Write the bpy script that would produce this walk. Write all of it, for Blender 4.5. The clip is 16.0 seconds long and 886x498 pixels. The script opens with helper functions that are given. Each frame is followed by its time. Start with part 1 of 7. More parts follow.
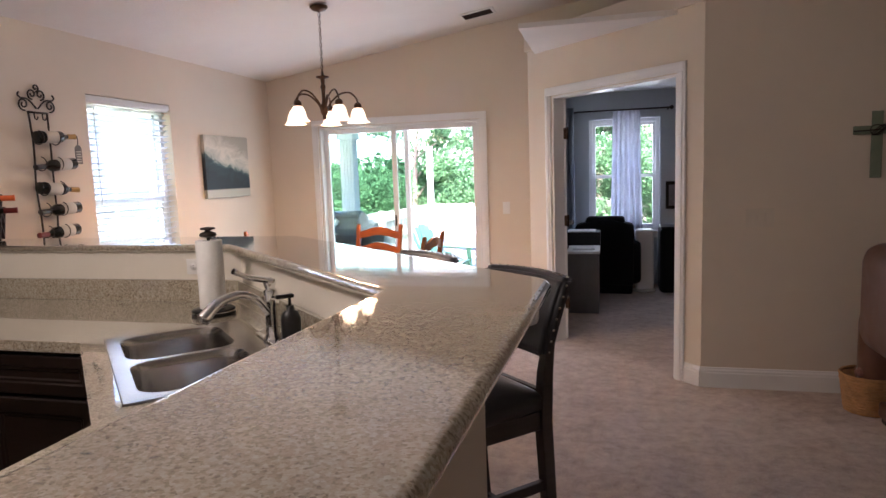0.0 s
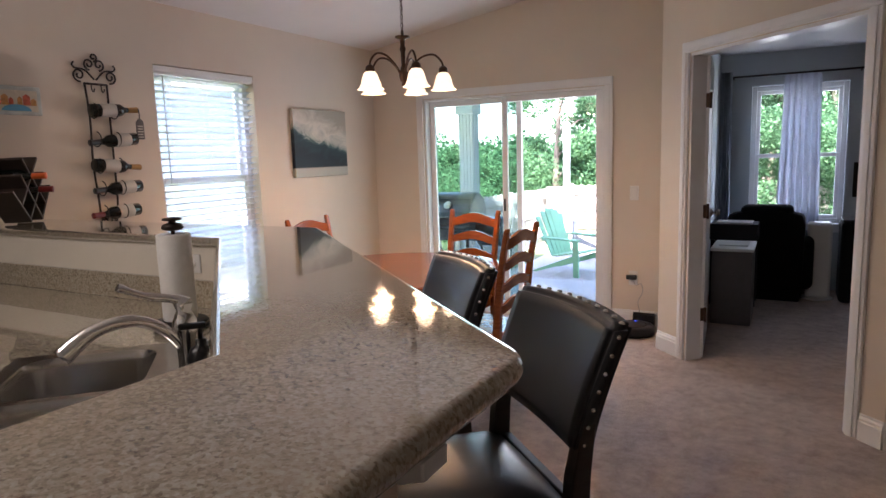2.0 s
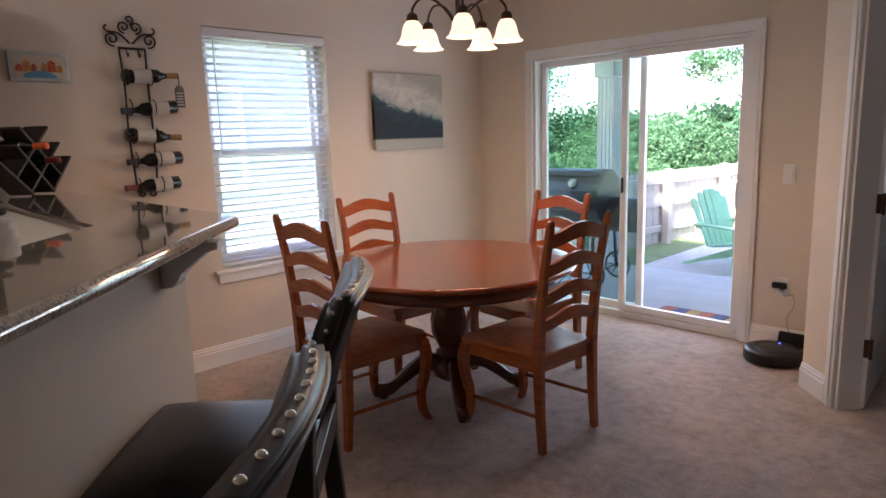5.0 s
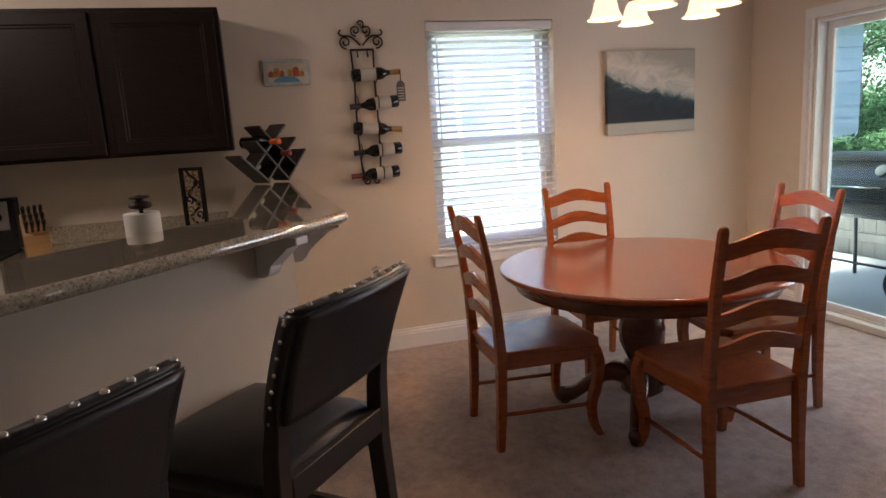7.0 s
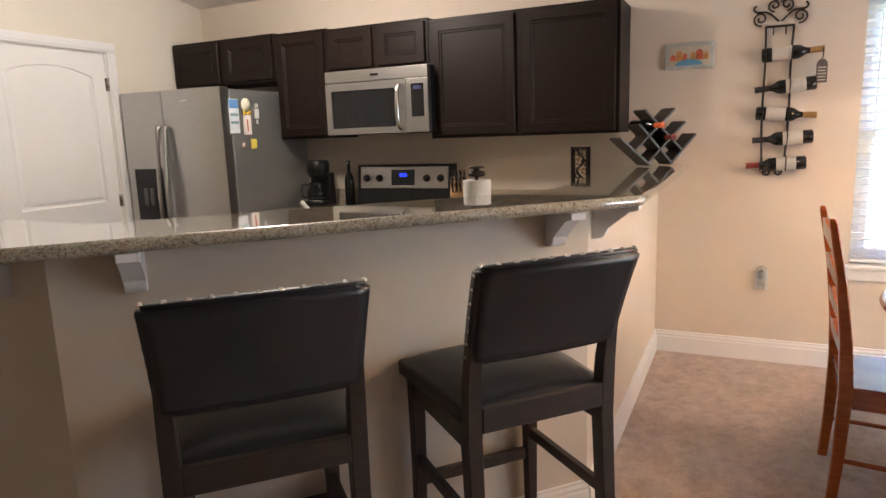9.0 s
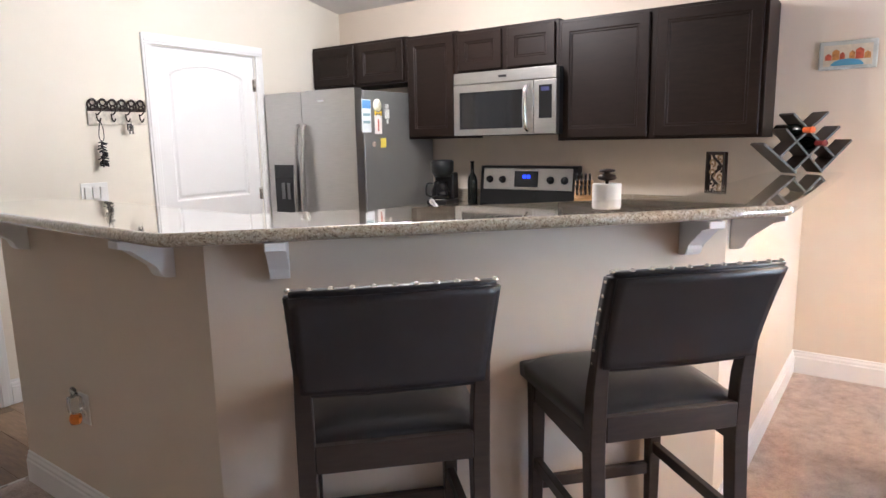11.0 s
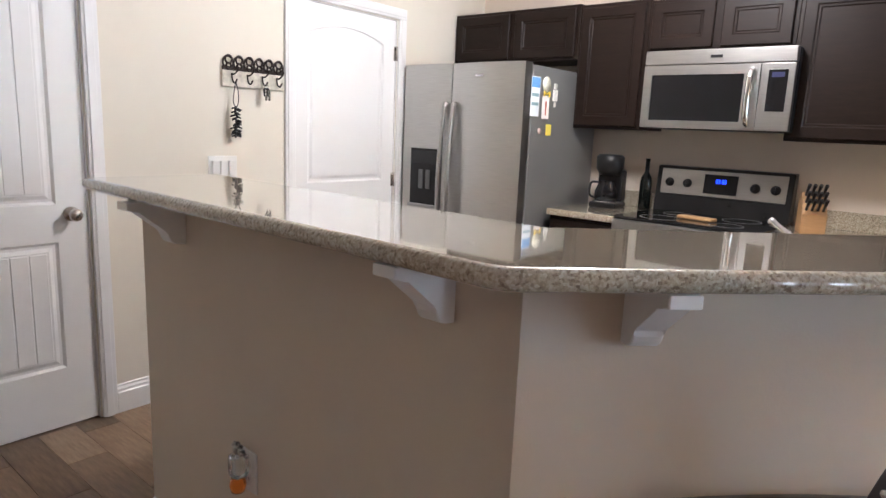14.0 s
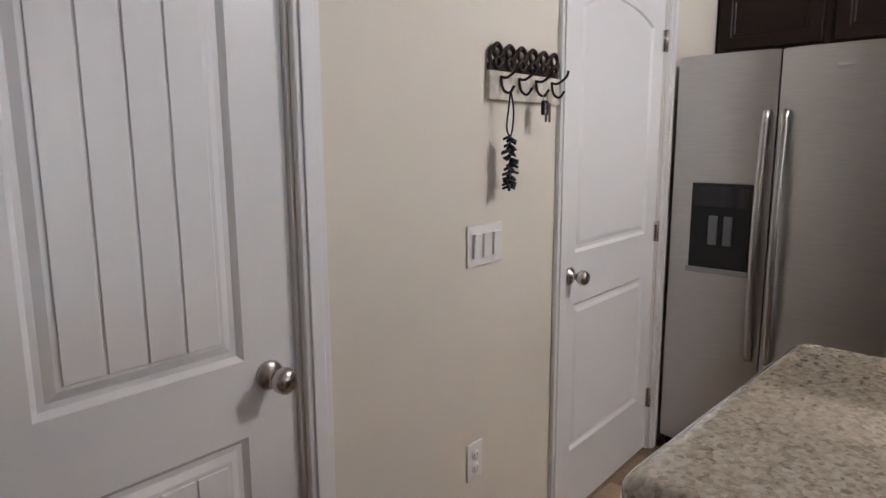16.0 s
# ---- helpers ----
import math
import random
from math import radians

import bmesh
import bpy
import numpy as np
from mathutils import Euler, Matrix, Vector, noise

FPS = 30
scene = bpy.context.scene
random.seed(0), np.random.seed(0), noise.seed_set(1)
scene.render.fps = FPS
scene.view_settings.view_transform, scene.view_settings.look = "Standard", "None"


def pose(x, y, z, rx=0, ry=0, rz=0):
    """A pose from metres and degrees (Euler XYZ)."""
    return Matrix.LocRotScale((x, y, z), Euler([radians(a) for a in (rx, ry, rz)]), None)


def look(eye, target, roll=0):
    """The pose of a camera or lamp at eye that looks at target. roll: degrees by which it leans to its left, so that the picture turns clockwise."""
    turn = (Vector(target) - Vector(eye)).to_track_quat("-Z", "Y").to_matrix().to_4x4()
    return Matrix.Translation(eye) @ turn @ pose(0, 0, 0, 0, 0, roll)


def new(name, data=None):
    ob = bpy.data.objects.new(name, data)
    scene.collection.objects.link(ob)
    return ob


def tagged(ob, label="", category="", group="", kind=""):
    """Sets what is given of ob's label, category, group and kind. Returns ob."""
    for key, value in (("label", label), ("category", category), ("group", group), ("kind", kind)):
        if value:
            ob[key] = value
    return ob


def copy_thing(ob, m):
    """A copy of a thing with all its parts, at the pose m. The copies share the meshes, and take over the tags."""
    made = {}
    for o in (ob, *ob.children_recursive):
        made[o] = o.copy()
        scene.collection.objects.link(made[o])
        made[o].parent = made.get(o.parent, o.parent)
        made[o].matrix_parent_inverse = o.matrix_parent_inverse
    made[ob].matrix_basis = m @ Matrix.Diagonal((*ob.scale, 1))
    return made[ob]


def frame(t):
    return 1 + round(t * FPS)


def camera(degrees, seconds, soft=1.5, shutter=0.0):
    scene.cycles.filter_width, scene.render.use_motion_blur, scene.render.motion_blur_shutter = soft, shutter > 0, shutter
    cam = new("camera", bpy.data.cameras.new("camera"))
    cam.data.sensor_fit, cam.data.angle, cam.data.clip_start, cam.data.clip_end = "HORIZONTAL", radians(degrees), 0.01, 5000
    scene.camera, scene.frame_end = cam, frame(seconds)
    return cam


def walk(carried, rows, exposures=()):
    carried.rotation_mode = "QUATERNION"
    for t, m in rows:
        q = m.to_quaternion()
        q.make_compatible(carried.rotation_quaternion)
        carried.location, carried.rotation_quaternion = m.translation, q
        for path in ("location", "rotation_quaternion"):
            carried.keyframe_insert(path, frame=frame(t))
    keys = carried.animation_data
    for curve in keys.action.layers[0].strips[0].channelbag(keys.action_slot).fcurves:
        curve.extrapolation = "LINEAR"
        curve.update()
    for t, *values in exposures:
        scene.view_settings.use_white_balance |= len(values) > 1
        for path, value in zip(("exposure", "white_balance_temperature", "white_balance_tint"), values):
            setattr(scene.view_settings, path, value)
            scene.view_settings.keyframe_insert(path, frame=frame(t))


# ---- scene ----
cam = camera(69.4, 16.0)
PATH = [
    (0, (-0.024, 0.014, 1.45), (-0.52, 1.938, 1.212), -2.0),
    (0.5, (0.027, 0.217, 1.424), (-0.475, 2.136, 1.167), -2.3),
    (1, (0.063, 0.482, 1.434), (-0.468, 2.391, 1.16), -2.5),
    (1.5, (0.112, 0.751, 1.418), (-0.639, 2.584, 1.143), -2.6),
    (2, (0.129, 0.895, 1.428), (-0.815, 2.635, 1.141), -1.8),
    (2.5, (0.159, 0.944, 1.418), (-0.801, 2.676, 1.137), -2.0),
    (3, (0.171, 1.056, 1.42), (-0.796, 2.779, 1.117), -2.4),
    (3.2, (0.175, 1.141, 1.403), (-0.799, 2.861, 1.101), -2.3),
    (5.3, (0.342, 2.049, 1.39), (-1.088, 3.4, 1.028), -1.9),
    (5.5, (0.336, 2.11, 1.394), (-1.091, 3.461, 1.024), -2.0),
    (6, (0.38, 2.258, 1.394), (-1.159, 3.481, 1.023), -2.6),
    (6.5, (0.502, 2.449, 1.406), (-1.289, 3.262, 1.042), -2.7),
    (7, (0.541, 2.586, 1.406), (-1.349, 3.126, 1.037), -3.6),
    (7.5, (0.539, 2.781, 1.383), (-1.427, 2.925, 1.046), -2.5),
    (8, (0.547, 2.957, 1.383), (-1.415, 2.774, 1.041), -1.9),
    (8.5, (0.612, 3.106, 1.378), (-1.265, 2.513, 1.024), -1.1),
    (9, (0.651, 3.152, 1.381), (-1.128, 2.307, 1.031), -2.0),
    (9.5, (0.663, 3.164, 1.377), (-1.038, 2.167, 1.043), -1.9),
    (10, (0.68, 3.146, 1.38), (-0.966, 2.054, 1.06), -1.6),
    (12.5, (0.66, 3.063, 1.382), (-0.883, 1.842, 1.026), 0.8),
    (13, (0.641, 2.871, 1.379), (-0.867, 1.61, 1.013), 2.0),
    (13.5, (0.628, 2.51, 1.376), (-0.878, 1.249, 1.002), 1.8),
    (14, (0.537, 2.144, 1.352), (-0.97, 0.883, 0.981), 2.5),
    (14.5, (0.461, 1.716, 1.357), (-1.027, 0.43, 1.004), 2.9),
    (15, (0.372, 1.26, 1.369), (-1.083, -0.064, 1.016), 1.3),
    (15.5, (0.259, 0.769, 1.386), (-1.207, -0.551, 1.06), 0.9),
    (16, (0.184, 0.34, 1.397), (-1.272, -0.99, 1.065), -0.3),
]
EXPOSURES = [
    (0.0, 4.3, 6150, 25), (0.8, 4.25, 6150, 24), (1.6, 3.9, 6150, 23), (3.0, 3.7, 6100, 23), (5.5, 3.5, 6150, 26), (6.0, 3.45, 6200, 27), (7.0, 3.55, 6650, 25), (7.5, 4.05, 6650, 23),
    (8.5, 4.65, 6450, 19), (9.5, 5.15, 6150, 19), (10.0, 5.45, 5750, 18), (12.5, 5.55, 5500, 17), (14.0, 5.5, 5550, 17), (14.5, 5.3, 5550, 17), (15.0, 5.15, 5550, 18), (16.0, 4.65, 5600, 18),
]
walk(cam, [(t, look(eye, target, roll)) for t, eye, target, roll in PATH], EXPOSURES)

# ---------------------------------------------------------------- light
W, S, N = -3.42, -0.765, 6.125          # inner faces of the west, south and north walls
SKEW = Matrix.Translation((-1.0, S, 0)) @ Matrix.Rotation(radians(2.4), 4, "Z") @ Matrix.Translation((1.0, -S, 0))   # the south wall stands a little out of square
EAST = 4.4
BAR = 1.168                             # top of the raised bar
CTR = 0.91                              # top of the kitchen counter


def ceil_z(x):
    return 2.44 + 0.158 * (x - W) if x < 1.4 else 2.44 + 0.158 * (2.8 - W - x)


world = bpy.data.worlds.new("sky")
scene.world = world
world.use_nodes = True
sky = world.node_tree.nodes.new("ShaderNodeTexSky")
sky.sky_type, sky.sun_disc = "NISHITA", False
sky.sun_elevation, sky.sun_rotation = radians(52), radians(166)
sky.air_density, sky.dust_density, sky.ozone_density = 1.0, 1.6, 1.5
world.node_tree.links.new(sky.outputs[0], world.node_tree.nodes["Background"].inputs[0])
world.node_tree.nodes["Background"].inputs[1].default_value = 0.15
sun = new("sun", bpy.data.lights.new("sun", "SUN"))
sun.data.energy, sun.data.angle, sun.data.color = 5.0, radians(8), (1.0, 0.96, 0.9)
sun.matrix_world = look((0, 0, 0), (-0.15, 0.60, -0.79))


slider_light = new("patio_door_daylight", bpy.data.lights.new("patio_door_daylight", "AREA"))
slider_light.data.shape, slider_light.data.size, slider_light.data.size_y = "RECTANGLE", 1.5, 1.7
slider_light.data.energy, slider_light.data.color = 2.0, (0.91, 0.95, 1.0)
slider_light.matrix_world = look((-2.03, N + 0.2, 1.0), (-2.03, 0, 1.0))
bedroom_light = new("bedroom_window_daylight", bpy.data.lights.new("bedroom_window_daylight", "AREA"))
bedroom_light.data.shape, bedroom_light.data.size, bedroom_light.data.size_y = "RECTANGLE", 0.8, 1.3
bedroom_light.data.energy, bedroom_light.data.color = 1.0, (0.91, 0.95, 1.0)
bedroom_light.matrix_world = look((0.185, 8.38, 1.34), (0.185, 0, 1.34))


def bulb(name, place, watts, colour, radius):
    lamp = new(name, bpy.data.lights.new(name, "POINT"))
    lamp.data.energy, lamp.data.color, lamp.data.shadow_soft_size = watts, colour, radius
    lamp.location = place
    return lamp


# ---------------------------------------------------------------- materials
def nodes_of(name):
    m = bpy.data.materials.new(name)
    m.use_nodes = True
    t = m.node_tree
    return m, t, t.nodes["Principled BSDF"]


def put_noise(t, scale, detail=4.0, rough=0.6, stretch=(1, 1, 1), coords="Object"):
    c = t.nodes.new("ShaderNodeTexCoord")
    mp = t.nodes.new("ShaderNodeMapping")
    mp.inputs["Scale"].default_value = stretch
    n = t.nodes.new("ShaderNodeTexNoise")
    n.inputs["Scale"].default_value = scale
    n.inputs["Detail"].default_value = detail
    n.inputs["Roughness"].default_value = rough
    t.links.new(c.outputs[coords], mp.inputs[0])
    t.links.new(mp.outputs[0], n.inputs["Vector"])
    return n


def ramp(t, source, stops):
    r = t.nodes.new("ShaderNodeValToRGB")
    e = r.color_ramp.elements
    while len(e) < len(stops):
        e.new(0.5)
    for k, (p, c) in enumerate(stops):
        e[k].position, e[k].color = p, (*c, 1)
    t.links.new(source, r.inputs[0])
    return r


def put_bump(t, p, source, strength, distance):
    b = t.nodes.new("ShaderNodeBump")
    b.inputs["Strength"].default_value, b.inputs["Distance"].default_value = strength, distance
    t.links.new(source, b.inputs["Height"])
    t.links.new(b.outputs[0], p.inputs["Normal"])
    return b


def shade(c, k):
    return tuple(min(1.0, v * k) for v in c)


def surface(name, colour, rough=0.5, metal=0.0, scale=8.0, vary=0.12, bump=0.15, bump_scale=120.0, depth=0.001,
            stretch=(1, 1, 1), rough_vary=0.1, coat=0.0, spec=0.5):
    """A plain surface with broad unevenness in its colour and gloss and a fine relief."""
    m, t, p = nodes_of(name)
    a = put_noise(t, scale, 5, 0.65, stretch)
    r = ramp(t, a.outputs["Fac"], [(0.3, shade(colour, 1 - vary)), (0.7, shade(colour, 1 + vary))])
    t.links.new(r.outputs[0], p.inputs["Base Color"])
    q = ramp(t, a.outputs["Fac"], [(0.3, (max(0.02, rough - rough_vary),) * 3), (0.7, (min(1, rough + rough_vary),) * 3)])
    t.links.new(q.outputs[0], p.inputs["Roughness"])
    p.inputs["Metallic"].default_value = metal
    p.inputs["Specular IOR Level"].default_value = spec
    p.inputs["Coat Weight"].default_value = coat
    p.inputs["Coat Roughness"].default_value = 0.08
    if bump:
        b = put_noise(t, bump_scale, 3, 0.6, stretch)
        put_bump(t, p, b.outputs["Fac"], bump, depth)
    return m


def wood(name, dark, light, rough=0.35, grain=(3, 3, 30), coat=0.2, spec=0.5):
    m, t, p = nodes_of(name)
    a = put_noise(t, 2.5, 6, 0.7, grain)
    b = put_noise(t, 1.6, 3, 0.5)
    mix = t.nodes.new("ShaderNodeMix")
    mix.inputs[0].default_value = 0.35
    t.links.new(a.outputs["Fac"], mix.inputs[2])
    t.links.new(b.outputs["Fac"], mix.inputs[3])
    r = ramp(t, mix.outputs[0], [(0.32, dark), (0.68, light)])
    t.links.new(r.outputs[0], p.inputs["Base Color"])
    p.inputs["Roughness"].default_value = rough
    p.inputs["Coat Weight"].default_value = coat
    p.inputs["Coat Roughness"].default_value = 0.15
    p.inputs["Specular IOR Level"].default_value = spec
    put_bump(t, p, a.outputs["Fac"], 0.12, 0.001)
    return m


def granite(name):
    m, t, p = nodes_of(name)
    c = t.nodes.new("ShaderNodeTexCoord")
    v = t.nodes.new("ShaderNodeTexVoronoi")
    v.inputs["Scale"].default_value = 210
    t.links.new(c.outputs["Object"], v.inputs["Vector"])
    cell = t.nodes.new("ShaderNodeSeparateColor")
    t.links.new(v.outputs["Color"], cell.inputs[0])
    n = put_noise(t, 95, 6, 0.75, (1, 1.5, 1))
    mix = t.nodes.new("ShaderNodeMix")
    mix.inputs[0].default_value = 0.72
    t.links.new(cell.outputs[0], mix.inputs[2])
    t.links.new(n.outputs["Fac"], mix.inputs[3])
    big = put_noise(t, 5, 3, 0.5)
    mix2 = t.nodes.new("ShaderNodeMix")
    mix2.inputs[0].default_value = 0.12
    t.links.new(mix.outputs[0], mix2.inputs[2])
    t.links.new(big.outputs["Fac"], mix2.inputs[3])
    r = ramp(t, mix2.outputs[0], [(0.33, (0.18, 0.138, 0.095)), (0.41, (0.315, 0.262, 0.19)), (0.50, (0.415, 0.362, 0.275)), (0.58, (0.485, 0.437, 0.34)), (0.68, (0.57, 0.525, 0.425))])
    t.links.new(r.outputs[0], p.inputs["Base Color"])
    p.inputs["Roughness"].default_value = 0.06
    p.inputs["Specular IOR Level"].default_value = 0.75
    p.inputs["Coat Weight"].default_value = 1.0
    p.inputs["Coat IOR"].default_value = 1.6
    p.inputs["Coat Roughness"].default_value = 0.03
    wav = put_noise(t, 14, 3, 0.5)
    put_bump(t, p, wav.outputs["Fac"], 0.008, 0.002)
    return m


def carpet_material():
    m, t, p = nodes_of("carpet_pile")
    a = put_noise(t, 160, 4, 0.8)
    b = put_noise(t, 5, 5, 0.65)
    w = put_noise(t, 15, 5, 0.75)
    mix = t.nodes.new("ShaderNodeMix")
    mix.inputs[0].default_value = 0.4
    t.links.new(a.outputs["Fac"], mix.inputs[2])
    t.links.new(b.outputs["Fac"], mix.inputs[3])
    mix2 = t.nodes.new("ShaderNodeMix")
    mix2.inputs[0].default_value = 0.38
    t.links.new(mix.outputs[0], mix2.inputs[2])
    t.links.new(w.outputs["Fac"], mix2.inputs[3])
    r = ramp(t, mix2.outputs[0], [(0.38, (0.26, 0.20, 0.17)), (0.5, (0.45, 0.36, 0.31)), (0.62, (0.62, 0.52, 0.46))])
    t.links.new(r.outputs[0], p.inputs["Base Color"])
    p.inputs["Roughness"].default_value = 1.0
    p.inputs["Specular IOR Level"].default_value = 0.05
    p.inputs["Sheen Weight"].default_value = 0.25
    put_bump(t, p, mix2.outputs[0], 0.9, 0.012)
    return m


def glass(name, rough=0.0, tint=(1, 1, 1)):
    m, t, p = nodes_of(name)
    p.inputs["Base Color"].default_value = (*tint, 1)
    p.inputs["Transmission Weight"].default_value = 1
    p.inputs["Roughness"].default_value = rough
    p.inputs["IOR"].default_value = 1.45
    return m


def pane_material(name="window_glass", tint=(0.98, 0.99, 0.985)):
    """Thin window glass: clear, with a weak mirror image."""
    m, t, p = nodes_of(name)
    out = t.nodes["Material Output"]
    tr = t.nodes.new("ShaderNodeBsdfTransparent")
    tr.inputs[0].default_value = (*tint, 1)
    gl = t.nodes.new("ShaderNodeBsdfGlossy")
    gl.inputs["Roughness"].default_value = 0.01
    mx = t.nodes.new("ShaderNodeMixShader")
    lw = t.nodes.new("ShaderNodeLayerWeight")
    lw.inputs[0].default_value = 0.5
    pw = t.nodes.new("ShaderNodeMath")
    pw.operation = "POWER"
    pw.inputs[1].default_value = 4.0
    t.links.new(lw.outputs["Facing"], pw.inputs[0])
    ad = t.nodes.new("ShaderNodeMath")
    ad.operation = "MULTIPLY_ADD"
    ad.inputs[1].default_value, ad.inputs[2].default_value = 0.5, 0.025
    t.links.new(pw.outputs[0], ad.inputs[0])
    t.links.new(ad.outputs[0], mx.inputs[0])
    t.links.new(tr.outputs[0], mx.inputs[1])
    t.links.new(gl.outputs[0], mx.inputs[2])
    t.links.new(mx.outputs[0], out.inputs[0])
    return m


def glow(name, colour, strength):
    m, t, p = nodes_of(name)
    p.inputs["Base Color"].default_value = (*colour, 1)
    p.inputs["Emission Color"].default_value = (*colour, 1)
    p.inputs["Emission Strength"].default_value = strength
    return m


def leaf_material(name, dark, light):
    m, t, p = nodes_of(name)
    g = t.nodes.new("ShaderNodeNewGeometry")
    r = ramp(t, g.outputs["Random Per Island"], [(0.0, dark), (1.0, light)])
    t.links.new(r.outputs[0], p.inputs["Base Color"])
    p.inputs["Roughness"].default_value = 0.75
    p.inputs["Specular IOR Level"].default_value = 0.12
    tl = t.nodes.new("ShaderNodeBsdfTranslucent")
    t.links.new(r.outputs[0], tl.inputs[0])
    mx = t.nodes.new("ShaderNodeMixShader")
    mx.inputs[0].default_value = 0.45
    t.links.new(p.outputs[0], mx.inputs[1])
    t.links.new(tl.outputs[0], mx.inputs[2])
    t.links.new(mx.outputs[0], t.nodes["Material Output"].inputs[0])
    return m


def steel_material(name, colour=(0.46, 0.45, 0.43), rough=0.32, stretch=(2, 2, 90)):
    m, t, p = nodes_of(name)
    a = put_noise(t, 5, 4, 0.6, stretch)
    b = put_noise(t, 3, 2, 0.5)
    r = ramp(t, a.outputs["Fac"], [(0.3, shade(colour, 0.9)), (0.7, shade(colour, 1.1))])
    t.links.new(r.outputs[0], p.inputs["Base Color"])
    q = ramp(t, b.outputs["Fac"], [(0.3, (rough - 0.02,) * 3), (0.7, (rough + 0.02,) * 3)])
    t.links.new(q.outputs[0], p.inputs["Roughness"])
    p.inputs["Metallic"].default_value = 1
    put_bump(t, p, a.outputs["Fac"], 0.02, 0.0002)
    return m


paint_beige = surface("wall_paint", (0.70, 0.61, 0.505), 0.75, scale=1.2, vary=0.035, bump=0.22, bump_scale=160, depth=0.002, spec=0.3)
# the wall paint again, with the kitchen lamp's pale cast put into its colour
paint_lamplit = surface("lamplit_wall_paint", (0.73, 0.68, 0.585), 0.75, scale=1.2, vary=0.035, bump=0.22, bump_scale=160, depth=0.002, spec=0.3)
paint_grey = surface("bedroom_paint", (0.50, 0.53, 0.545), 0.75, scale=1.2, vary=0.035, bump=0.22, bump_scale=160, depth=0.002, spec=0.3)
paint_ceiling = surface("ceiling_paint", (0.78, 0.74, 0.70), 0.9, scale=2, vary=0.03, bump=0.5, bump_scale=55, depth=0.004, spec=0.2)
paint_white = surface("white_gloss_paint", (0.80, 0.795, 0.785), 0.34, scale=3, vary=0.012, bump=0.06, bump_scale=90, depth=0.0008, rough_vary=0.02)
vinyl = surface("white_vinyl", (0.80, 0.80, 0.79), 0.35, scale=3, vary=0.03, bump=0)
carpet = carpet_material()
stone = granite("speckled_granite")
cherry = wood("orange_stained_wood", (0.22, 0.043, 0.008), (0.44, 0.115, 0.022), 0.25, (4, 4, 22), 0.35)
table_wood = wood("table_wood", (0.19, 0.036, 0.009), (0.34, 0.082, 0.020), 0.13, (2, 22, 3), 0.6)
table_dark = wood("table_dark_wood", (0.06, 0.016, 0.007), (0.13, 0.035, 0.014), 0.25, (4, 4, 18), 0.4)
espresso = wood("espresso_wood", (0.0085, 0.0048, 0.0034), (0.019, 0.0105, 0.007), 0.45, (4, 4, 26), 0.02, 0.19)
stool_wood = wood("stool_wood", (0.020, 0.013, 0.010), (0.045, 0.030, 0.022), 0.42, (4, 4, 26), 0.1)
leather = surface("black_leather", (0.022, 0.022, 0.024), 0.33, scale=7, vary=0.2, bump=0.25, bump_scale=260, depth=0.0008, rough_vary=0.03)
steel = steel_material("brushed_steel")
steel_side = surface("grey_side_panel", (0.30, 0.30, 0.29), 0.4, 0.6, scale=3, vary=0.05, bump=0.15, bump_scale=400, depth=0.0005)
sink_steel = steel_material("sink_steel", (0.46, 0.44, 0.42), 0.2, (60, 2, 2))
chrome = surface("chrome", (0.80, 0.80, 0.80), 0.08, 1.0, vary=0.03, bump=0, rough_vary=0.02)
nickel = surface("satin_nickel", (0.55, 0.52, 0.48), 0.25, 1.0, vary=0.05, bump=0, rough_vary=0.05)
nail = surface("nailhead_metal", (0.70, 0.68, 0.62), 0.22, 1.0, vary=0.05, bump=0, rough_vary=0.03)
iron = surface("dark_iron", (0.035, 0.025, 0.020), 0.5, 0.6, scale=30, vary=0.3, bump=0.3, bump_scale=200)
bronze = surface("oiled_bronze", (0.075, 0.042, 0.026), 0.4, 0.8, scale=20, vary=0.25, bump=0.1)
plastic_black = surface("black_plastic", (0.009, 0.009, 0.0095), 0.35, scale=10, vary=0.15, bump=0.05, bump_scale=300, spec=0.35)
plastic_white = surface("white_plastic", (0.78, 0.77, 0.74), 0.4, scale=6, vary=0.02, bump=0)
black_glass = surface("black_glass", (0.008, 0.008, 0.009), 0.06, scale=4, vary=0.1, bump=0, rough_vary=0.02)
paper = surface("paper_towel", (0.82, 0.81, 0.78), 0.95, scale=30, vary=0.04, bump=0.5, bump_scale=150, depth=0.002, spec=0.1)
pane_glass = pane_material()
tinted_glass = pane_material("tinted_window_glass", (0.60, 0.70, 0.67))


def slat_material():
    """White vinyl slats that let a little daylight through."""
    m, t, p = nodes_of("blind_vinyl")
    p.inputs["Base Color"].default_value = (0.82, 0.83, 0.84, 1)
    p.inputs["Roughness"].default_value = 0.4
    tl = t.nodes.new("ShaderNodeBsdfTranslucent")
    tl.inputs[0].default_value = (0.80, 0.84, 0.88, 1)
    mx = t.nodes.new("ShaderNodeMixShader")
    mx.inputs[0].default_value = 0.4
    t.links.new(p.outputs[0], mx.inputs[1])
    t.links.new(tl.outputs[0], mx.inputs[2])
    t.links.new(mx.outputs[0], t.nodes["Material Output"].inputs[0])
    return m


slat_vinyl = slat_material()


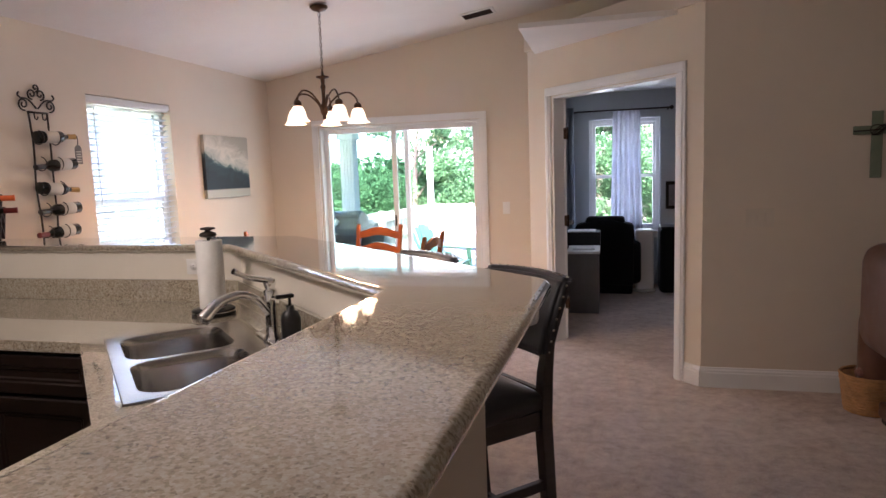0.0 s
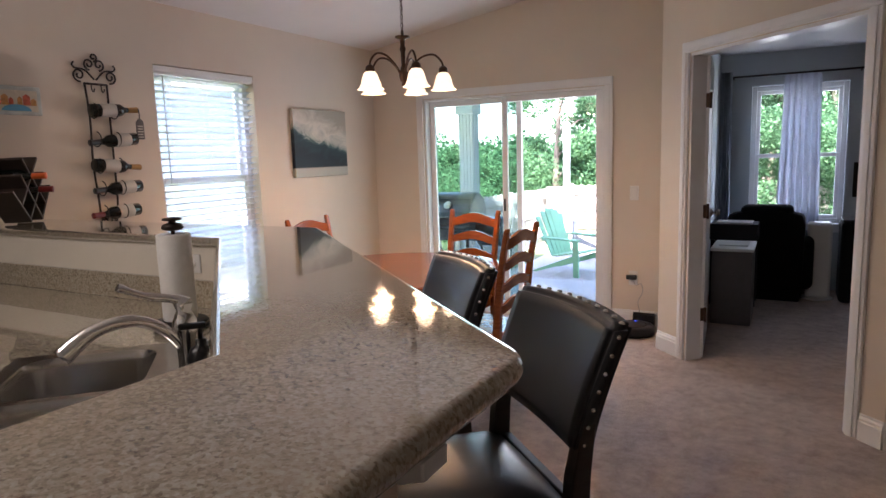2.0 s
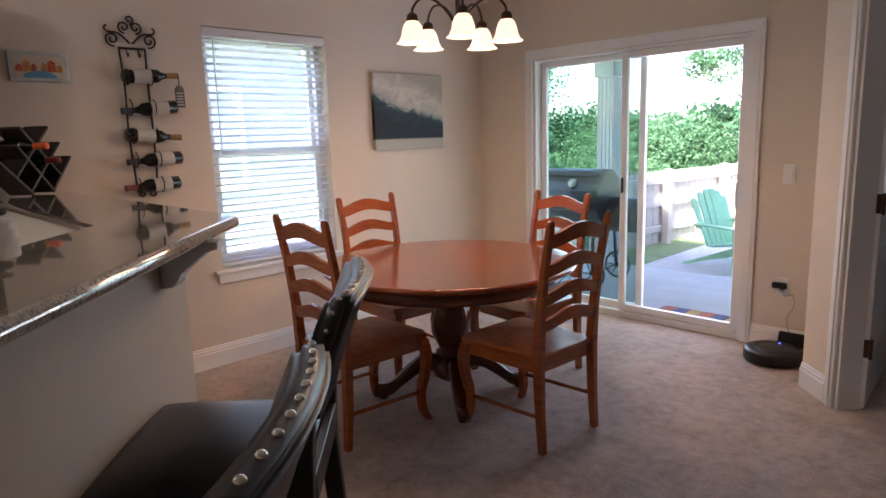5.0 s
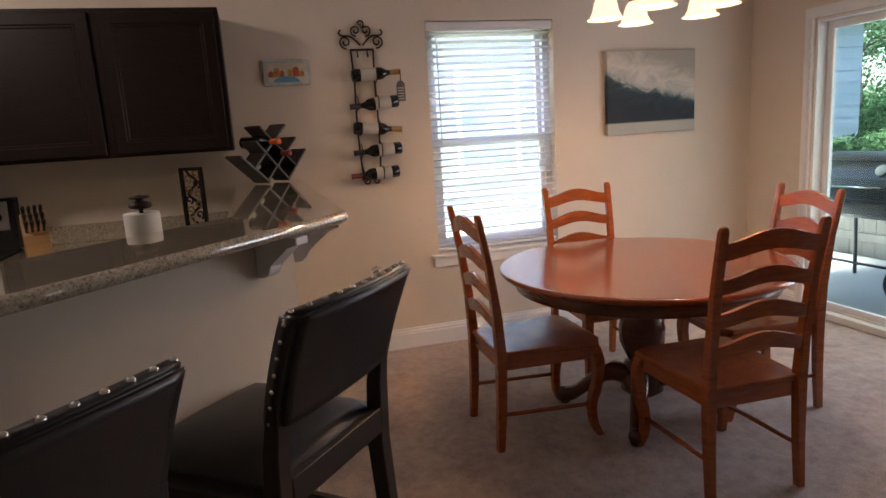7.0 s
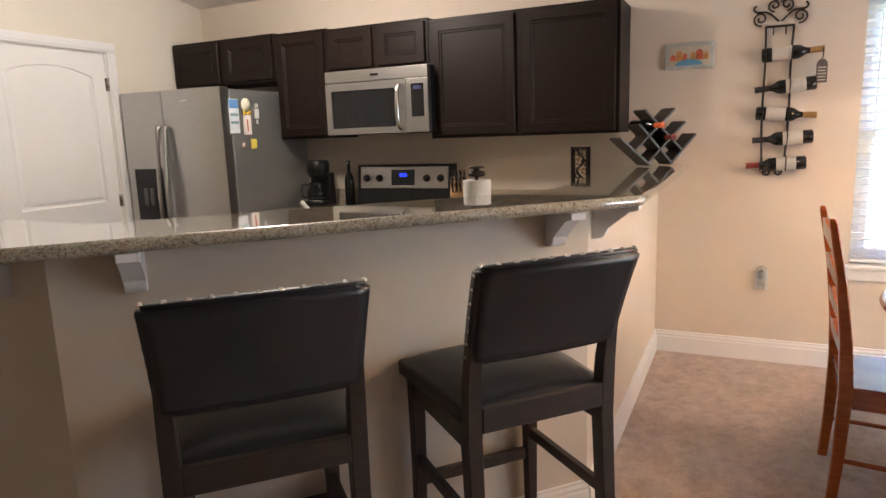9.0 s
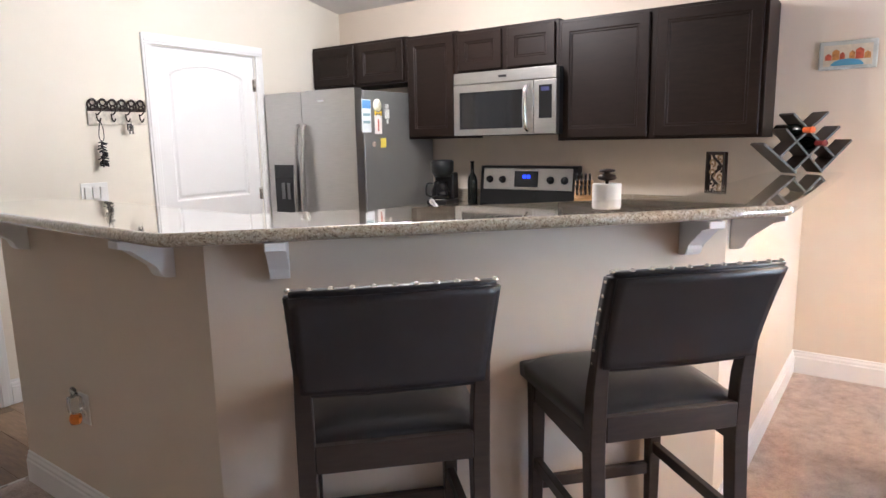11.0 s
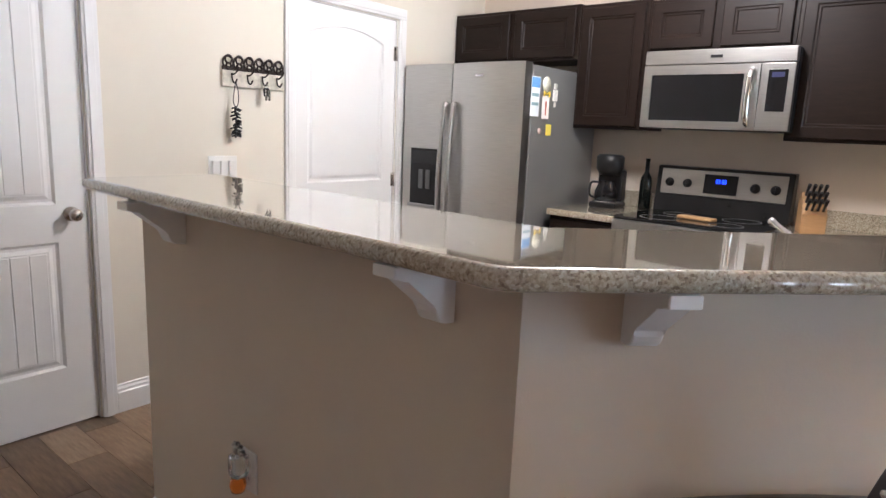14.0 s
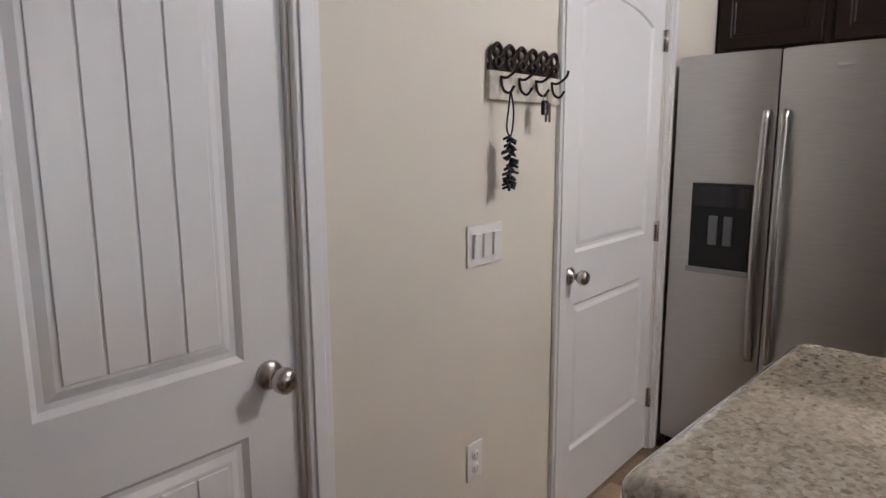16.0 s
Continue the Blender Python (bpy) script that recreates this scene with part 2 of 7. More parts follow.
# ---------------------------------------------------------------- mesh tools
def box(bm, x0, y0, z0, x1, y1, z1, b=0.0, seg=2):
    vs = [bm.verts.new((x, y, z)) for x in (x0, x1) for y in (y0, y1) for z in (z0, z1)]
    fs = [bm.faces.new([vs[i] for i in f]) for f in ((0, 1, 3, 2), (4, 6, 7, 5), (0, 4, 5, 1), (2, 3, 7, 6), (0, 2, 6, 4), (1, 5, 7, 3))]
    if b:
        es = list({e for f in fs for e in f.edges})
        bmesh.ops.bevel(bm, geom=es, offset=b, segments=seg, affect="EDGES", profile=0.5)
    return bm


def prism(bm, pts, z0, z1, b=0.0, seg=2, m=None):
    """A flat outline pushed up from z0 to z1; m turns it elsewhere."""
    lo = [bm.verts.new((x, y, z0)) for x, y in pts]
    hi = [bm.verts.new((x, y, z1)) for x, y in pts]
    fs = [bm.faces.new(lo[::-1]), bm.faces.new(hi)]
    k = len(pts)
    for i in range(k):
        fs.append(bm.faces.new((lo[i], lo[(i + 1) % k], hi[(i + 1) % k], hi[i])))
    vs = lo + hi
    if b:
        r = bmesh.ops.bevel(bm, geom=list(set(fs[0].edges) | set(fs[1].edges)), offset=b, segments=seg, affect="EDGES", profile=0.5)
        vs = list(set(vs) | set(r["verts"]))
    if m is not None:
        bmesh.ops.transform(bm, matrix=m, verts=[v for v in vs if v.is_valid])
    return bm


def lathe(bm, prof, n=24, at=(0, 0, 0), m=None):
    rings = []
    for r, z in prof:
        if r < 1e-5:
            rings.append([bm.verts.new((at[0], at[1], at[2] + z))])
        else:
            rings.append([bm.verts.new((at[0] + r * math.cos(2 * math.pi * k / n), at[1] + r * math.sin(2 * math.pi * k / n), at[2] + z)) for k in range(n)])
    for a, c in zip(rings, rings[1:]):
        if len(a) == 1 and len(c) == 1:
            continue
        for k in range(n):
            j = (k + 1) % n
            if len(a) == 1:
                f = bm.faces.new((a[0], c[j], c[k]))
            elif len(c) == 1:
                f = bm.faces.new((a[k], a[j], c[0]))
            else:
                f = bm.faces.new((a[k], a[j], c[j], c[k]))
            f.smooth = True
    if m is not None:
        bmesh.ops.transform(bm, matrix=m, verts=[v for r in rings for v in r])
    return bm


def tube(bm, pts, r, n=8, flat=1.0):
    """A rod through the points; r is one radius or one a point."""
    pts = [Vector(p) for p in pts]
    rs = r if isinstance(r, (list, tuple)) else [r] * len(pts)
    rings, side = [], None
    for i, p in enumerate(pts):
        d = (pts[min(i + 1, len(pts) - 1)] - pts[max(i - 1, 0)]).normalized()
        if side is None:
            side = d.orthogonal().normalized()
        side = (side - d * side.dot(d)).normalized()
        up = d.cross(side)
        rings.append([bm.verts.new(p + rs[i] * (side * math.cos(2 * math.pi * k / n) + up * math.sin(2 * math.pi * k / n) * flat)) for k in range(n)])
    for a, c in zip(rings, rings[1:]):
        for k in range(n):
            f = bm.faces.new((a[k], a[(k + 1) % n], c[(k + 1) % n], c[k]))
            f.smooth = True
    bm.faces.new(rings[0][::-1])
    bm.faces.new(rings[-1])
    return bm


def bar4(bm, path, sizes, b=0.004):
    """A four-sided member along the path (mostly upright): sizes are (across x, across y) at each point."""
    rings = []
    for (x, y, z), (w, d) in zip(path, sizes):
        rings.append([bm.verts.new((x + sx * w / 2, y + sy * d / 2, z)) for sx, sy in ((-1, -1), (1, -1), (1, 1), (-1, 1))])
    for a, c in zip(rings, rings[1:]):
        for k in range(4):
            bm.faces.new((a[k], a[(k + 1) % 4], c[(k + 1) % 4], c[k]))
    bm.faces.new(rings[0][::-1])
    bm.faces.new(rings[-1])
    return bm


def curve_pts(pts, k=6):
    """A smooth line through the points."""
    ps = [Vector(p) for p in pts]
    out = []
    for i in range(len(ps) - 1):
        a, b, c, d = ps[max(i - 1, 0)], ps[i], ps[i + 1], ps[min(i + 2, len(ps) - 1)]
        for s in range(k):
            u = s / k
            out.append(0.5 * ((2 * b) + (c - a) * u + (2 * a - 5 * b + 4 * c - d) * u * u + (3 * b - a - 3 * c + d) * u ** 3))
    return out + [ps[-1]]


def moved(bm, m):
    bmesh.ops.transform(bm, matrix=m, verts=bm.verts)
    return bm


def part(name, bm, material, parent=None, label="", m=None, smooth=False):
    """Links a bmesh as one mesh object under a thing or a part."""
    if m is not None:
        moved(bm, m)
    bmesh.ops.recalc_face_normals(bm, faces=bm.faces)
    me = bpy.data.meshes.new(name)
    if smooth:
        for f in bm.faces:
            f.smooth = True
    bm.to_mesh(me)
    bm.free()
    me.materials.append(material)
    ob = new(name, me)
    if parent is not None:
        ob.parent = parent
        if parent.parent is not None or parent.type == "MESH":
            pass
    if label:
        ob["label"] = label
    return ob


def thing(name, label, category, group="", at=None):
    ob = new(name)
    if at is not None:
        ob.matrix_basis = at
    return tagged(ob, label, category, group)


def structure(name, bm, material, label="", category=""):
    return tagged(part(name, bm, material), label, category, kind="structure")


def B():
    return bmesh.new()


# ---------------------------------------------------------------- shell of the house
R2 = math.sqrt(0.5)
DIAG = Matrix.Translation((-0.665, 5.585, 0)) @ pose(0, 0, 0, 0, 0, -45)   # x along the bedroom's slanted wall, y into the bedroom
DIAG_LEN = 1.743

bm = B()
box(bm, W - 0.15, S - 0.3, 0, W, 3.69, 2.44)
box(bm, W - 0.15, 4.55, 0, W, N + 0.15, 2.44)
box(bm, W - 0.15, 3.69, 0, W, 4.55, 0.60)
box(bm, W - 0.15, 3.69, 2.06, W, 4.55, 2.44)
wall_west = structure("wall_west", bm, paint_beige, "beige painted wall with light texture", "wall")

SL0, SL1, SLT = -2.865, -1.200, 1.945     # opening of the sliding door
bm = B()
turn_xz = Matrix.Rotation(radians(90), 4, "X")
box(bm, W, N, 0, SL0, N + 0.15, 2.44)
box(bm, SL1, N, 0, -0.505, N + 0.15, 2.44)
box(bm, SL0, N, SLT, SL1, N + 0.15, 2.44)
prism(bm, [(W, 2.44), (1.4, 2.44), (1.4, ceil_z(1.39))], -N - 0.15, -N, m=turn_xz)
prism(bm, [(1.4, 2.44), (EAST, 2.44), (EAST, ceil_z(EAST)), (1.4, ceil_z(1.41))], -N - 0.15, -N, m=turn_xz)
wall_north = structure("wall_north", bm, paint_beige, "beige painted wall round the sliding door", "wall")

GD0, GD1 = -0.56, 0.055                    # garage door opening
PD0, PD1 = -2.475, -1.657                 # pantry door opening
DOOR_T = 2.005
bm = B()
for x0, x1, z0 in ((W - 0.1, PD0, 0), (PD0, PD1, DOOR_T), (PD1, GD0, 0), (GD0, GD1, DOOR_T), (GD1, EAST, 0)):
    box(bm, x0, S - 0.15, z0, x1, S, 2.44)
prism(bm, [(W, 2.44), (1.4, 2.44), (1.4, ceil_z(1.39))], -S, -S + 0.15, m=turn_xz)
prism(bm, [(1.4, 2.44), (EAST, 2.44), (EAST, ceil_z(EAST)), (1.4, ceil_z(1.41))], -S, -S + 0.15, m=turn_xz)
moved(bm, SKEW)
structure("wall_south", bm, paint_lamplit, "kitchen wall with two doors, its paint lightened for the lamplight", "wall")

bm = B()
box(bm, EAST, S - 0.15, 0, EAST + 0.15, N + 0.15, 3.3)
structure("wall_east", bm, paint_beige, "plain beige painted wall", "wall")

# slanted wall with the bedroom doorway
BD0, BD1, BDT = 0.300, 1.545, 2.03
bm = B()
box(bm, 0, 0, 0, BD0, 0.12, 2.43)
box(bm, BD1, 0, 0, DIAG_LEN, 0.12, 2.43)
box(bm, BD0, 0, BDT, BD1, 0.12, 2.43)
moved(bm, DIAG)
structure("wall_slanted", bm, paint_beige, "slanted beige wall with the bedroom doorway", "wall")
bm = B()
box(bm, -0.665, 5.67, 0, -0.545, N, 2.43)
structure("wall_return", bm, paint_beige, "short beige wall beside the sliding door", "wall")
bm = B()
box(bm, 0.567, 4.352, 0, EAST, 4.472, 2.43)
structure("wall_living", bm, paint_beige, "beige living room wall in shade", "wall")

bm = B()
prism(bm, [(-0.022, -0.018), (DIAG_LEN + 0.008, -0.018), (DIAG_LEN + 0.008, 0.16), (-0.022, 0.16)], 2.43, 2.585, 0.006)
moved(bm, DIAG)
structure("trim_ledge", bm, paint_beige, "painted plant ledge over the doorway", "ledge")
bm = B()
prism(bm, [(0.75, 4.43), (EAST, 4.43), (EAST, N - 0.002), (-0.52, N - 0.002), (-0.52, 5.76)], 2.4345, 2.56)
structure("plant_shelf", bm, paint_beige, "painted flat shelf over the bedroom", "ledge")

bm = B()
pts = [(W - 0.15, 2.44 - 0.024), (1.4, ceil_z(1.39)), (EAST + 0.15, ceil_z(EAST + 0.15))]
pts = pts + [(x, z + 0.12) for x, z in pts[::-1]]
prism(bm, pts, -N - 0.15, -S + 0.3, m=turn_xz)
structure("ceiling", bm, paint_ceiling, "white textured sloping ceiling", "ceiling")

# floors
bm = B()
prism(bm, [(-0.4, 0.2), (EAST + 0.15, 0.2), (EAST + 0.15, N + 0.15), (W - 0.15, N + 0.15), (W - 0.15, 2.6), (-1.52, 2.6), (-0.4, 1.53)], -0.12, 0)
box(bm, -0.65, N + 0.15, -0.12, EAST + 0.15, 8.3, 0)
floor = structure("floor", bm, carpet, "beige pile carpet with footprints", "carpet")
bm = B()
box(bm, W - 0.15, S - 0.3, -0.12, EAST + 0.15, 0.2, -0.010)
prism(bm, [(W - 0.15, 0.2), (-0.4, 0.2), (-0.4, 1.53), (-1.52, 2.6), (W - 0.15, 2.6)], -0.12, -0.010)
grout = surface("grout", (0.21, 0.155, 0.11), 0.9, scale=20, vary=0.2, bump=0.3)
kitchen_floor = structure("floor_kitchen", bm, grout, "brown wood-look plank tiles", "floor")

# bedroom behind the slanted wall
BN = 8.15
BW0, BW1, BZ0, BZ1 = -0.23, 0.60, 0.66, 2.02
bm = B()
for x0, x1, z0, z1 in ((-0.60, BW0, 0, 2.44), (BW1, EAST, 0, 2.44), (BW0, BW1, 0, BZ0), (BW0, BW1, BZ1, 2.44)):
    box(bm, x0, BN, z0, x1, BN + 0.15, z1)
structure("bedroom_wall_north", bm, paint_grey, "grey painted bedroom wall round the window", "wall")
bm = B()
box(bm, -0.645, N + 0.15, 0, -0.525, BN, 2.44)
structure("bedroom_wall_west", bm, paint_grey, "grey painted bedroom wall", "wall")
# unseen wall, added to keep outdoor light from leaking into the bedroom
bm = B()
box(bm, EAST, N + 0.15, 0, EAST + 0.15, BN + 0.15, 2.44)
structure("bedroom_closing_wall", bm, paint_grey, "plain grey wall added to close the unseen side of the bedroom", "wall")
bm = B()
box(bm, -0.60, 4.5, 2.40, EAST, BN + 0.15, 2.434)
structure("bedroom_ceiling", bm, paint_ceiling, "white bedroom ceiling", "ceiling")


# ---------------------------------------------------------------- mouldings
def base_profile():
    return [(0, 0), (0.016, 0), (0.016, 0.095), (0.012, 0.100), (0.012, 0.112), (0.006, 0.122), (0.006, 0.130), (0, 0.134)]


def baseboard(length, m):
    """A moulded board along x; it stands out towards -y."""
    bm = B()
    pr = base_profile()
    a = [bm.verts.new((0, -d, z)) for d, z in pr]
    c = [bm.verts.new((length, -d, z)) for d, z in pr]
    k = len(pr)
    for i in range(k):
        bm.faces.new((a[i], a[(i + 1) % k], c[(i + 1) % k], c[i]))
    bm.faces.new(a)
    bm.faces.new(c[::-1])
    return structure("baseboard", moved(bm, m), paint_white, "white moulded baseboard", "baseboard")


def casing(bm, w, h, t=0.07, d=0.018):
    """Door casing round an opening of width w and height h, at y = 0, standing out towards -y."""
    for x0, x1 in ((-t, -0.004), (w + 0.004, w + t)):
        box(bm, x0, -d, 0, x1, 0, h + 0.004, 0.004)
        box(bm, x0 + 0.012, -d - 0.006, 0, x1 - 0.02, -d - 0.0002, h + 0.0035, 0.003)
    box(bm, -t, -d, h + 0.0045, w + t, 0, h + t, 0.004)
    box(bm, -t + 0.012, -d - 0.006, h + 0.02, w + t - 0.012, -d - 0.0002, h + t - 0.012, 0.003)
    return bm


WEST_FACE = lambda y: Matrix.Translation((W, y, 0)) @ pose(0, 0, 0, 0, 0, 90)       # x runs north, -y points into the room
NORTH_FACE = lambda x: Matrix.Translation((x, N, 0))
SOUTH_FACE = lambda x: SKEW @ Matrix.Translation((x, S, 0)) @ pose(0, 0, 0, 0, 0, 180)      # x runs west

baseboard(N - 2.66, WEST_FACE(2.66))
baseboard(SL0 - 0.072 - W - 0.018, NORTH_FACE(W + 0.018))
baseboard(-0.665 - SL1 - 0.072, NORTH_FACE(SL1 + 0.072))
baseboard(BD0 - 0.075, DIAG)
baseboard(DIAG_LEN - BD1 - 0.075, DIAG @ pose(BD1 + 0.075, 0, 0))
baseboard(EAST - 0.567, pose(0.567, 4.352, 0))
baseboard(GD0 - 0.072 - (PD1 + 0.072), SOUTH_FACE(GD0 - 0.072))
baseboard(EAST - GD1 - 0.072, SOUTH_FACE(EAST))

bm = B()
moved(casing(bm, BD1 - BD0, BDT), DIAG @ pose(BD0, 0, 0))
structure("trim_bedroom_door", bm, paint_white, "white painted casing of the bedroom doorway", "door casing")
bm = B()
w = BD1 - BD0
box(bm, 0, 0.001, 0, 0.018, 0.119, BDT)
box(bm, w - 0.018, 0.001, 0, w, 0.119, BDT)
box(bm, 0.0185, 0.001, BDT - 0.018, w - 0.0185, 0.119, BDT)
moved(bm, DIAG @ pose(BD0, 0, 0))
structure("jamb_bedroom_door", bm, paint_white, "white painted door jamb", "door casing")
for x1, x0 in ((PD0, PD1), (GD0, GD1)):
    bm = B()
    moved(casing(bm, abs(x1 - x0), DOOR_T), SOUTH_FACE(max(x0, x1)))
    structure("trim_door", bm, paint_white, "white painted door casing", "door casing")


# ---------------------------------------------------------------- doors
def sunk_panel(bm, outline, y, depth=0.010, rim=0.022):
    """A raised field inside a sunk moulding, drawn on a door face at y that looks towards -y."""
    cx = sum(p[0] for p in outline) / len(outline)
    cz = sum(p[1] for p in outline) / len(outline)
    hx = max(abs(p[0] - cx) for p in outline)
    hz = max(abs(p[1] - cz) for p in outline)

    def ring(inset, d):
        kx, kz = (hx - inset) / hx, (hz - inset) / hz
        return [bm.verts.new((cx + (x - cx) * kx, y + d, cz + (z - cz) * kz)) for x, z in outline]
    rings = [ring(0, 0), ring(rim * 0.5, depth), ring(rim, depth), ring(rim * 1.7, depth * 0.35)]
    k = len(outline)
    for a, c in zip(rings, rings[1:]):
        for i in range(k):
            bm.faces.new((a[i], a[(i + 1) % k], c[(i + 1) % k], c[i]))
    bm.faces.new(rings[-1])
    return rings[0]


def panel_face(bm, w, h, outlines, y):
    """The front of a door, w by h, with sunk panels in it."""
    corners = [bm.verts.new(p) for p in ((0, y, 0), (w, y, 0), (w, y, h), (0, y, h))]
    edges = [bm.edges.new((corners[i], corners[(i + 1) % 4])) for i in range(4)]
    for o in outlines:
        r = sunk_panel(bm, o, y)
        edges += [bm.edges.get((r[i], r[(i + 1) % len(r)])) for i in range(len(r))]
    bmesh.ops.triangle_fill(bm, edges=edges, use_beauty=True)


def arched(x0, x1, z0, z1, rise):
    n = 14
    top = []
    for i in range(n + 1):
        u = i / n
        top.append((x1 + (x0 - x1) * u, z1 - rise + rise * math.sin(math.pi * u) ** 0.8))
    return [(x0, z0), (x1, z0)] + top


def knob_set(door, x, z, side=-1):
    bm = B()
    prof = [(0, 0), (0.030, 0), (0.031, 0.006), (0.026, 0.012), (0.012, 0.016), (0.011, 0.032), (0.020, 0.038), (0.027, 0.050), (0.026, 0.062), (0.018, 0.071), (0, 0.074)]
    lathe(bm, prof, 28, m=pose(x, -0.0005, z, 90, 0, 0))
    part("door_knob", bm, nickel, door, "satin nickel round door knob", smooth=True)


def hinge(door, x, z):
    bm = B()
    tube(bm, [(x, -0.012, z - 0.045), (x, -0.012, z + 0.045)], 0.007, 8)
    box(bm, x - 0.018, -0.006, z - 0.043, x + 0.018, -0.001, z + 0.043)
    part("hinge", bm, nickel, door, "nickel hinge")


def leaf_door(name, w, h, label, plank=False, knob_x=0.07, hinge_x=None):
    d = thing(name, label, "door")
    bm = B()
    o = [arched(0.10, w - 0.10, 1.0, h - 0.10, 0.06), [(0.10, 0.255), (w - 0.10, 0.255), (w - 0.10, 0.815), (0.10, 0.815)]]
    if plank:
        o[0] = arched(0.12, w - 0.12, 0.968, h - 0.10, 0.06)
        o[1] = [(0.12, 0.26), (w - 0.12, 0.26), (w - 0.12, 0.81), (0.12, 0.81)]
    panel_face(bm, w, h, o, 0)
    v = [bm.verts.new(p) for p in ((0, 0, 0), (w, 0, 0), (w, 0, h), (0, 0, h), (0, 0.035, 0), (w, 0.035, 0), (w, 0.035, h), (0, 0.035, h))]
    for f in ((0, 1, 5, 4), (1, 2, 6, 5), (2, 3, 7, 6), (3, 0, 4, 7), (4, 5, 6, 7)):
        bm.faces.new([v[i] for i in f])
    part("door_leaf", bm, paint_white, d)
    if plank:
        # boards of the sunk fields, split by narrow grooves
        n = 4
        for lo, hi in ((0.305, 0.765), (1.013, h - 0.185)):
            for k in range(n):
                x0 = 0.165 + (w - 0.33) * k / n
                x1 = 0.165 + (w - 0.33) * (k + 1) / n
                bm = B()
                box(bm, x0 + 0.0025, -0.0005, lo, x1 - 0.0025, 0.0034, hi, 0.0012, 1)
                part("plank", bm, paint_white, d)
    knob_set(d, knob_x, 0.925)
    if hinge_x is not None:
        for z in (0.24, 1.0, h - 0.2):
            hinge(d, hinge_x, z)
    return d


d = leaf_door("door_1", PD1 - PD0 - 0.008, DOOR_T - 0.012, "closed white two-panel pantry door with arched top panel", False, 0.06, PD1 - PD0 - 0.004)
d.matrix_basis = SKEW @ Matrix.Translation((PD1 - 0.004, S - 0.012, 0.008)) @ pose(0, 0, 0, 0, 0, 180)
d["kind"] = "structure"
d = leaf_door("door_2", GD1 - GD0 - 0.008, DOOR_T - 0.012, "closed white plank-panelled door to the garage", True, GD1 - GD0 - 0.075)
d.matrix_basis = SKEW @ Matrix.Translation((GD1 - 0.004, S - 0.012, 0.008)) @ pose(0, 0, 0, 0, 0, 180)
d["kind"] = "structure"
for i, (x0, x1) in enumerate(((PD0, PD1), (GD0, GD1))):
    bm = B()
    for a, c in ((x0, x0 + 0.003), (x1 - 0.003, x1)):
        box(bm, a, S - 0.149, 0, c, S - 0.001, DOOR_T)
    box(bm, x0 + 0.0035, S - 0.149, DOOR_T - 0.003, x1 - 0.0035, S - 0.001, DOOR_T)
    structure("door_jamb", moved(bm, SKEW), paint_white, "white painted door jamb", "door casing")
bm = B()
box(bm, PD0, S - 0.148, 0, PD1, S - 0.08, DOOR_T - 0.004)
box(bm, GD0, S - 0.148, 0, GD1, S - 0.08, DOOR_T - 0.004)
structure("door_backing", moved(bm, SKEW), paint_white, "plain wall behind the closed doors", "wall")

# open bedroom door, swung into the room beyond
d = leaf_door("door_3", 0.80, BDT - 0.03, "open white bedroom door seen edge on", False, 0.74)
d.matrix_basis = DIAG @ pose(BD0 + 0.030, 0.125, 0.012) @ pose(0, 0, 0, 0, 0, 139)
d["kind"] = "structure"
for z in (0.30, 1.0, 1.72):
    bm = B()
    box(bm, -0.003, -0.012, z - 0.045, -0.0005, 0.033, z + 0.045)
    tube(bm, [(-0.004, -0.008, z - 0.05), (-0.004, -0.008, z + 0.05)], 0.008, 8)
    part("hinge", bm, bronze, d, "dark bronze hinge")


# ---------------------------------------------------------------- windows
def window_unit(name, w, h, m, label, sill=True, depth=0.15):
    """A white single-hung window in an opening w by h: x along the wall, -y into the room, z = 0 at its foot."""
    t = thing(name, label, "window")
    t["kind"] = "structure"
    bm = B()
    f = 0.045
    y0, y1 = depth * 0.5, depth - 0.005
    for x0, x1, z0, z1 in ((0, f, 0, h), (w - f, w, 0, h), (f, w - f, 0, f), (f, w - f, h - f, h)):
        box(bm, x0, y0, z0, x1, y1, z1, 0.003, 1)
    part("window_frame", bm, vinyl, t)
    mid = h * 0.49
    for z0, z1, dy, nm in ((f, mid + 0.02, 0.0, "lower_sash"), (mid - 0.018, h - f, 0.034, "upper_sash")):
        bm = B()
        s = 0.034
        ya, yb = y0 + 0.006 + dy, y0 + 0.036 + dy
        for x0, x1, za, zb in ((f, f + s, z0, z1), (w - f - s, w - f, z0, z1), (f + s, w - f - s, z0, z0 + s), (f + s, w - f - s, z1 - s, z1)):
            box(bm, x0, ya, za, x1, yb, zb, 0.003, 1)
        sash = part(nm, bm, vinyl, t)
        bm = B()
        box(bm, f + s - 0.004, ya + 0.013, z0 + s - 0.004, w - f - s + 0.004, ya + 0.017, z1 - s + 0.004)
        g = part("pane", bm, pane_glass, sash)
        g.visible_shadow = False
    if sill:
        bm = B()
        box(bm, -0.055, -0.032, -0.022, w + 0.055, y0 - 0.001, 0.0, 0.006)
        box(bm, -0.035, -0.016, -0.085, w + 0.035, -0.001, -0.0225, 0.004)
        part("window_sill", bm, paint_white, t, "white painted sill with apron")
    t.matrix_basis = m
    return t


window_unit("window_1", 0.86, 1.455, WEST_FACE(3.69) @ pose(0, 0, 0.602), "white single-hung window with sill and blinds")
window_unit("window_2", BW1 - BW0, BZ1 - BZ0, pose(BW0, BN, BZ0), "white single-hung bedroom window")


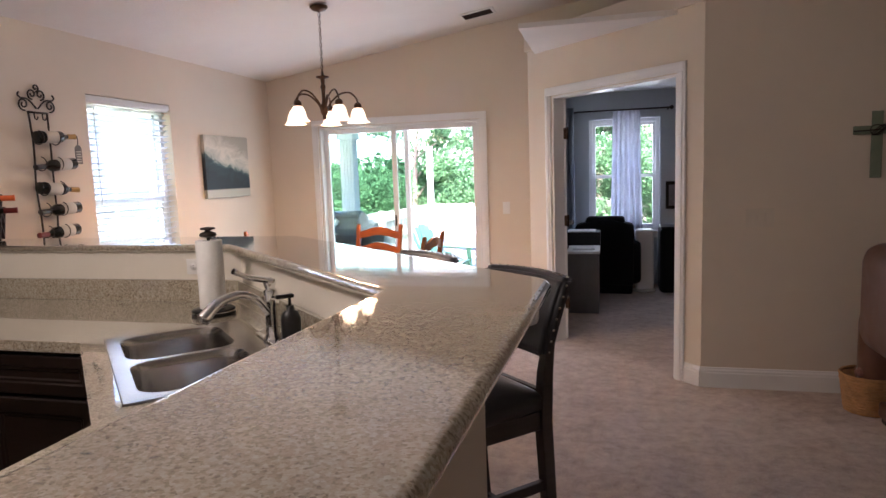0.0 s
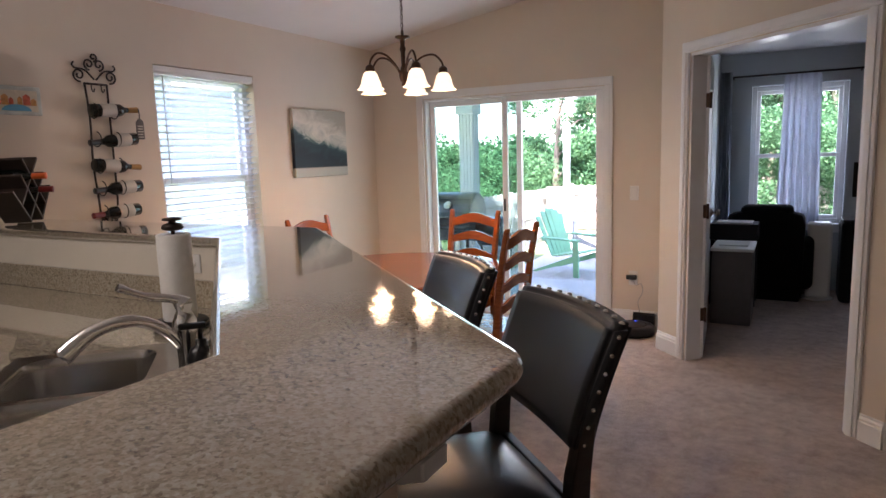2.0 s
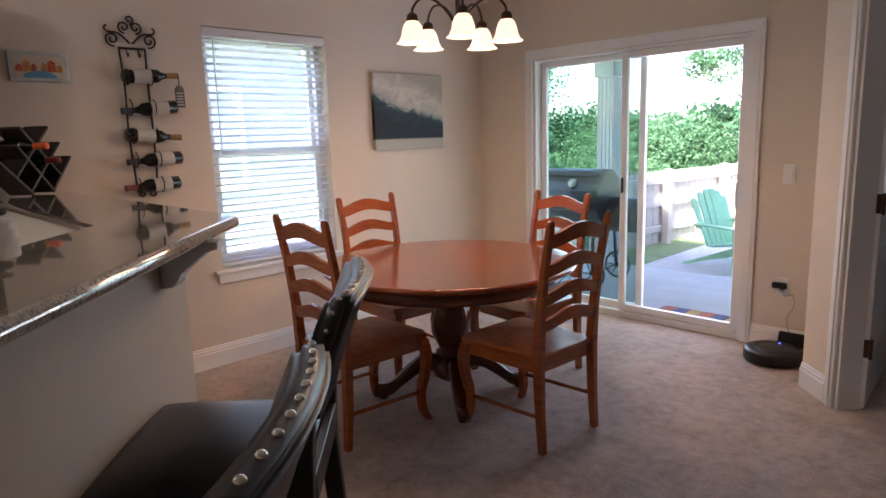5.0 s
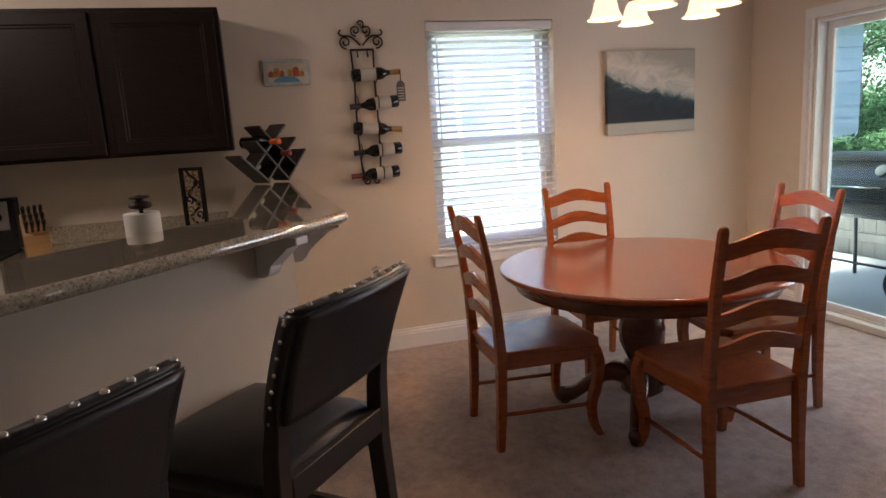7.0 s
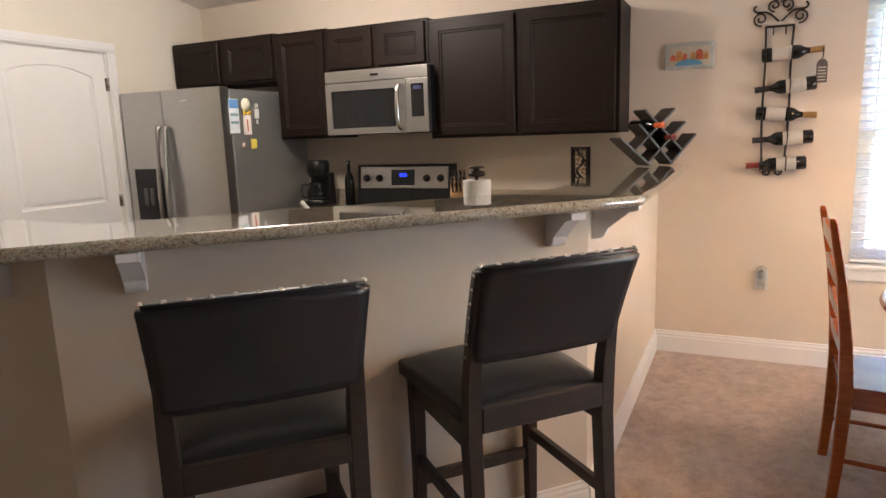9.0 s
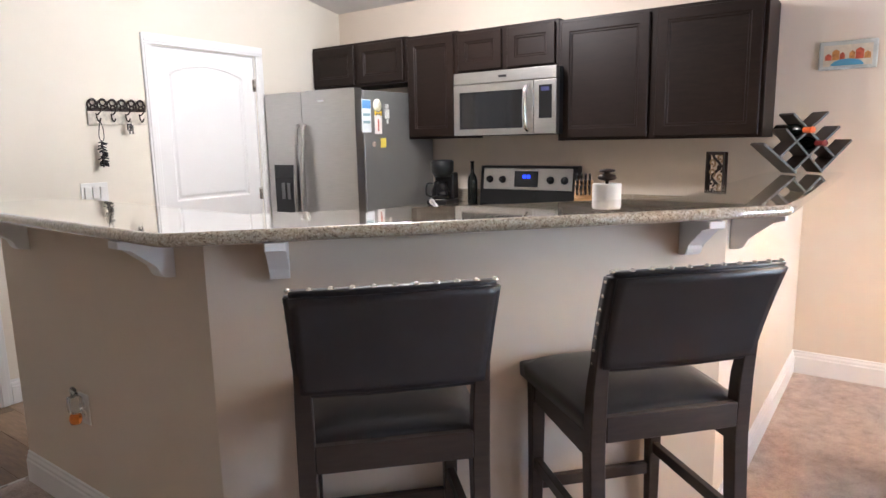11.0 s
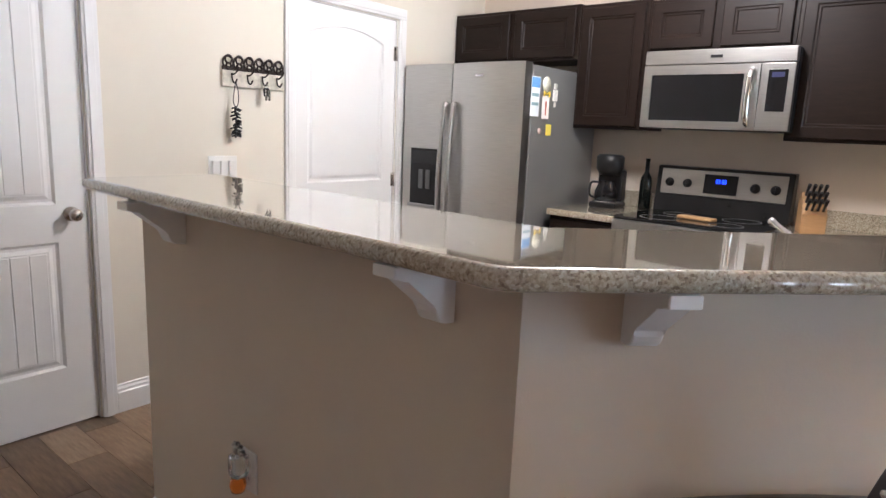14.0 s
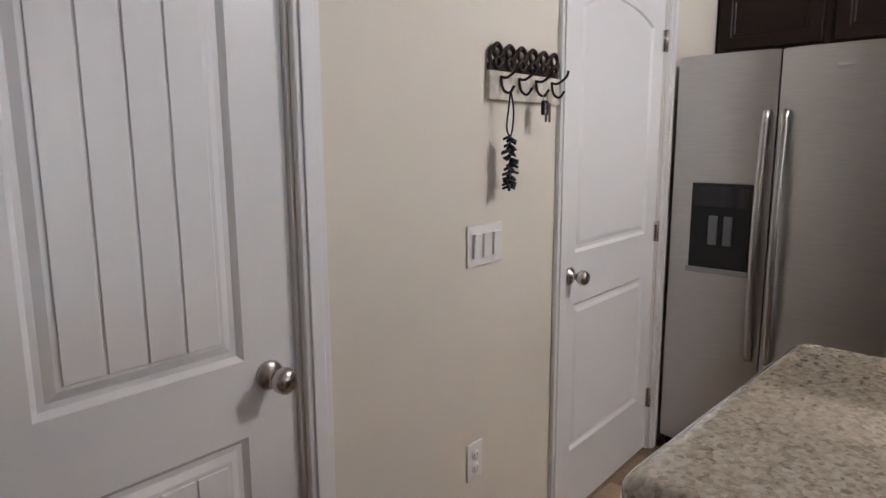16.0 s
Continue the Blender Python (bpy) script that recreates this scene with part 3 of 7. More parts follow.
def blinds(w, h, m):
    t = thing("window_blinds", "white horizontal blinds lowered and opened over the window", "blinds")
    bm = B()
    box(bm, 0.004, 0.012, h - 0.055, w - 0.004, 0.062, h - 0.004, 0.003)
    part("head_rail", bm, vinyl, t)
    bm = B()
    box(bm, 0.003, 0.001, h - 0.042, w - 0.003, 0.011, h - 0.003, 0.003)
    part("valance", bm, vinyl, t)
    bm = B()
    box(bm, 0.006, 0.018, 0.012, w - 0.006, 0.060, 0.030, 0.004)
    part("bottom_rail", bm, vinyl, t)
    n = 32
    slat = B()
    prof = [(-0.024, -0.004), (-0.012, 0.0), (0, 0.0015), (0.012, 0.0), (0.024, -0.004)]
    a = [slat.verts.new((0.006, y, z)) for y, z in prof] + [slat.verts.new((0.006, y, z - 0.0022)) for y, z in prof[::-1]]
    c = [slat.verts.new((w - 0.006, v.co.y, v.co.z)) for v in a]
    k = len(a)
    for i in range(k):
        slat.faces.new((a[i], a[(i + 1) % k], c[(i + 1) % k], c[i]))
    slat.faces.new(a[::-1])
    slat.faces.new(c)
    moved(slat, Matrix.Rotation(radians(-12), 4, "X"))
    first = part("slat", slat, slat_vinyl, t)
    for i in range(n):
        ob = first if i == 0 else first.copy()
        if i:
            scene.collection.objects.link(ob)
        ob.location = (0, 0.039, 0.052 + (h - 0.125) * i / (n - 1))
    for x in (0.12, w / 2, w - 0.12):
        bm = B()
        for y in (0.014, 0.064):
            tube(bm, [(x, y, 0.02), (x, y, h - 0.05)], 0.0012, 5)
        part("cord", bm, vinyl, t)
    bm = B()
    tube(bm, [(0.07, 0.008, h - 0.06), (0.07, 0.008, h - 0.75)], 0.004, 6)
    part("tilt_wand", bm, vinyl, t)
    t.matrix_basis = m
    return t


blinds(0.86, 1.455, WEST_FACE(3.69) @ pose(0, 0, 0.602))


def sliding_door():
    t = thing("door_4", "white sliding glass patio door with casing", "sliding door")
    t["kind"] = "structure"
    w, h = SL1 - SL0, SLT
    bm = B()
    casing(bm, w, h, 0.07, 0.02)
    part("casing", bm, paint_white, t)
    bm = B()
    for x0, x1, z0, z1 in ((0, 0.02, 0, h), (w - 0.02, w, 0, h), (0.02, w - 0.02, h - 0.02, h), (0.02, w - 0.02, 0, 0.045)):
        box(bm, x0, 0.0, z0, x1, 0.13, z1, 0.003, 1)
    box(bm, 0.035, 0.055, 0.0455, w - 0.035, 0.062, 0.058)
    part("door_frame", bm, vinyl, t)
    for nm, x0, x1, y in (("fixed_panel", 0.022, w / 2 + 0.095, 0.072), ("sliding_panel", w / 2 - 0.066, w - 0.022, 0.018)):
        s = 0.048
        bm = B()
        z0, z1 = 0.048, h - 0.022
        for a, c, za, zb in ((x0, x0 + s, z0, z1), (x1 - s, x1, z0, z1), (x0 + s, x1 - s, z0, z0 + 0.05), (x0 + s, x1 - s, z1 - s, z1)):
            box(bm, a, y, za, c, y + 0.036, zb, 0.004, 1)
        pn = part(nm, bm, vinyl, t)
        bm = B()
        box(bm, x0 + s - 0.005, y + 0.016, z0 + 0.045, x1 - s + 0.005, y + 0.021, z1 - s + 0.005)
        g = part("pane", bm, tinted_glass if nm == "fixed_panel" else pane_glass, pn)
        g.visible_shadow = False
        if nm == "sliding_panel":
            bm = B()
            tube(bm, curve_pts([(x1 - 0.03, y, 0.86), (x1 - 0.03, y - 0.035, 0.88), (x1 - 0.03, y - 0.035, 1.02), (x1 - 0.03, y, 1.04)]), 0.008, 8)
            part("pull_handle", bm, vinyl, pn)
            bm = B()
            box(bm, x0 + 0.012, y - 0.012, 0.93, x0 + 0.03, y - 0.0005, 1.04, 0.004)
            part("latch", bm, plastic_black, pn, "black latch")
    t.matrix_basis = pose(SL0, N, 0)


sliding_door()


# ---------------------------------------------------------------- raised bar and kitchen counters
def offset_line(pts, d):
    """An open line moved sideways by d (to its left)."""
    out = []
    for i, p in enumerate(pts):
        p = Vector(p)
        dirs = []
        if i:
            dirs.append((p - Vector(pts[i - 1])).normalized())
        if i < len(pts) - 1:
            dirs.append((Vector(pts[i + 1]) - p).normalized())
        ns = [Vector((-q.y, q.x)) for q in dirs]
        n = sum(ns, Vector((0, 0)))
        n.normalize()
        out.append(tuple(p + n * (d / n.dot(ns[0]))))
    return out


EDGE = [(-0.145, 0.166), (-0.145, 1.63), (-1.44, 2.858), (W + 0.002, 2.858)]       # outer edge of the bar top
FACE = [(-0.335, 0.235), (-0.333, 1.592), (-1.497, 2.678), (W + 0.002, 2.678)]                                                       # outer face of the half wall
BACK = offset_line(EDGE, 0.36)                                                       # kitchen face of the half wall
INNER = [(-0.632, 0.155), (-0.568, 1.486), (-1.64, 2.482), (W + 0.002, 2.482)]                                                     # kitchen edge of the bar top
CORE = offset_line(EDGE, 0.345)                                                      # where the kitchen side's skin begins
CORE[0], BACK[0] = (CORE[0][0], 0.235), (BACK[0][0], 0.235)
TOP_T = 0.036


def round_corner(pts, i, r, n=5):
    p, a, c = Vector(pts[i]), Vector(pts[i - 1]), Vector(pts[(i + 1) % len(pts)])
    u, v = (a - p).normalized() * r, (c - p).normalized() * r
    return [tuple((1 - s) ** 2 * (p + u) + 2 * s * (1 - s) * p + s * s * (p + v)) for s in [k / n for k in range(n + 1)]]


bm = B()
TOP_EDGE = [(-0.198, 0.145), (-0.160, 1.662), (-1.485, 2.862), (W + 0.002, 2.862)]
ring = TOP_EDGE + INNER[::-1]
ring = round_corner(ring, 0, 0.03) + round_corner(ring, 1, 0.045) + round_corner(ring, 2, 0.03) + ring[3:7] + round_corner(ring, 7, 0.03)


def bullnose(bm, ring, z0, z1, r):
    """A slab with its edge rolled to a half round."""
    pts = [Vector(q) for q in ring]
    n = len(pts)
    area = sum(pts[k].x * pts[(k + 1) % n].y - pts[(k + 1) % n].x * pts[k].y for k in range(n))
    side = 1 if area > 0 else -1
    inward = []
    for k in range(n):
        a = (pts[k] - pts[k - 1]).normalized()
        c = (pts[(k + 1) % n] - pts[k]).normalized()
        na, nc = Vector((-a.y, a.x)) * side, Vector((-c.y, c.x)) * side
        w = (na + nc).normalized()
        inward.append(w / max(0.5, w.dot(na)))
    rows = []
    for k in range(13):
        a = -math.pi / 2 + math.pi * k / 12
        d, z = r * (1 - math.cos(a)), (z0 + z1) / 2 + (z1 - z0) / 2 * math.sin(a)
        rows.append([bm.verts.new((q.x + w.x * d, q.y + w.y * d, z)) for q, w in zip(pts, inward)])
    for lo, hi in zip(rows, rows[1:]):
        for k in range(n):
            bm.faces.new((lo[k], lo[(k + 1) % n], hi[(k + 1) % n], hi[k])).smooth = True
    for caps in (rows[0], rows[-1]):
        f = bm.faces.new(caps)
        for e in f.edges:
            e.smooth = False


ring = [q for k, q in enumerate(ring) if (Vector(q) - Vector(ring[k - 1])).length > 0.001]
bullnose(bm, ring, BAR - TOP_T, BAR, 0.018)
breakfast_bar = thing("breakfast_bar", "raised breakfast bar with polished speckled beige granite top on white brackets", "breakfast bar")
part("bar_top", bm, stone, breakfast_bar, "polished speckled granite slab with rounded edge")

bm = B()
prism(bm, FACE + CORE[::-1], 0, BAR - TOP_T)
structure("wall_bar", bm, paint_beige, "half wall under the raised bar", "wall")
bm = B()
prism(bm, offset_line(EDGE, 0.3455)[1:] + BACK[:0:-1], CTR - 0.05, BAR - TOP_T)
prism(bm, [(CORE[0][0] - 0.0005, 0.235), (CORE[1][0] - 0.0005, CORE[1][1]), BACK[1], BACK[0]], CTR - 0.05, BAR - TOP_T)
structure("wall_bar_kitchen_side", bm, paint_lamplit, "kitchen side of the half wall, its paint lightened for the lamplight", "wall")


def board_along(p, q):
    p, q = Vector(p), Vector(q)
    d = q - p
    a = math.degrees(math.atan2(d.y, d.x))
    return d.length, Matrix.Translation((p.x, p.y, 0)) @ pose(0, 0, 0, 0, 0, a)


for k in range(3):
    length, m = board_along(FACE[k], FACE[k + 1])
    baseboard(length, m @ pose(0, 0, 0) @ Matrix.Scale(1, 4))


def corbel(p, angle):
    """A bracket whose back is on the half wall at p; it stands out along the angle."""
    bm = B()
    prof = [(0, 0), (0.185, 0), (0.185, -0.028), (0.17, -0.034), (0.158, -0.034)]
    for k in range(9):
        a = radians(90 - 90 * k / 8)
        prof.append((0.075 + 0.075 * math.sin(a) * 1.0, -0.036 - 0.075 * (1 - math.sin(a)) * 0.9 - 0.0005 * k))
    prof += [(0.070, -0.112), (0.062, -0.118)]
    for k in range(6):
        a = radians(90 * k / 5)
        prof.append((0.03 + 0.03 * math.cos(a), -0.122 - 0.045 * math.sin(a)))
    prof += [(0.0, -0.172)]
    prism(bm, prof, -0.028, 0.028, 0.003, 1, m=pose(0, 0, 0, 90, 0, 0))
    bm2 = bm
    ob = part("corbel", bm2, paint_white, breakfast_bar, "white scrolled bracket")
    ob.matrix_basis = Matrix.Translation((*p, BAR - TOP_T - 0.0005)) @ pose(0, 0, 0, 0, 0, angle) @ Matrix.Diagonal((0.86, 0.95, 0.72, 1))


def along(line, k, d):
    p, q = Vector(line[k]), Vector(line[k + 1])
    return tuple(p + (q - p).normalized() * d)


corbel(along(FACE, 0, 0.235), 0)
corbel(along(FACE, 0, 1.19), 0)
dir2 = math.degrees(math.atan2(EDGE[2][1] - EDGE[1][1], EDGE[2][0] - EDGE[1][0])) - 90
corbel(along(FACE, 1, 0.20), dir2)
corbel(along(FACE, 1, 1.45), dir2)
corbel(along(FACE, 2, 0.08), 90)

# lower counters
CIN = offset_line(EDGE, 0.362)
CIN[0] = (CIN[0][0], 0.19)
FRONT = [(-1.155, 0.19), (-1.155, 1.16), (-1.785, 1.785), (-2.775, 1.785), (-2.775, 1.375), (W + 0.002, 1.375)]
sink_at = Matrix.Translation((-1.275, 1.715, CTR)) @ pose(0, 0, 0, 0, 0, -45)        # x along the slanted counter, y towards the bar
SW, SD = 0.78, 0.47
hole = [(-SW / 2 + 0.03, -SD / 2 + 0.03), (SW / 2 - 0.03, -SD / 2 + 0.03), (SW / 2 - 0.03, SD / 2 - 0.03), (-SW / 2 + 0.03, SD / 2 - 0.03)]
hole = [tuple((sink_at @ Vector((x, y, 0)))[:2]) for x, y in hole]


def slab_with_hole(outer, inner, z0, z1):
    bm = B()
    for z in (z0, z1):
        es = []
        for loop in ([outer, inner] if inner else [outer]):
            vs = [bm.verts.new((x, y, z)) for x, y in loop]
            es += [bm.edges.new((vs[i], vs[(i + 1) % len(vs)])) for i in range(len(vs))]
        bmesh.ops.triangle_fill(bm, edges=es, use_beauty=True)
    for loop in ([outer, inner] if inner else [outer]):
        k = len(loop)
        for i in range(k):
            p, q = loop[i], loop[(i + 1) % k]
            bm.faces.new([bm.verts.new(c) for c in ((*p, z0), (*q, z0), (*q, z1), (*p, z1))])
    bmesh.ops.remove_doubles(bm, verts=bm.verts, dist=1e-5)
    return bm


outer = [CIN[0], CIN[1], CIN[2], (W + 0.002, CIN[3][1])] + FRONT[::-1]
tagged(part("countertop", slab_with_hole(outer, hole, CTR - 0.038, CTR), stone), "speckled granite kitchen countertop round the sink", "countertop")
bm = B()
bmv = offset_line(EDGE, 0.364)
bmi = offset_line(EDGE, 0.382)
bmv[0], bmi[0] = (bmv[0][0], 0.2), (bmi[0][0], 0.2)
bmv[3], bmi[3] = (W + 0.022, bmv[3][1]), (W + 0.022, bmi[3][1])
prism(bm, bmv + bmi[::-1], CTR + 0.0005, CTR + 0.10, 0.002, 1)
box(bm, W + 0.0012, 1.38, CTR + 0.0005, W + 0.02, bmi[3][1], CTR + 0.10, 0.002, 1)
tagged(part("backsplash", bm, stone), "low granite backsplash along the counter", "backsplash")
bm = B()
box(bm, W + 0.002, 0.165, CTR - 0.038, -2.775, 0.60, CTR, 0.004)
tagged(part("countertop", bm, stone), "short granite countertop between fridge and stove", "countertop")
bm = B()
box(bm, W + 0.0012, 0.165, CTR + 0.0005, W + 0.02, 0.60, CTR + 0.10, 0.002, 1)
tagged(part("backsplash", bm, stone), "low granite backsplash beside the stove", "backsplash")


# ---------------------------------------------------------------- cabinets and appliances
EASTWARD = lambda y, z=0: Matrix.Translation((W + 0.001, y, z)) @ pose(0, 0, 0, 0, 0, 90)      # x runs north, -y points into the room


def cabinet_door(bm, x0, z0, x1, z1, y):
    """A shaker-like door with a stepped sunk field; its front is at y and looks towards -y."""
    t = 0.02
    f = 0.055 if min(x1 - x0, z1 - z0) > 0.2 else 0.04

    def rect(i, d):
        return [bm.verts.new(p) for p in ((x0 + i, y + d, z0 + i), (x1 - i, y + d, z0 + i), (x1 - i, y + d, z1 - i), (x0 + i, y + d, z1 - i))]
    rings = [rect(0, t), rect(0, 0.004), rect(0.004, 0), rect(f, 0), rect(f + 0.006, 0.005), rect(f + 0.014, 0.005), rect(f + 0.02, 0.010)]
    for a, c in zip(rings, rings[1:]):
        for i in range(4):
            bm.faces.new((a[i], a[(i + 1) % 4], c[(i + 1) % 4], c[i]))
    bm.faces.new(rings[-1])
    bm.faces.new(rings[0][::-1])
    return bm


def upper_cabinet(y0, y1, z0, z1, doors, label, depth=0.33):
    t = thing("wall_cabinet", label, "cabinet", "dark wall cabinets")
    w = y1 - y0
    bm = B()
    box(bm, 0.0006, -depth, z0, w - 0.0006, -0.001, z1, 0.002, 1)
    part("body", bm, espresso, t)
    dw = w / doors
    for k in range(doors):
        bm = B()
        cabinet_door(bm, k * dw + 0.022, z0 + 0.016, (k + 1) * dw - 0.022, z1 - 0.020, -depth - 0.0205)
        part("door", bm, espresso, t)
    t.matrix_basis = EASTWARD(y0)
    return t


upper_cabinet(-0.858, 0.118, 1.80, 2.125, 2, "small espresso cabinet over the fridge with two doors")
upper_cabinet(0.118, 0.56, 1.39, 2.115, 1, "tall espresso wall cabinet with one door")
upper_cabinet(0.56, 1.325, 1.822, 2.105, 2, "small espresso cabinet over the microwave with two doors")
upper_cabinet(1.325, 2.50, 1.362, 2.09, 2, "wide espresso wall cabinet with two framed doors")


def base_cabinet(m, w, units, label, depth=0.60, drawers=True):
    t = thing("base_cabinet", label, "cabinet", "dark base cabinets")
    bm = B()
    box(bm, 0, -depth, 0.10, w, -0.001, CTR - 0.039, 0.002, 1)
    part("body", bm, espresso, t)
    bm = B()
    box(bm, 0.002, -depth + 0.06, 0, w - 0.002, -0.01, 0.0995)
    part("toe_kick", bm, espresso, t)
    uw = w / units
    for k in range(units):
        x0, x1 = k * uw + 0.012, (k + 1) * uw - 0.012
        if drawers:
            bm = B()
            cabinet_door(bm, x0, CTR - 0.20, x1, CTR - 0.055, -depth - 0.0205)
            part("drawer", bm, espresso, t)
        bm = B()
        cabinet_door(bm, x0, 0.115, x1, CTR - (0.215 if drawers else 0.055), -depth - 0.0205)
        part("door", bm, espresso, t)
    t.matrix_basis = m
    return t


base_cabinet(EASTWARD(0.168), 0.428, 1, "espresso base cabinet beside the stove")
base_cabinet(pose(-2.775, CIN[3][1] - 0.001, 0), 1.03, 2, "espresso base cabinets with drawers facing the kitchen", CIN[3][1] - 1.785 - 0.03)
base_cabinet(Matrix.Translation((BACK[0][0] - 0.001, 1.11, 0)) @ pose(0, 0, 0, 0, 0, -90), 0.90, 2, "espresso base cabinets under the bar side counter", 0.58)
base_cabinet(EASTWARD(1.376), 1.0, 2, "espresso base cabinet in the corner")


def fridge():
    t = thing("refrigerator", "stainless side-by-side refrigerator with water dispenser and magnets", "refrigerator")
    w, h, dp = 0.915, 1.735, 0.92
    bm = B()
    box(bm, 0, -0.82, 0.03, w, -0.04, h - 0.012, 0.006)
    part("body", bm, steel_side, t, "grey textured side panels")
    split = 0.395
    for nm, x0, x1 in (("freezer_door", 0.003, split - 0.003), ("fridge_door", split + 0.003, w - 0.003)):
        bm = B()
        n = 10
        pts = [(x0, -0.828), (x0, -0.90)]
        for k in range(1, n):
            u = k / n
            pts.append((x0 + (x1 - x0) * u, -0.90 - 0.014 * math.sin(math.pi * u)))
        pts += [(x1, -0.90), (x1, -0.828)]
        prism(bm, pts, 0.07, h, 0.008)
        part(nm, bm, steel, t)
    for x in (split - 0.034, split + 0.034):
        bm = B()
        tube(bm, curve_pts([(x, -0.908, 0.52), (x, -0.935, 0.56), (x, -0.962, 1.0), (x, -0.935, 1.44), (x, -0.908, 1.50)], 5), 0.0145, 12)
        part("handle", bm, steel, t, "long brushed steel handle")
    bm = B()
    x0, x1, z0, z1 = 0.095, 0.335, 0.862, 1.222
    box(bm, x0, -0.926, z0, x1, -0.9165, z1, 0.003)
    disp = part("dispenser", bm, plastic_black, t, "black ice and water dispenser")
    bm = B()
    box(bm, x0 + 0.012, -0.9295, z1 - 0.095, x1 - 0.012, -0.9262, z1 - 0.015, 0.001)
    part("control_panel", bm, black_glass, disp)
    for xx in (0.172, 0.232):
        bm = B()
        box(bm, xx, -0.934, 0.97, xx + 0.036, -0.9265, 1.09, 0.004)
        part("paddle", bm, surface("grey_paddle", (0.12, 0.12, 0.12), 0.35, bump=0), disp, "grey dispenser paddle")
    bm = B()
    box(bm, x0 - 0.006, -0.940, z0 - 0.012, x1 + 0.006, -0.9268, z0 + 0.01, 0.003)
    part("drip_tray", bm, steel_side, disp)
    bm = B()
    box(bm, 0.0, -0.83, 0.0, w, -0.05, 0.0295)
    part("base_grille", bm, plastic_black, t)
    bm = B()
    box(bm, 0.58, -0.9185, 1.655, 0.64, -0.9145, 1.667, 0.001)
    part("badge", bm, chrome, t)
    t.matrix_basis = EASTWARD(-0.790)
    return t


fridge()


def microwave():
    t = thing("microwave", "stainless over-the-range microwave with curved handle", "microwave")
    w, h, dp = 0.758, 0.412, 0.40
    bm = B()
    box(bm, 0, -dp, 0, w, -0.002, h, 0.004)
    part("body", bm, plastic_black, t, "black sides and underside")
    fy = -dp - 0.001
    bm = B()
    box(bm, 0, fy - 0.045, h - 0.075, w, fy, h, 0.004)
    part("top_vent", bm, steel, t)
    bm = B()
    o = [(0.045, 0.045), (0.525, 0.045), (0.525, 0.285), (0.045, 0.285)]
    x1 = 0.60
    corners = [(0, 0.004), (x1, 0.004), (x1, h - 0.078), (0, h - 0.078)]
    slab = slab_with_hole(corners, o, 0, 0.045)
    moved(slab, pose(0, fy, 0, 90, 0, 0))
    door = part("door", slab, steel, t)
    bm.free()
    bm = B()
    box(bm, 0.045, fy - 0.036, 0.045, 0.525, fy - 0.02, 0.285)
    part("door_window", bm, black_glass, door, "dark glass door window")
    bm = B()
    box(bm, x1 + 0.003, fy - 0.045, 0.004, w, fy, h - 0.078, 0.003)
    part("control_panel", bm, steel, t)
    bm = B()
    box(bm, x1 + 0.04, fy - 0.0475, 0.10, w - 0.03, fy - 0.0455, h - 0.11, 0.001)
    keypad = part("keypad", bm, black_glass, t, "black glass keypad")
    bm = B()
    box(bm, x1 + 0.055, fy - 0.0488, 0.265, w - 0.045, fy - 0.0478, 0.29)
    part("display", bm, glow("display_blue", (0.01, 0.012, 0.06), 0.008), t, "blue lit display")
    bm = B()
    tube(bm, curve_pts([(0.565, fy - 0.046, 0.03), (0.565, fy - 0.085, 0.06), (0.565, fy - 0.098, 0.165), (0.565, fy - 0.085, 0.275), (0.565, fy - 0.046, 0.305)], 6), 0.015, 12)
    part("handle", bm, chrome, t, "bright curved handle")
    bm = B()
    box(bm, 0.35, fy - 0.0475, h - 0.045, 0.41, fy - 0.0458, h - 0.03, 0.0005)
    part("badge", bm, plastic_black, t)
    t.matrix_basis = EASTWARD(0.608, 1.402)


microwave()


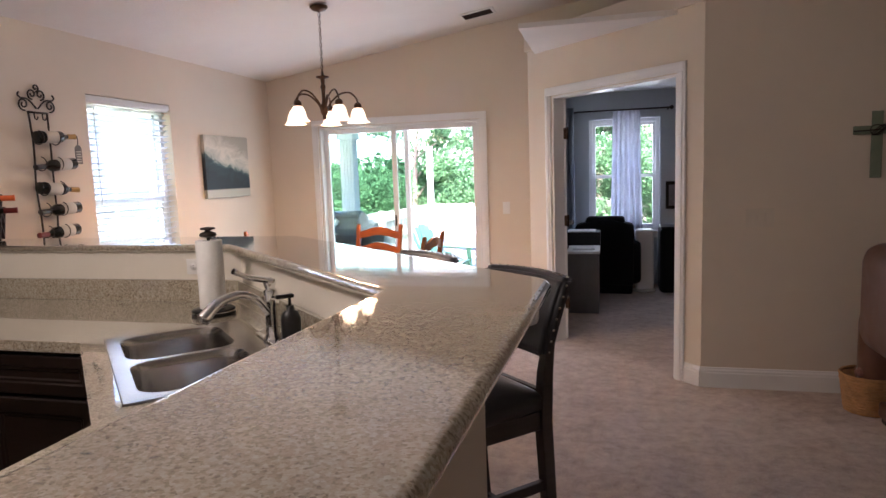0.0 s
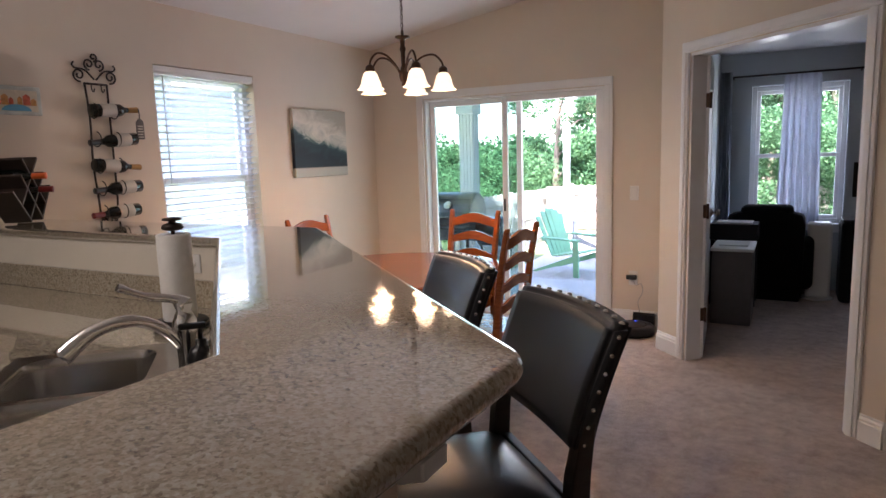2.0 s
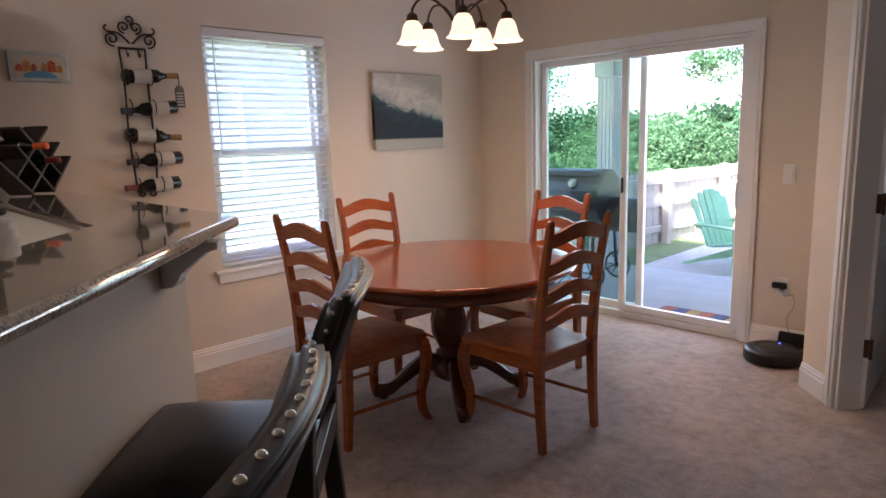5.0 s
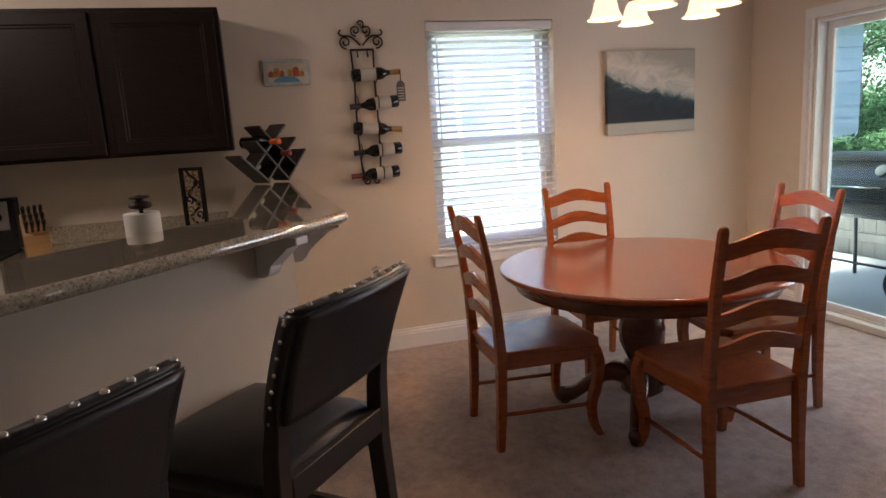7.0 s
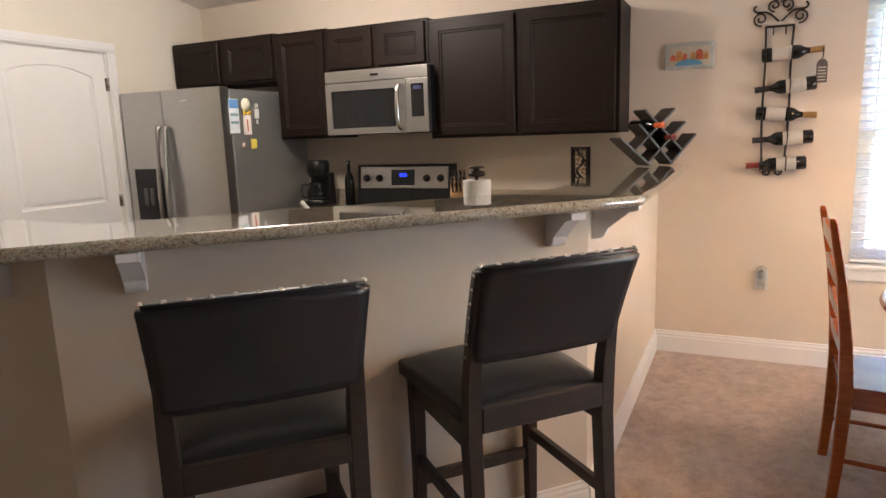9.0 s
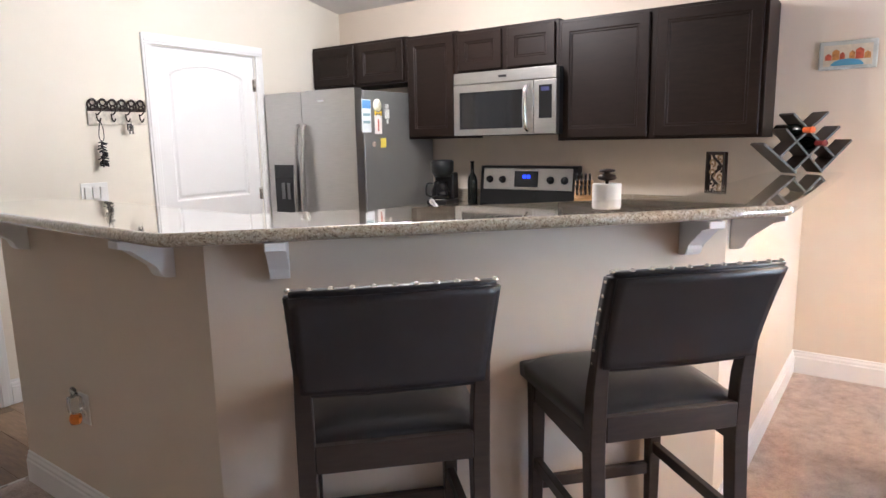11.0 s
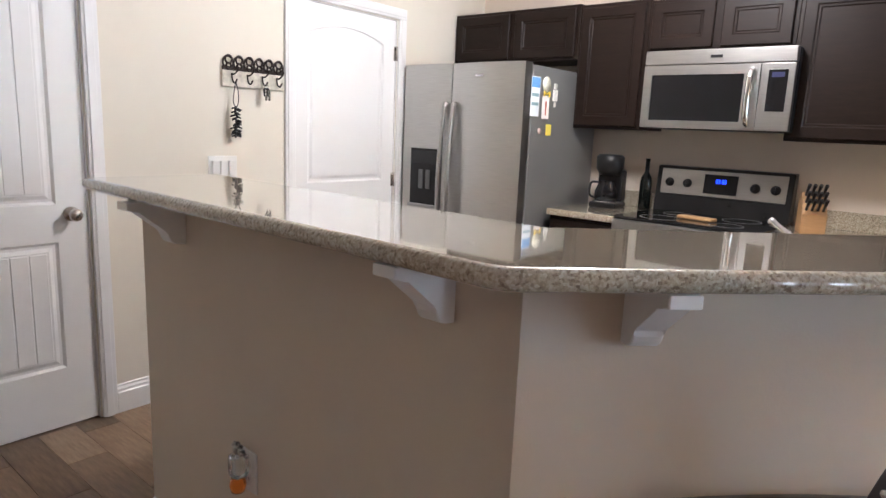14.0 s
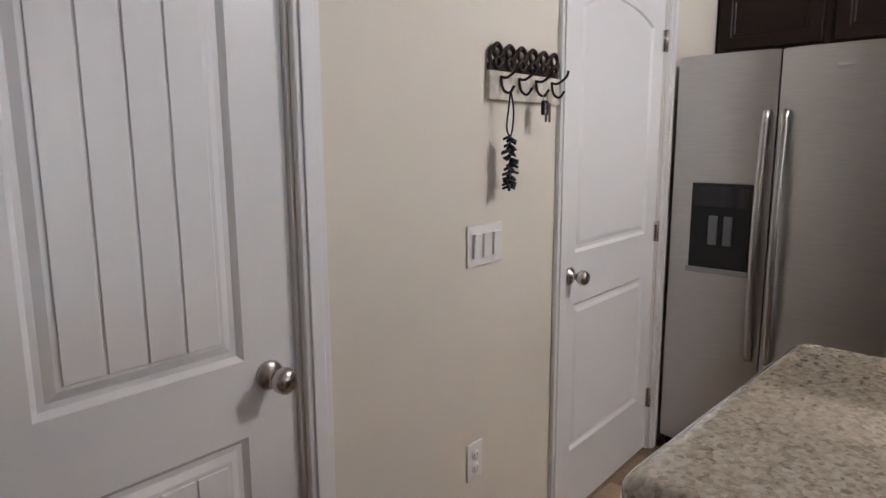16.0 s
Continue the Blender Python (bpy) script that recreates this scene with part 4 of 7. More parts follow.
def stove():
    t = thing("stove", "stainless electric stove with black glass top", "stove")
    w = 0.755
    bm = B()
    box(bm, 0, -0.655, 0.02, w, -0.03, CTR - 0.004, 0.004)
    part("body", bm, plastic_black, t)
    bm = B()
    box(bm, 0.001, -0.672, CTR - 0.0035, w - 0.001, -0.10, CTR + 0.012, 0.005)
    top = part("cooktop", bm, black_glass, t, "black glass cooktop")
    for x, y, r in ((0.2, -0.52, 0.105), (0.55, -0.52, 0.085), (0.2, -0.25, 0.08), (0.55, -0.25, 0.1)):
        bm = B()
        lathe(bm, [(r, CTR + 0.0122), (r, CTR + 0.0128), (r - 0.004, CTR + 0.0128), (r - 0.004, CTR + 0.0122)], 32, (x, y, 0))
        part("burner_ring", bm, steel_side, top)
    bm = B()
    box(bm, 0.0, -0.70, 0.20, w, -0.656, 0.80, 0.008)
    door = part("oven_door", bm, steel, t)
    bm = B()
    box(bm, 0.12, -0.7035, 0.33, w - 0.12, -0.7005, 0.66, 0.001)
    part("oven_window", bm, black_glass, door)
    bm = B()
    tube(bm, [(0.06, -0.735, 0.765), (w - 0.06, -0.735, 0.765)], 0.012, 10)
    for x in (0.08, w - 0.08):
        tube(bm, [(x, -0.70, 0.765), (x, -0.735, 0.765)], 0.009, 8)
    part("handle", bm, steel, door)
    bm = B()
    box(bm, 0.0, -0.69, 0.805, w, -0.656, CTR - 0.006, 0.004)
    part("front_rail", bm, steel, t)
    bm = B()
    box(bm, 0.0, -0.70, 0.03, w, -0.656, 0.19, 0.006)
    part("drawer", bm, steel, t)
    # control panel at the back, leaning a little
    bm = B()
    prism(bm, [(-0.135, 0.0), (-0.03, 0.0), (-0.03, 0.268), (-0.105, 0.268)], 0, w, 0.006, m=Matrix(((0, 0, 1, 0), (1, 0, 0, 0), (0, 1, 0, 0), (0, 0, 0, 1))))
    back = part("backguard", bm, plastic_black, t, m=pose(0, 0, CTR + 0.012))
    lean = pose(0, -0.1335, CTR + 0.03, math.degrees(math.atan2(0.03, 0.268)) * -1, 0, 0)
    bm = B()
    box(bm, 0.03, -0.006, 0.085, w - 0.03, 0.001, 0.235, 0.003)
    part("control_panel", bm, steel, back, "stainless control panel", m=lean)
    bm = B()
    box(bm, 0.285, -0.009, 0.105, 0.47, -0.0065, 0.215, 0.001)
    part("display_panel", bm, black_glass, back, m=lean)
    clock = glow("clock_blue", (0.02, 0.05, 0.9), 0.07)
    for x in (0.352, 0.366, 0.384, 0.398):
        bm = B()
        box(bm, x, -0.0105, 0.165, x + 0.010, -0.0092, 0.19)
        part("display_digit", bm, clock, back, "blue lit clock digit", m=lean)
    for x in (0.085, 0.19, 0.565, 0.67):
        bm = B()
        lathe(bm, [(0, 0.0), (0.026, 0.0), (0.026, 0.006), (0.020, 0.010), (0.019, 0.026), (0.015, 0.030), (0, 0.030)], 24, m=pose(x, -0.0065, 0.155, 90, 0, 0))
        box(bm, x - 0.003, -0.042, 0.138, x + 0.003, -0.036, 0.172, 0.001)
        part("knob", bm, plastic_black, back, "black control knob", m=lean)
    t.matrix_basis = EASTWARD(0.609)


stove()


def sink():
    t = thing("kitchen_sink", "double-bowl stainless sink set in the granite counter", "sink")
    bm = B()

    def rrect(x0, y0, x1, y1, r, n=5):
        out = []
        for cx, cy, a0 in ((x1 - r, y0 + r, -90), (x1 - r, y1 - r, 0), (x0 + r, y1 - r, 90), (x0 + r, y0 + r, 180)):
            for k in range(n + 1):
                a = radians(a0 + 90 * k / n)
                out.append((cx + r * math.cos(a), cy + r * math.sin(a)))
        return out
    bowls = [(-SW / 2 + 0.04, -SD / 2 + 0.04, -0.012, SD / 2 - 0.10), (0.012, -SD / 2 + 0.04, SW / 2 - 0.04, SD / 2 - 0.10)]
    loops = [None] + [rrect(*b, 0.07) for b in bowls]
    for b, top, (hx0, hx1) in zip(bowls, loops[1:], ((-SW / 2, 0.0), (0.0, SW / 2))):
        per = len(top) // 4
        corners = ((hx1, -SD / 2), (hx1, SD / 2), (hx0, SD / 2), (hx0, -SD / 2))
        edge = []
        for i, (x, y) in enumerate(top):
            c = corners[i // per]
            u = (i % per) / (per - 1)
            s2 = corners[i // per]
            edge.append(c)
        inner = [bm.verts.new((x, y, 0.006)) for x, y in top]
        outer_v = {c: bm.verts.new((*c, 0.006)) for c in corners}
        for i in range(len(top)):
            j = (i + 1) % len(top)
            vs = [inner[i], inner[j], outer_v[edge[j]]]
            if edge[i] != edge[j]:
                vs.append(outer_v[edge[i]])
            bm.faces.new(vs)
    bmesh.ops.remove_doubles(bm, verts=bm.verts, dist=1e-5)
    rimv = [v for v in bm.verts if v.is_boundary and (abs(abs(v.co.x) - SW / 2) < 1e-4 or abs(abs(v.co.y) - SD / 2) < 1e-4)]
    bound = [e for e in bm.edges if e.is_boundary and all(v in rimv for v in e.verts)]
    ex = bmesh.ops.extrude_edge_only(bm, edges=bound)
    for v in [g for g in ex["geom"] if isinstance(g, bmesh.types.BMVert)]:
        v.co = (v.co.x * 1.008, v.co.y * 1.01, 0.0008)
    part("rim", bm, sink_steel, t)
    for b, top in zip(bowls, loops[1:]):
        bm = B()
        prev = [bm.verts.new((x, y, 0.006)) for x, y in top]
        cx, cy = (b[0] + b[2]) / 2, (b[1] + b[3]) / 2
        for s, z in ((0.975, -0.004), (0.955, -0.02), (0.92, -0.13), (0.88, -0.158), (0.78, -0.17)):
            cur = [bm.verts.new((cx + (x - cx) * s, cy + (y - cy) * s, z)) for x, y in top]
            for i in range(len(top)):
                f = bm.faces.new((prev[i], prev[(i + 1) % len(top)], cur[(i + 1) % len(top)], cur[i]))
                f.smooth = True
            prev = cur
        bm.faces.new(prev)
        bw = part("bowl", bm, sink_steel, t)
        bm = B()
        lathe(bm, [(0, -0.169), (0.04, -0.168), (0.045, -0.166), (0.048, -0.169)], 20, (cx, cy, 0))
        part("drain", bm, chrome, bw)
    t.matrix_basis = sink_at @ pose(0, 0, 0.0005)
    return t


sink()


def faucet():
    t = thing("faucet", "chrome single-lever kitchen faucet at the sink", "faucet")
    bm = B()
    lathe(bm, [(0, 0), (0.032, 0), (0.032, 0.008), (0.024, 0.018), (0.021, 0.05), (0.022, 0.11), (0.027, 0.125), (0.027, 0.150), (0.020, 0.168), (0.016, 0.175), (0.021, 0.190), (0.017, 0.204), (0, 0.209)], 24)
    part("body", bm, chrome, t)
    bm = B()
    box(bm, -0.12, -0.028, 0, 0.12, 0.028, 0.007, 0.003)
    part("deck_plate", bm, chrome, t, m=pose(0, 0, 0, 0, 0, -22))
    bm = B()
    tube(bm, curve_pts([(0, -0.012, 0.095), (0, -0.055, 0.145), (0, -0.12, 0.172), (0, -0.195, 0.160), (0, -0.255, 0.118)], 6), [0.0135] * 12 + [0.0145] * 6 + [0.016, 0.017, 0.018, 0.019, 0.020, 0.021, 0.021], 12)
    part("spout", bm, chrome, t)
    bm = B()
    tube(bm, curve_pts([(0, 0.004, 0.195), (0, -0.03, 0.208), (0, -0.08, 0.222), (0, -0.135, 0.250)], 5), [0.013] * 4 + [0.010] * 6 + [0.008] * 4 + [0.010] * 2, 10)
    part("lever", bm, chrome, t)
    bm = B()
    lathe(bm, [(0, 0), (0.022, 0), (0.022, 0.006), (0.013, 0.012), (0.012, 0.06), (0.016, 0.072), (0.014, 0.105), (0.0, 0.11)], 20, (0.085, 0.02, 0.0072))
    part("sprayer", bm, chrome, t)
    t.matrix_basis = pose(-1.10, 1.885, CTR + 0.0068, 0, 0, -22)


faucet()


# ---------------------------------------------------------------- lamps
LAMP = (-2.0, 4.38)
frosted = glow("lit_frosted_glass", (1.0, 0.70, 0.42), 0.14)


def chandelier():
    t = thing("chandelier", "bronze five-arm chandelier with lit frosted glass shades", "chandelier")
    top = ceil_z(LAMP[0]) - 0.012
    bm = B()
    lathe(bm, [(0, 0.0), (0.062, 0.0), (0.064, -0.012), (0.045, -0.03), (0.012, -0.038), (0, -0.05)], 24, (0, 0, top))
    part("canopy", bm, bronze, t)
    # chain of short links
    z, k = top - 0.045, 0
    bm = B()
    while z > 2.20:
        a = 90 * (k % 2)
        ring = [(0.009 * math.cos(u), 0.0, 0.016 * math.sin(u)) for u in [2 * math.pi * i / 10 for i in range(11)]]
        ring = [tuple(pose(0, 0, z - 0.016, 0, 0, a) @ Vector(p)) for p in ring]
        tube(bm, ring, 0.0022, 5)
        z -= 0.026
        k += 1
    tube(bm, [(0.004, 0.0, top - 0.04), (0.004, 0, 2.17)], 0.002, 5)
    part("chain", bm, bronze, t)
    bm = B()
    lathe(bm, [(0, 2.205), (0.008, 2.20), (0.010, 2.17), (0.045, 2.165), (0.047, 2.157), (0.016, 2.145), (0.013, 2.11), (0.020, 2.09), (0.014, 2.07), (0.012, 1.99), (0.022, 1.96), (0.030, 1.935), (0.026, 1.905), (0.012, 1.885), (0.016, 1.87), (0, 1.855)], 20)
    part("stem", bm, bronze, t)
    for i in range(5):
        a = radians(31 + 72 * i)
        c, s = math.cos(a), math.sin(a)
        arm = [(0.02, 1.93), (0.055, 1.985), (0.12, 2.04), (0.19, 2.05), (0.235, 2.01), (0.245, 1.975)]
        bm = B()
        tube(bm, curve_pts([(r * c, r * s, z) for r, z in arm], 5), 0.0065, 8)
        part("arm", bm, bronze, t)
        x, y = 0.245 * c, 0.245 * s
        bm = B()
        lathe(bm, [(0, 0.010), (0.012, 0.008), (0.026, -0.004), (0.030, -0.03), (0.026, -0.034), (0, -0.034)], 18, (x, y, 1.972))
        part("socket_cap", bm, bronze, t)
        bm = B()
        prof = [(0.026, -0.030), (0.040, -0.045), (0.050, -0.07), (0.056, -0.10), (0.068, -0.125), (0.082, -0.135), (0.079, -0.137), (0.064, -0.127), (0.052, -0.10), (0.046, -0.07), (0.036, -0.047), (0.022, -0.032)]
        lathe(bm, prof, 28, (x, y, 1.972))
        part("shade", bm, frosted, t, "lit frosted glass bell shade", smooth=True)
        bulb("bulb", (LAMP[0] + x, LAMP[1] + y, 1.852), 0.5, (1.0, 0.72, 0.45), 0.03)
    t.matrix_basis = pose(*LAMP, 0)
    return t


chandelier()


def ceiling_dome(x, y):
    t = thing("ceiling_light", "lit round ceiling light over the kitchen", "ceiling light")
    z = ceil_z(x) - 0.03
    bm = B()
    lathe(bm, [(0, 0.04), (0.17, 0.04), (0.175, 0.0), (0.165, -0.012), (0, -0.012)], 32, (x, y, z))
    part("base", bm, plastic_white, t)
    bm = B()
    lathe(bm, [(0.158, -0.0125), (0.150, -0.04), (0.11, -0.075), (0.05, -0.092), (0, -0.095)], 32, (x, y, z))
    part("diffuser", bm, glow("kitchen_diffuser", (1.0, 0.86, 0.66), 0.55), t, smooth=True)
    bulb("kitchen_bulb", (x, y, z - 0.22), 2.1, (1.0, 0.92, 0.79), 0.12)


ceiling_dome(-1.95, 0.95)


# ---------------------------------------------------------------- dining table and chairs
def dining_table():
    t = thing("dining_table", "round reddish-brown wooden pedestal dining table with polished top", "table")
    h, r = 0.735, 0.665
    bm = B()
    lathe(bm, [(0, h - 0.032), (r - 0.03, h - 0.032), (r - 0.012, h - 0.028), (r - 0.002, h - 0.016), (r, h - 0.010), (r - 0.004, h - 0.003), (r - 0.012, h), (r - 0.03, h - 0.0012), (0, h - 0.0012)], 72)
    part("tabletop", bm, table_wood, t)
    bm = B()
    lathe(bm, [(r - 0.09, h - 0.033), (r - 0.075, h - 0.045), (r - 0.075, h - 0.095), (r - 0.10, h - 0.105), (r - 0.12, h - 0.033)], 72)
    part("apron", bm, table_dark, t)
    bm = B()
    lathe(bm, [(0, 0.66), (0.16, 0.66), (0.16, 0.625), (0.10, 0.60), (0.075, 0.585), (0.062, 0.55), (0.085, 0.50), (0.108, 0.42), (0.105, 0.35), (0.075, 0.28), (0.06, 0.255), (0.085, 0.24), (0.085, 0.215), (0.065, 0.20), (0.095, 0.17), (0.10, 0.11), (0.06, 0.08), (0, 0.075)], 32)
    part("pedestal", bm, table_dark, t)
    for i in range(4):
        a = 45 + 90 * i
        bm = B()
        pth = curve_pts([(0.06, 0, 0.17), (0.15, 0, 0.185), (0.25, 0, 0.12), (0.33, 0, 0.055), (0.385, 0, 0.045)], 5)
        n = len(pth)
        rings = []
        for k, p in enumerate(pth):
            u = k / (n - 1)
            hw, hh = 0.042 - 0.012 * u, 0.048 - 0.018 * u
            rings.append([bm.verts.new((p.x, sy * hw, p.z + sz * hh)) for sy, sz in ((-1, -0.6), (-0.6, -1), (0.6, -1), (1, -0.6), (1, 0.6), (0.6, 1), (-0.6, 1), (-1, 0.6))])
        for q, c in zip(rings, rings[1:]):
            for k in range(8):
                bm.faces.new((q[k], q[(k + 1) % 8], c[(k + 1) % 8], c[k]))
        bm.faces.new(rings[0][::-1])
        bm.faces.new(rings[-1])
        lathe(bm, [(0, 0.0), (0.022, 0.0), (0.028, 0.008), (0.022, 0.016), (0, 0.018)], 14, (0.375, 0, 0))
        bmesh.ops.create_uvsphere(bm, u_segments=14, v_segments=8, radius=0.036, matrix=pose(0.385, 0, 0.045))
        part("foot", bm, table_dark, t, m=pose(0, 0, 0, 0, 0, a), smooth=True)
    t.matrix_basis = pose(-2.02, 4.28, 0, 0, 0, 8)


dining_table()


def dining_chair():
    """Ladder-back chair that looks towards +y; its back posts stand at y = -0.24."""
    t = thing("dining_chair", "orange-stained wooden ladder-back dining chair", "chair", "chairs round the table")
    # seat, dished and wider at the front
    bm = B()
    prism(bm, [(-0.195, -0.235), (0.195, -0.235), (0.225, 0.22), (0.17, 0.25), (-0.17, 0.25), (-0.225, 0.22)], 0.432, 0.458, 0.008, 3)
    part("seat", bm, cherry, t)
    bm = B()
    for x0, y0, x1, y1 in ((-0.17, 0.19, 0.17, 0.21), (-0.16, -0.225, 0.16, -0.205)):
        box(bm, x0, y0, 0.372, x1, y1, 0.4315, 0.002, 1)
    for sx in (-1, 1):
        prism(bm, [(sx * 0.165, -0.20), (sx * 0.185, -0.20), (sx * 0.205, 0.185), (sx * 0.185, 0.185)], 0.372, 0.4315)
    part("seat_rail", bm, cherry, t)
    for sx in (-1, 1):
        bm = B()
        x = sx * 0.19
        path = [(x, -0.245, 0), (x, -0.232, 0.2), (x, -0.225, 0.44), (x, -0.235, 0.62), (x * 1.02, -0.262, 0.85), (x * 1.05, -0.30, 1.055), (x * 1.05, -0.303, 1.072)]
        bar4(bm, path, [(0.030, 0.034), (0.034, 0.040), (0.038, 0.046), (0.036, 0.040), (0.034, 0.032), (0.034, 0.026), (0.026, 0.018)])
        bmesh.ops.bevel(bm, geom=list(bm.edges), offset=0.004, segments=1, affect="EDGES")
        part("back_post", bm, cherry, t)
    for z, hgt, y in ((0.985, 0.062, -0.284), (0.855, 0.055, -0.264), (0.725, 0.055, -0.249), (0.60, 0.055, -0.236)):
        bm = B()
        n = 12
        rings = []
        for k in range(n + 1):
            u = k / n
            x = -0.185 + 0.37 * u
            up = 0.028 * math.sin(math.pi * u) ** 1.5 - 0.006 * math.cos(2 * math.pi * u)
            bow = -0.014 * math.sin(math.pi * u)
            top = z + hgt / 2 + up
            bot = z - hgt / 2 + up * 0.75
            rings.append([bm.verts.new(p) for p in ((x, y + bow - 0.009, bot), (x, y + bow + 0.009, bot), (x, y + bow + 0.009 - 0.006, top), (x, y + bow - 0.009 - 0.006, top))])
        for a, c in zip(rings, rings[1:]):
            for k in range(4):
                bm.faces.new((a[k], a[(k + 1) % 4], c[(k + 1) % 4], c[k]))
        bm.faces.new(rings[0][::-1])
        bm.faces.new(rings[-1])
        part("ladder_slat", bm, cherry, t)
    for sx in (-1, 1):
        bm = B()
        x = sx * 0.195
        pth = curve_pts([(x, 0.205, 0.43), (x * 1.06, 0.225, 0.36), (x * 1.05, 0.22, 0.26), (x * 0.98, 0.20, 0.15), (x * 1.0, 0.205, 0.06), (x * 1.06, 0.23, 0.0)], 4)
        n = len(pth) - 1
        bar4(bm, [tuple(p) for p in pth], [((0.052 - 0.020 * k / n),) * 2 for k in range(n + 1)])
        bmesh.ops.bevel(bm, geom=[e for e in bm.edges if abs(e.verts[0].co.z - e.verts[1].co.z) > 0.005], offset=0.005, segments=1, affect="EDGES")
        part("front_leg", bm, cherry, t)
    for sx in (-1, 1):
        bm = B()
        tube(bm, [(sx * 0.19, -0.23, 0.17), (sx * 0.193, 0.20, 0.15)], 0.0095, 8)
        part("side_stretcher", bm, cherry, t)
    return t


chair = dining_chair()
LOW = Matrix.Diagonal((1, 1, 0.982, 1))
chair.matrix_basis = pose(-2.085, 3.738, 0, 0, 0, -1) @ LOW
copy_thing(chair, pose(-1.473, 4.25, 0, 0, 0, 87) @ LOW)
copy_thing(chair, pose(-2.54, 4.375, 0, 0, 0, -92) @ LOW)
copy_thing(chair, pose(-1.925, 4.81, 0, 0, 0, 172) @ LOW)


# ---------------------------------------------------------------- bar stools
def bar_stool():
    """Counter stool that looks towards +y, with a padded back and nailhead trim."""
    t = thing("bar_stool", "dark wooden bar stool with black leather seat and nailhead trim", "bar stool", "stools at the bar")
    sw = 0.225
    for sx in (-1, 1):
        bm = B()
        x = sx * 0.20
        path = [(x * 1.02, -0.255, 0), (x, -0.225, 0.3), (x, -0.205, 0.62), (x, -0.215, 0.78), (x, -0.235, 0.90)]
        bar4(bm, path, [(0.032, 0.036), (0.038, 0.044), (0.042, 0.048), (0.040, 0.042), (0.034, 0.03)])
        bmesh.ops.bevel(bm, geom=list(bm.edges), offset=0.003, segments=1, affect="EDGES")
        part("back_leg", bm, stool_wood, t)
        bm = B()
        path = [(sx * 0.205, 0.19, 0), (sx * 0.20, 0.185, 0.35), (sx * 0.20, 0.185, 0.656)]
        bar4(bm, path, [(0.030, 0.030), (0.038, 0.038), (0.044, 0.044)])
        bmesh.ops.bevel(bm, geom=list(bm.edges), offset=0.003, segments=1, affect="EDGES")
        part("front_leg", bm, stool_wood, t)
        bm = B()
        box(bm, sx * 0.20 - 0.012, -0.20, 0.592, sx * 0.20 + 0.012, 0.165, 0.656, 0.002, 1)
        part("side_rail", bm, stool_wood, t)
        bm = B()
        box(bm, sx * 0.20 - 0.011, -0.215, 0.375, sx * 0.20 + 0.011, 0.17, 0.41, 0.002, 1)
        part("side_stretcher", bm, stool_wood, t)
    for y, z0, z1, nm in ((-0.222, 0.647, 0.713, "back_rail"), (0.185, 0.60, 0.656, "front_rail"), (0.185, 0.30, 0.338, "foot_rest"), (-0.235, 0.16, 0.195, "rear_stretcher")):
        bm = B()
        box(bm, -0.18, y - 0.011, z0, 0.18, y + 0.011, z1, 0.002, 1)
        part(nm, bm, stool_wood, t)
    # padded seat, domed
    bm = B()
    n = 10
    grid = [[None] * (n + 1) for _ in range(n + 1)]
    for i in range(n + 1):
        for j in range(n + 1):
            u, v = 2 * i / n - 1, 2 * j / n - 1
            e = max(abs(u), abs(v))
            z = 0.752 - 0.030 * e ** 4 - 0.008 * (u * u + v * v)
            grid[i][j] = bm.verts.new((u * (0.222 + 0.012 * v), 0.01 + v * 0.215, z))
    for i in range(n):
        for j in range(n):
            f = bm.faces.new((grid[i][j], grid[i + 1][j], grid[i + 1][j + 1], grid[i][j + 1]))
            f.smooth = True
    rim = [grid[i][0] for i in range(n)] + [grid[n][j] for j in range(n)] + [grid[i][n] for i in range(n, 0, -1)] + [grid[0][j] for j in range(n, 0, -1)]
    prev = rim
    for s, z in ((1.02, 0.70), (1.015, 0.662), (0.97, 0.6565)):
        cur = [bm.verts.new((v.co.x * s, 0.01 + (v.co.y - 0.01) * s, z)) for v in rim]
        for k in range(len(rim)):
            f = bm.faces.new((prev[k], prev[(k + 1) % len(rim)], cur[(k + 1) % len(rim)], cur[k]))
            f.smooth = True
        prev = cur
    bm.faces.new(prev)
    part("seat", bm, leather, t, "black leather padded seat")

    # padded back, bowed and leaning
    def back_point(u, v, d):
        z = 0.832 + 0.256 * v
        bow = -0.030 * (1 - u * u) * (0.4 + 0.6 * v)
        y = -0.222 - 0.085 * v ** 1.3 + bow
        w = sw * (0.955 + 0.045 * v)
        dip = -0.012 * (1 - u * u) * v
        return Vector((u * w, y + d, z + 0.006 * (1 - u * u) * (v > 0.5) + (dip if v < 0.3 else 0)))
    bm = B()
    nu, nv = 14, 8
    front = [[bm.verts.new(back_point(2 * i / nu - 1, j / nv, 0.030 + 0.006 * (1 - (2 * i / nu - 1) ** 4) * math.sin(math.pi * j / nv))) for j in range(nv + 1)] for i in range(nu + 1)]
    rear = [[bm.verts.new(back_point(2 * i / nu - 1, j / nv, -0.026)) for j in range(nv + 1)] for i in range(nu + 1)]
    for g in (front, rear):
        for i in range(nu):
            for j in range(nv):
                f = bm.faces.new((g[i][j], g[i + 1][j], g[i + 1][j + 1], g[i][j + 1]))
                f.smooth = True
    for i in range(nu):
        for j in (0, nv):
            bm.faces.new((front[i][j], front[i + 1][j], rear[i + 1][j], rear[i][j]))
    for j in range(nv):
        for i in (0, nu):
            bm.faces.new((front[i][j], front[i][j + 1], rear[i][j + 1], rear[i][j]))
    bmesh.ops.recalc_face_normals(bm, faces=bm.faces)
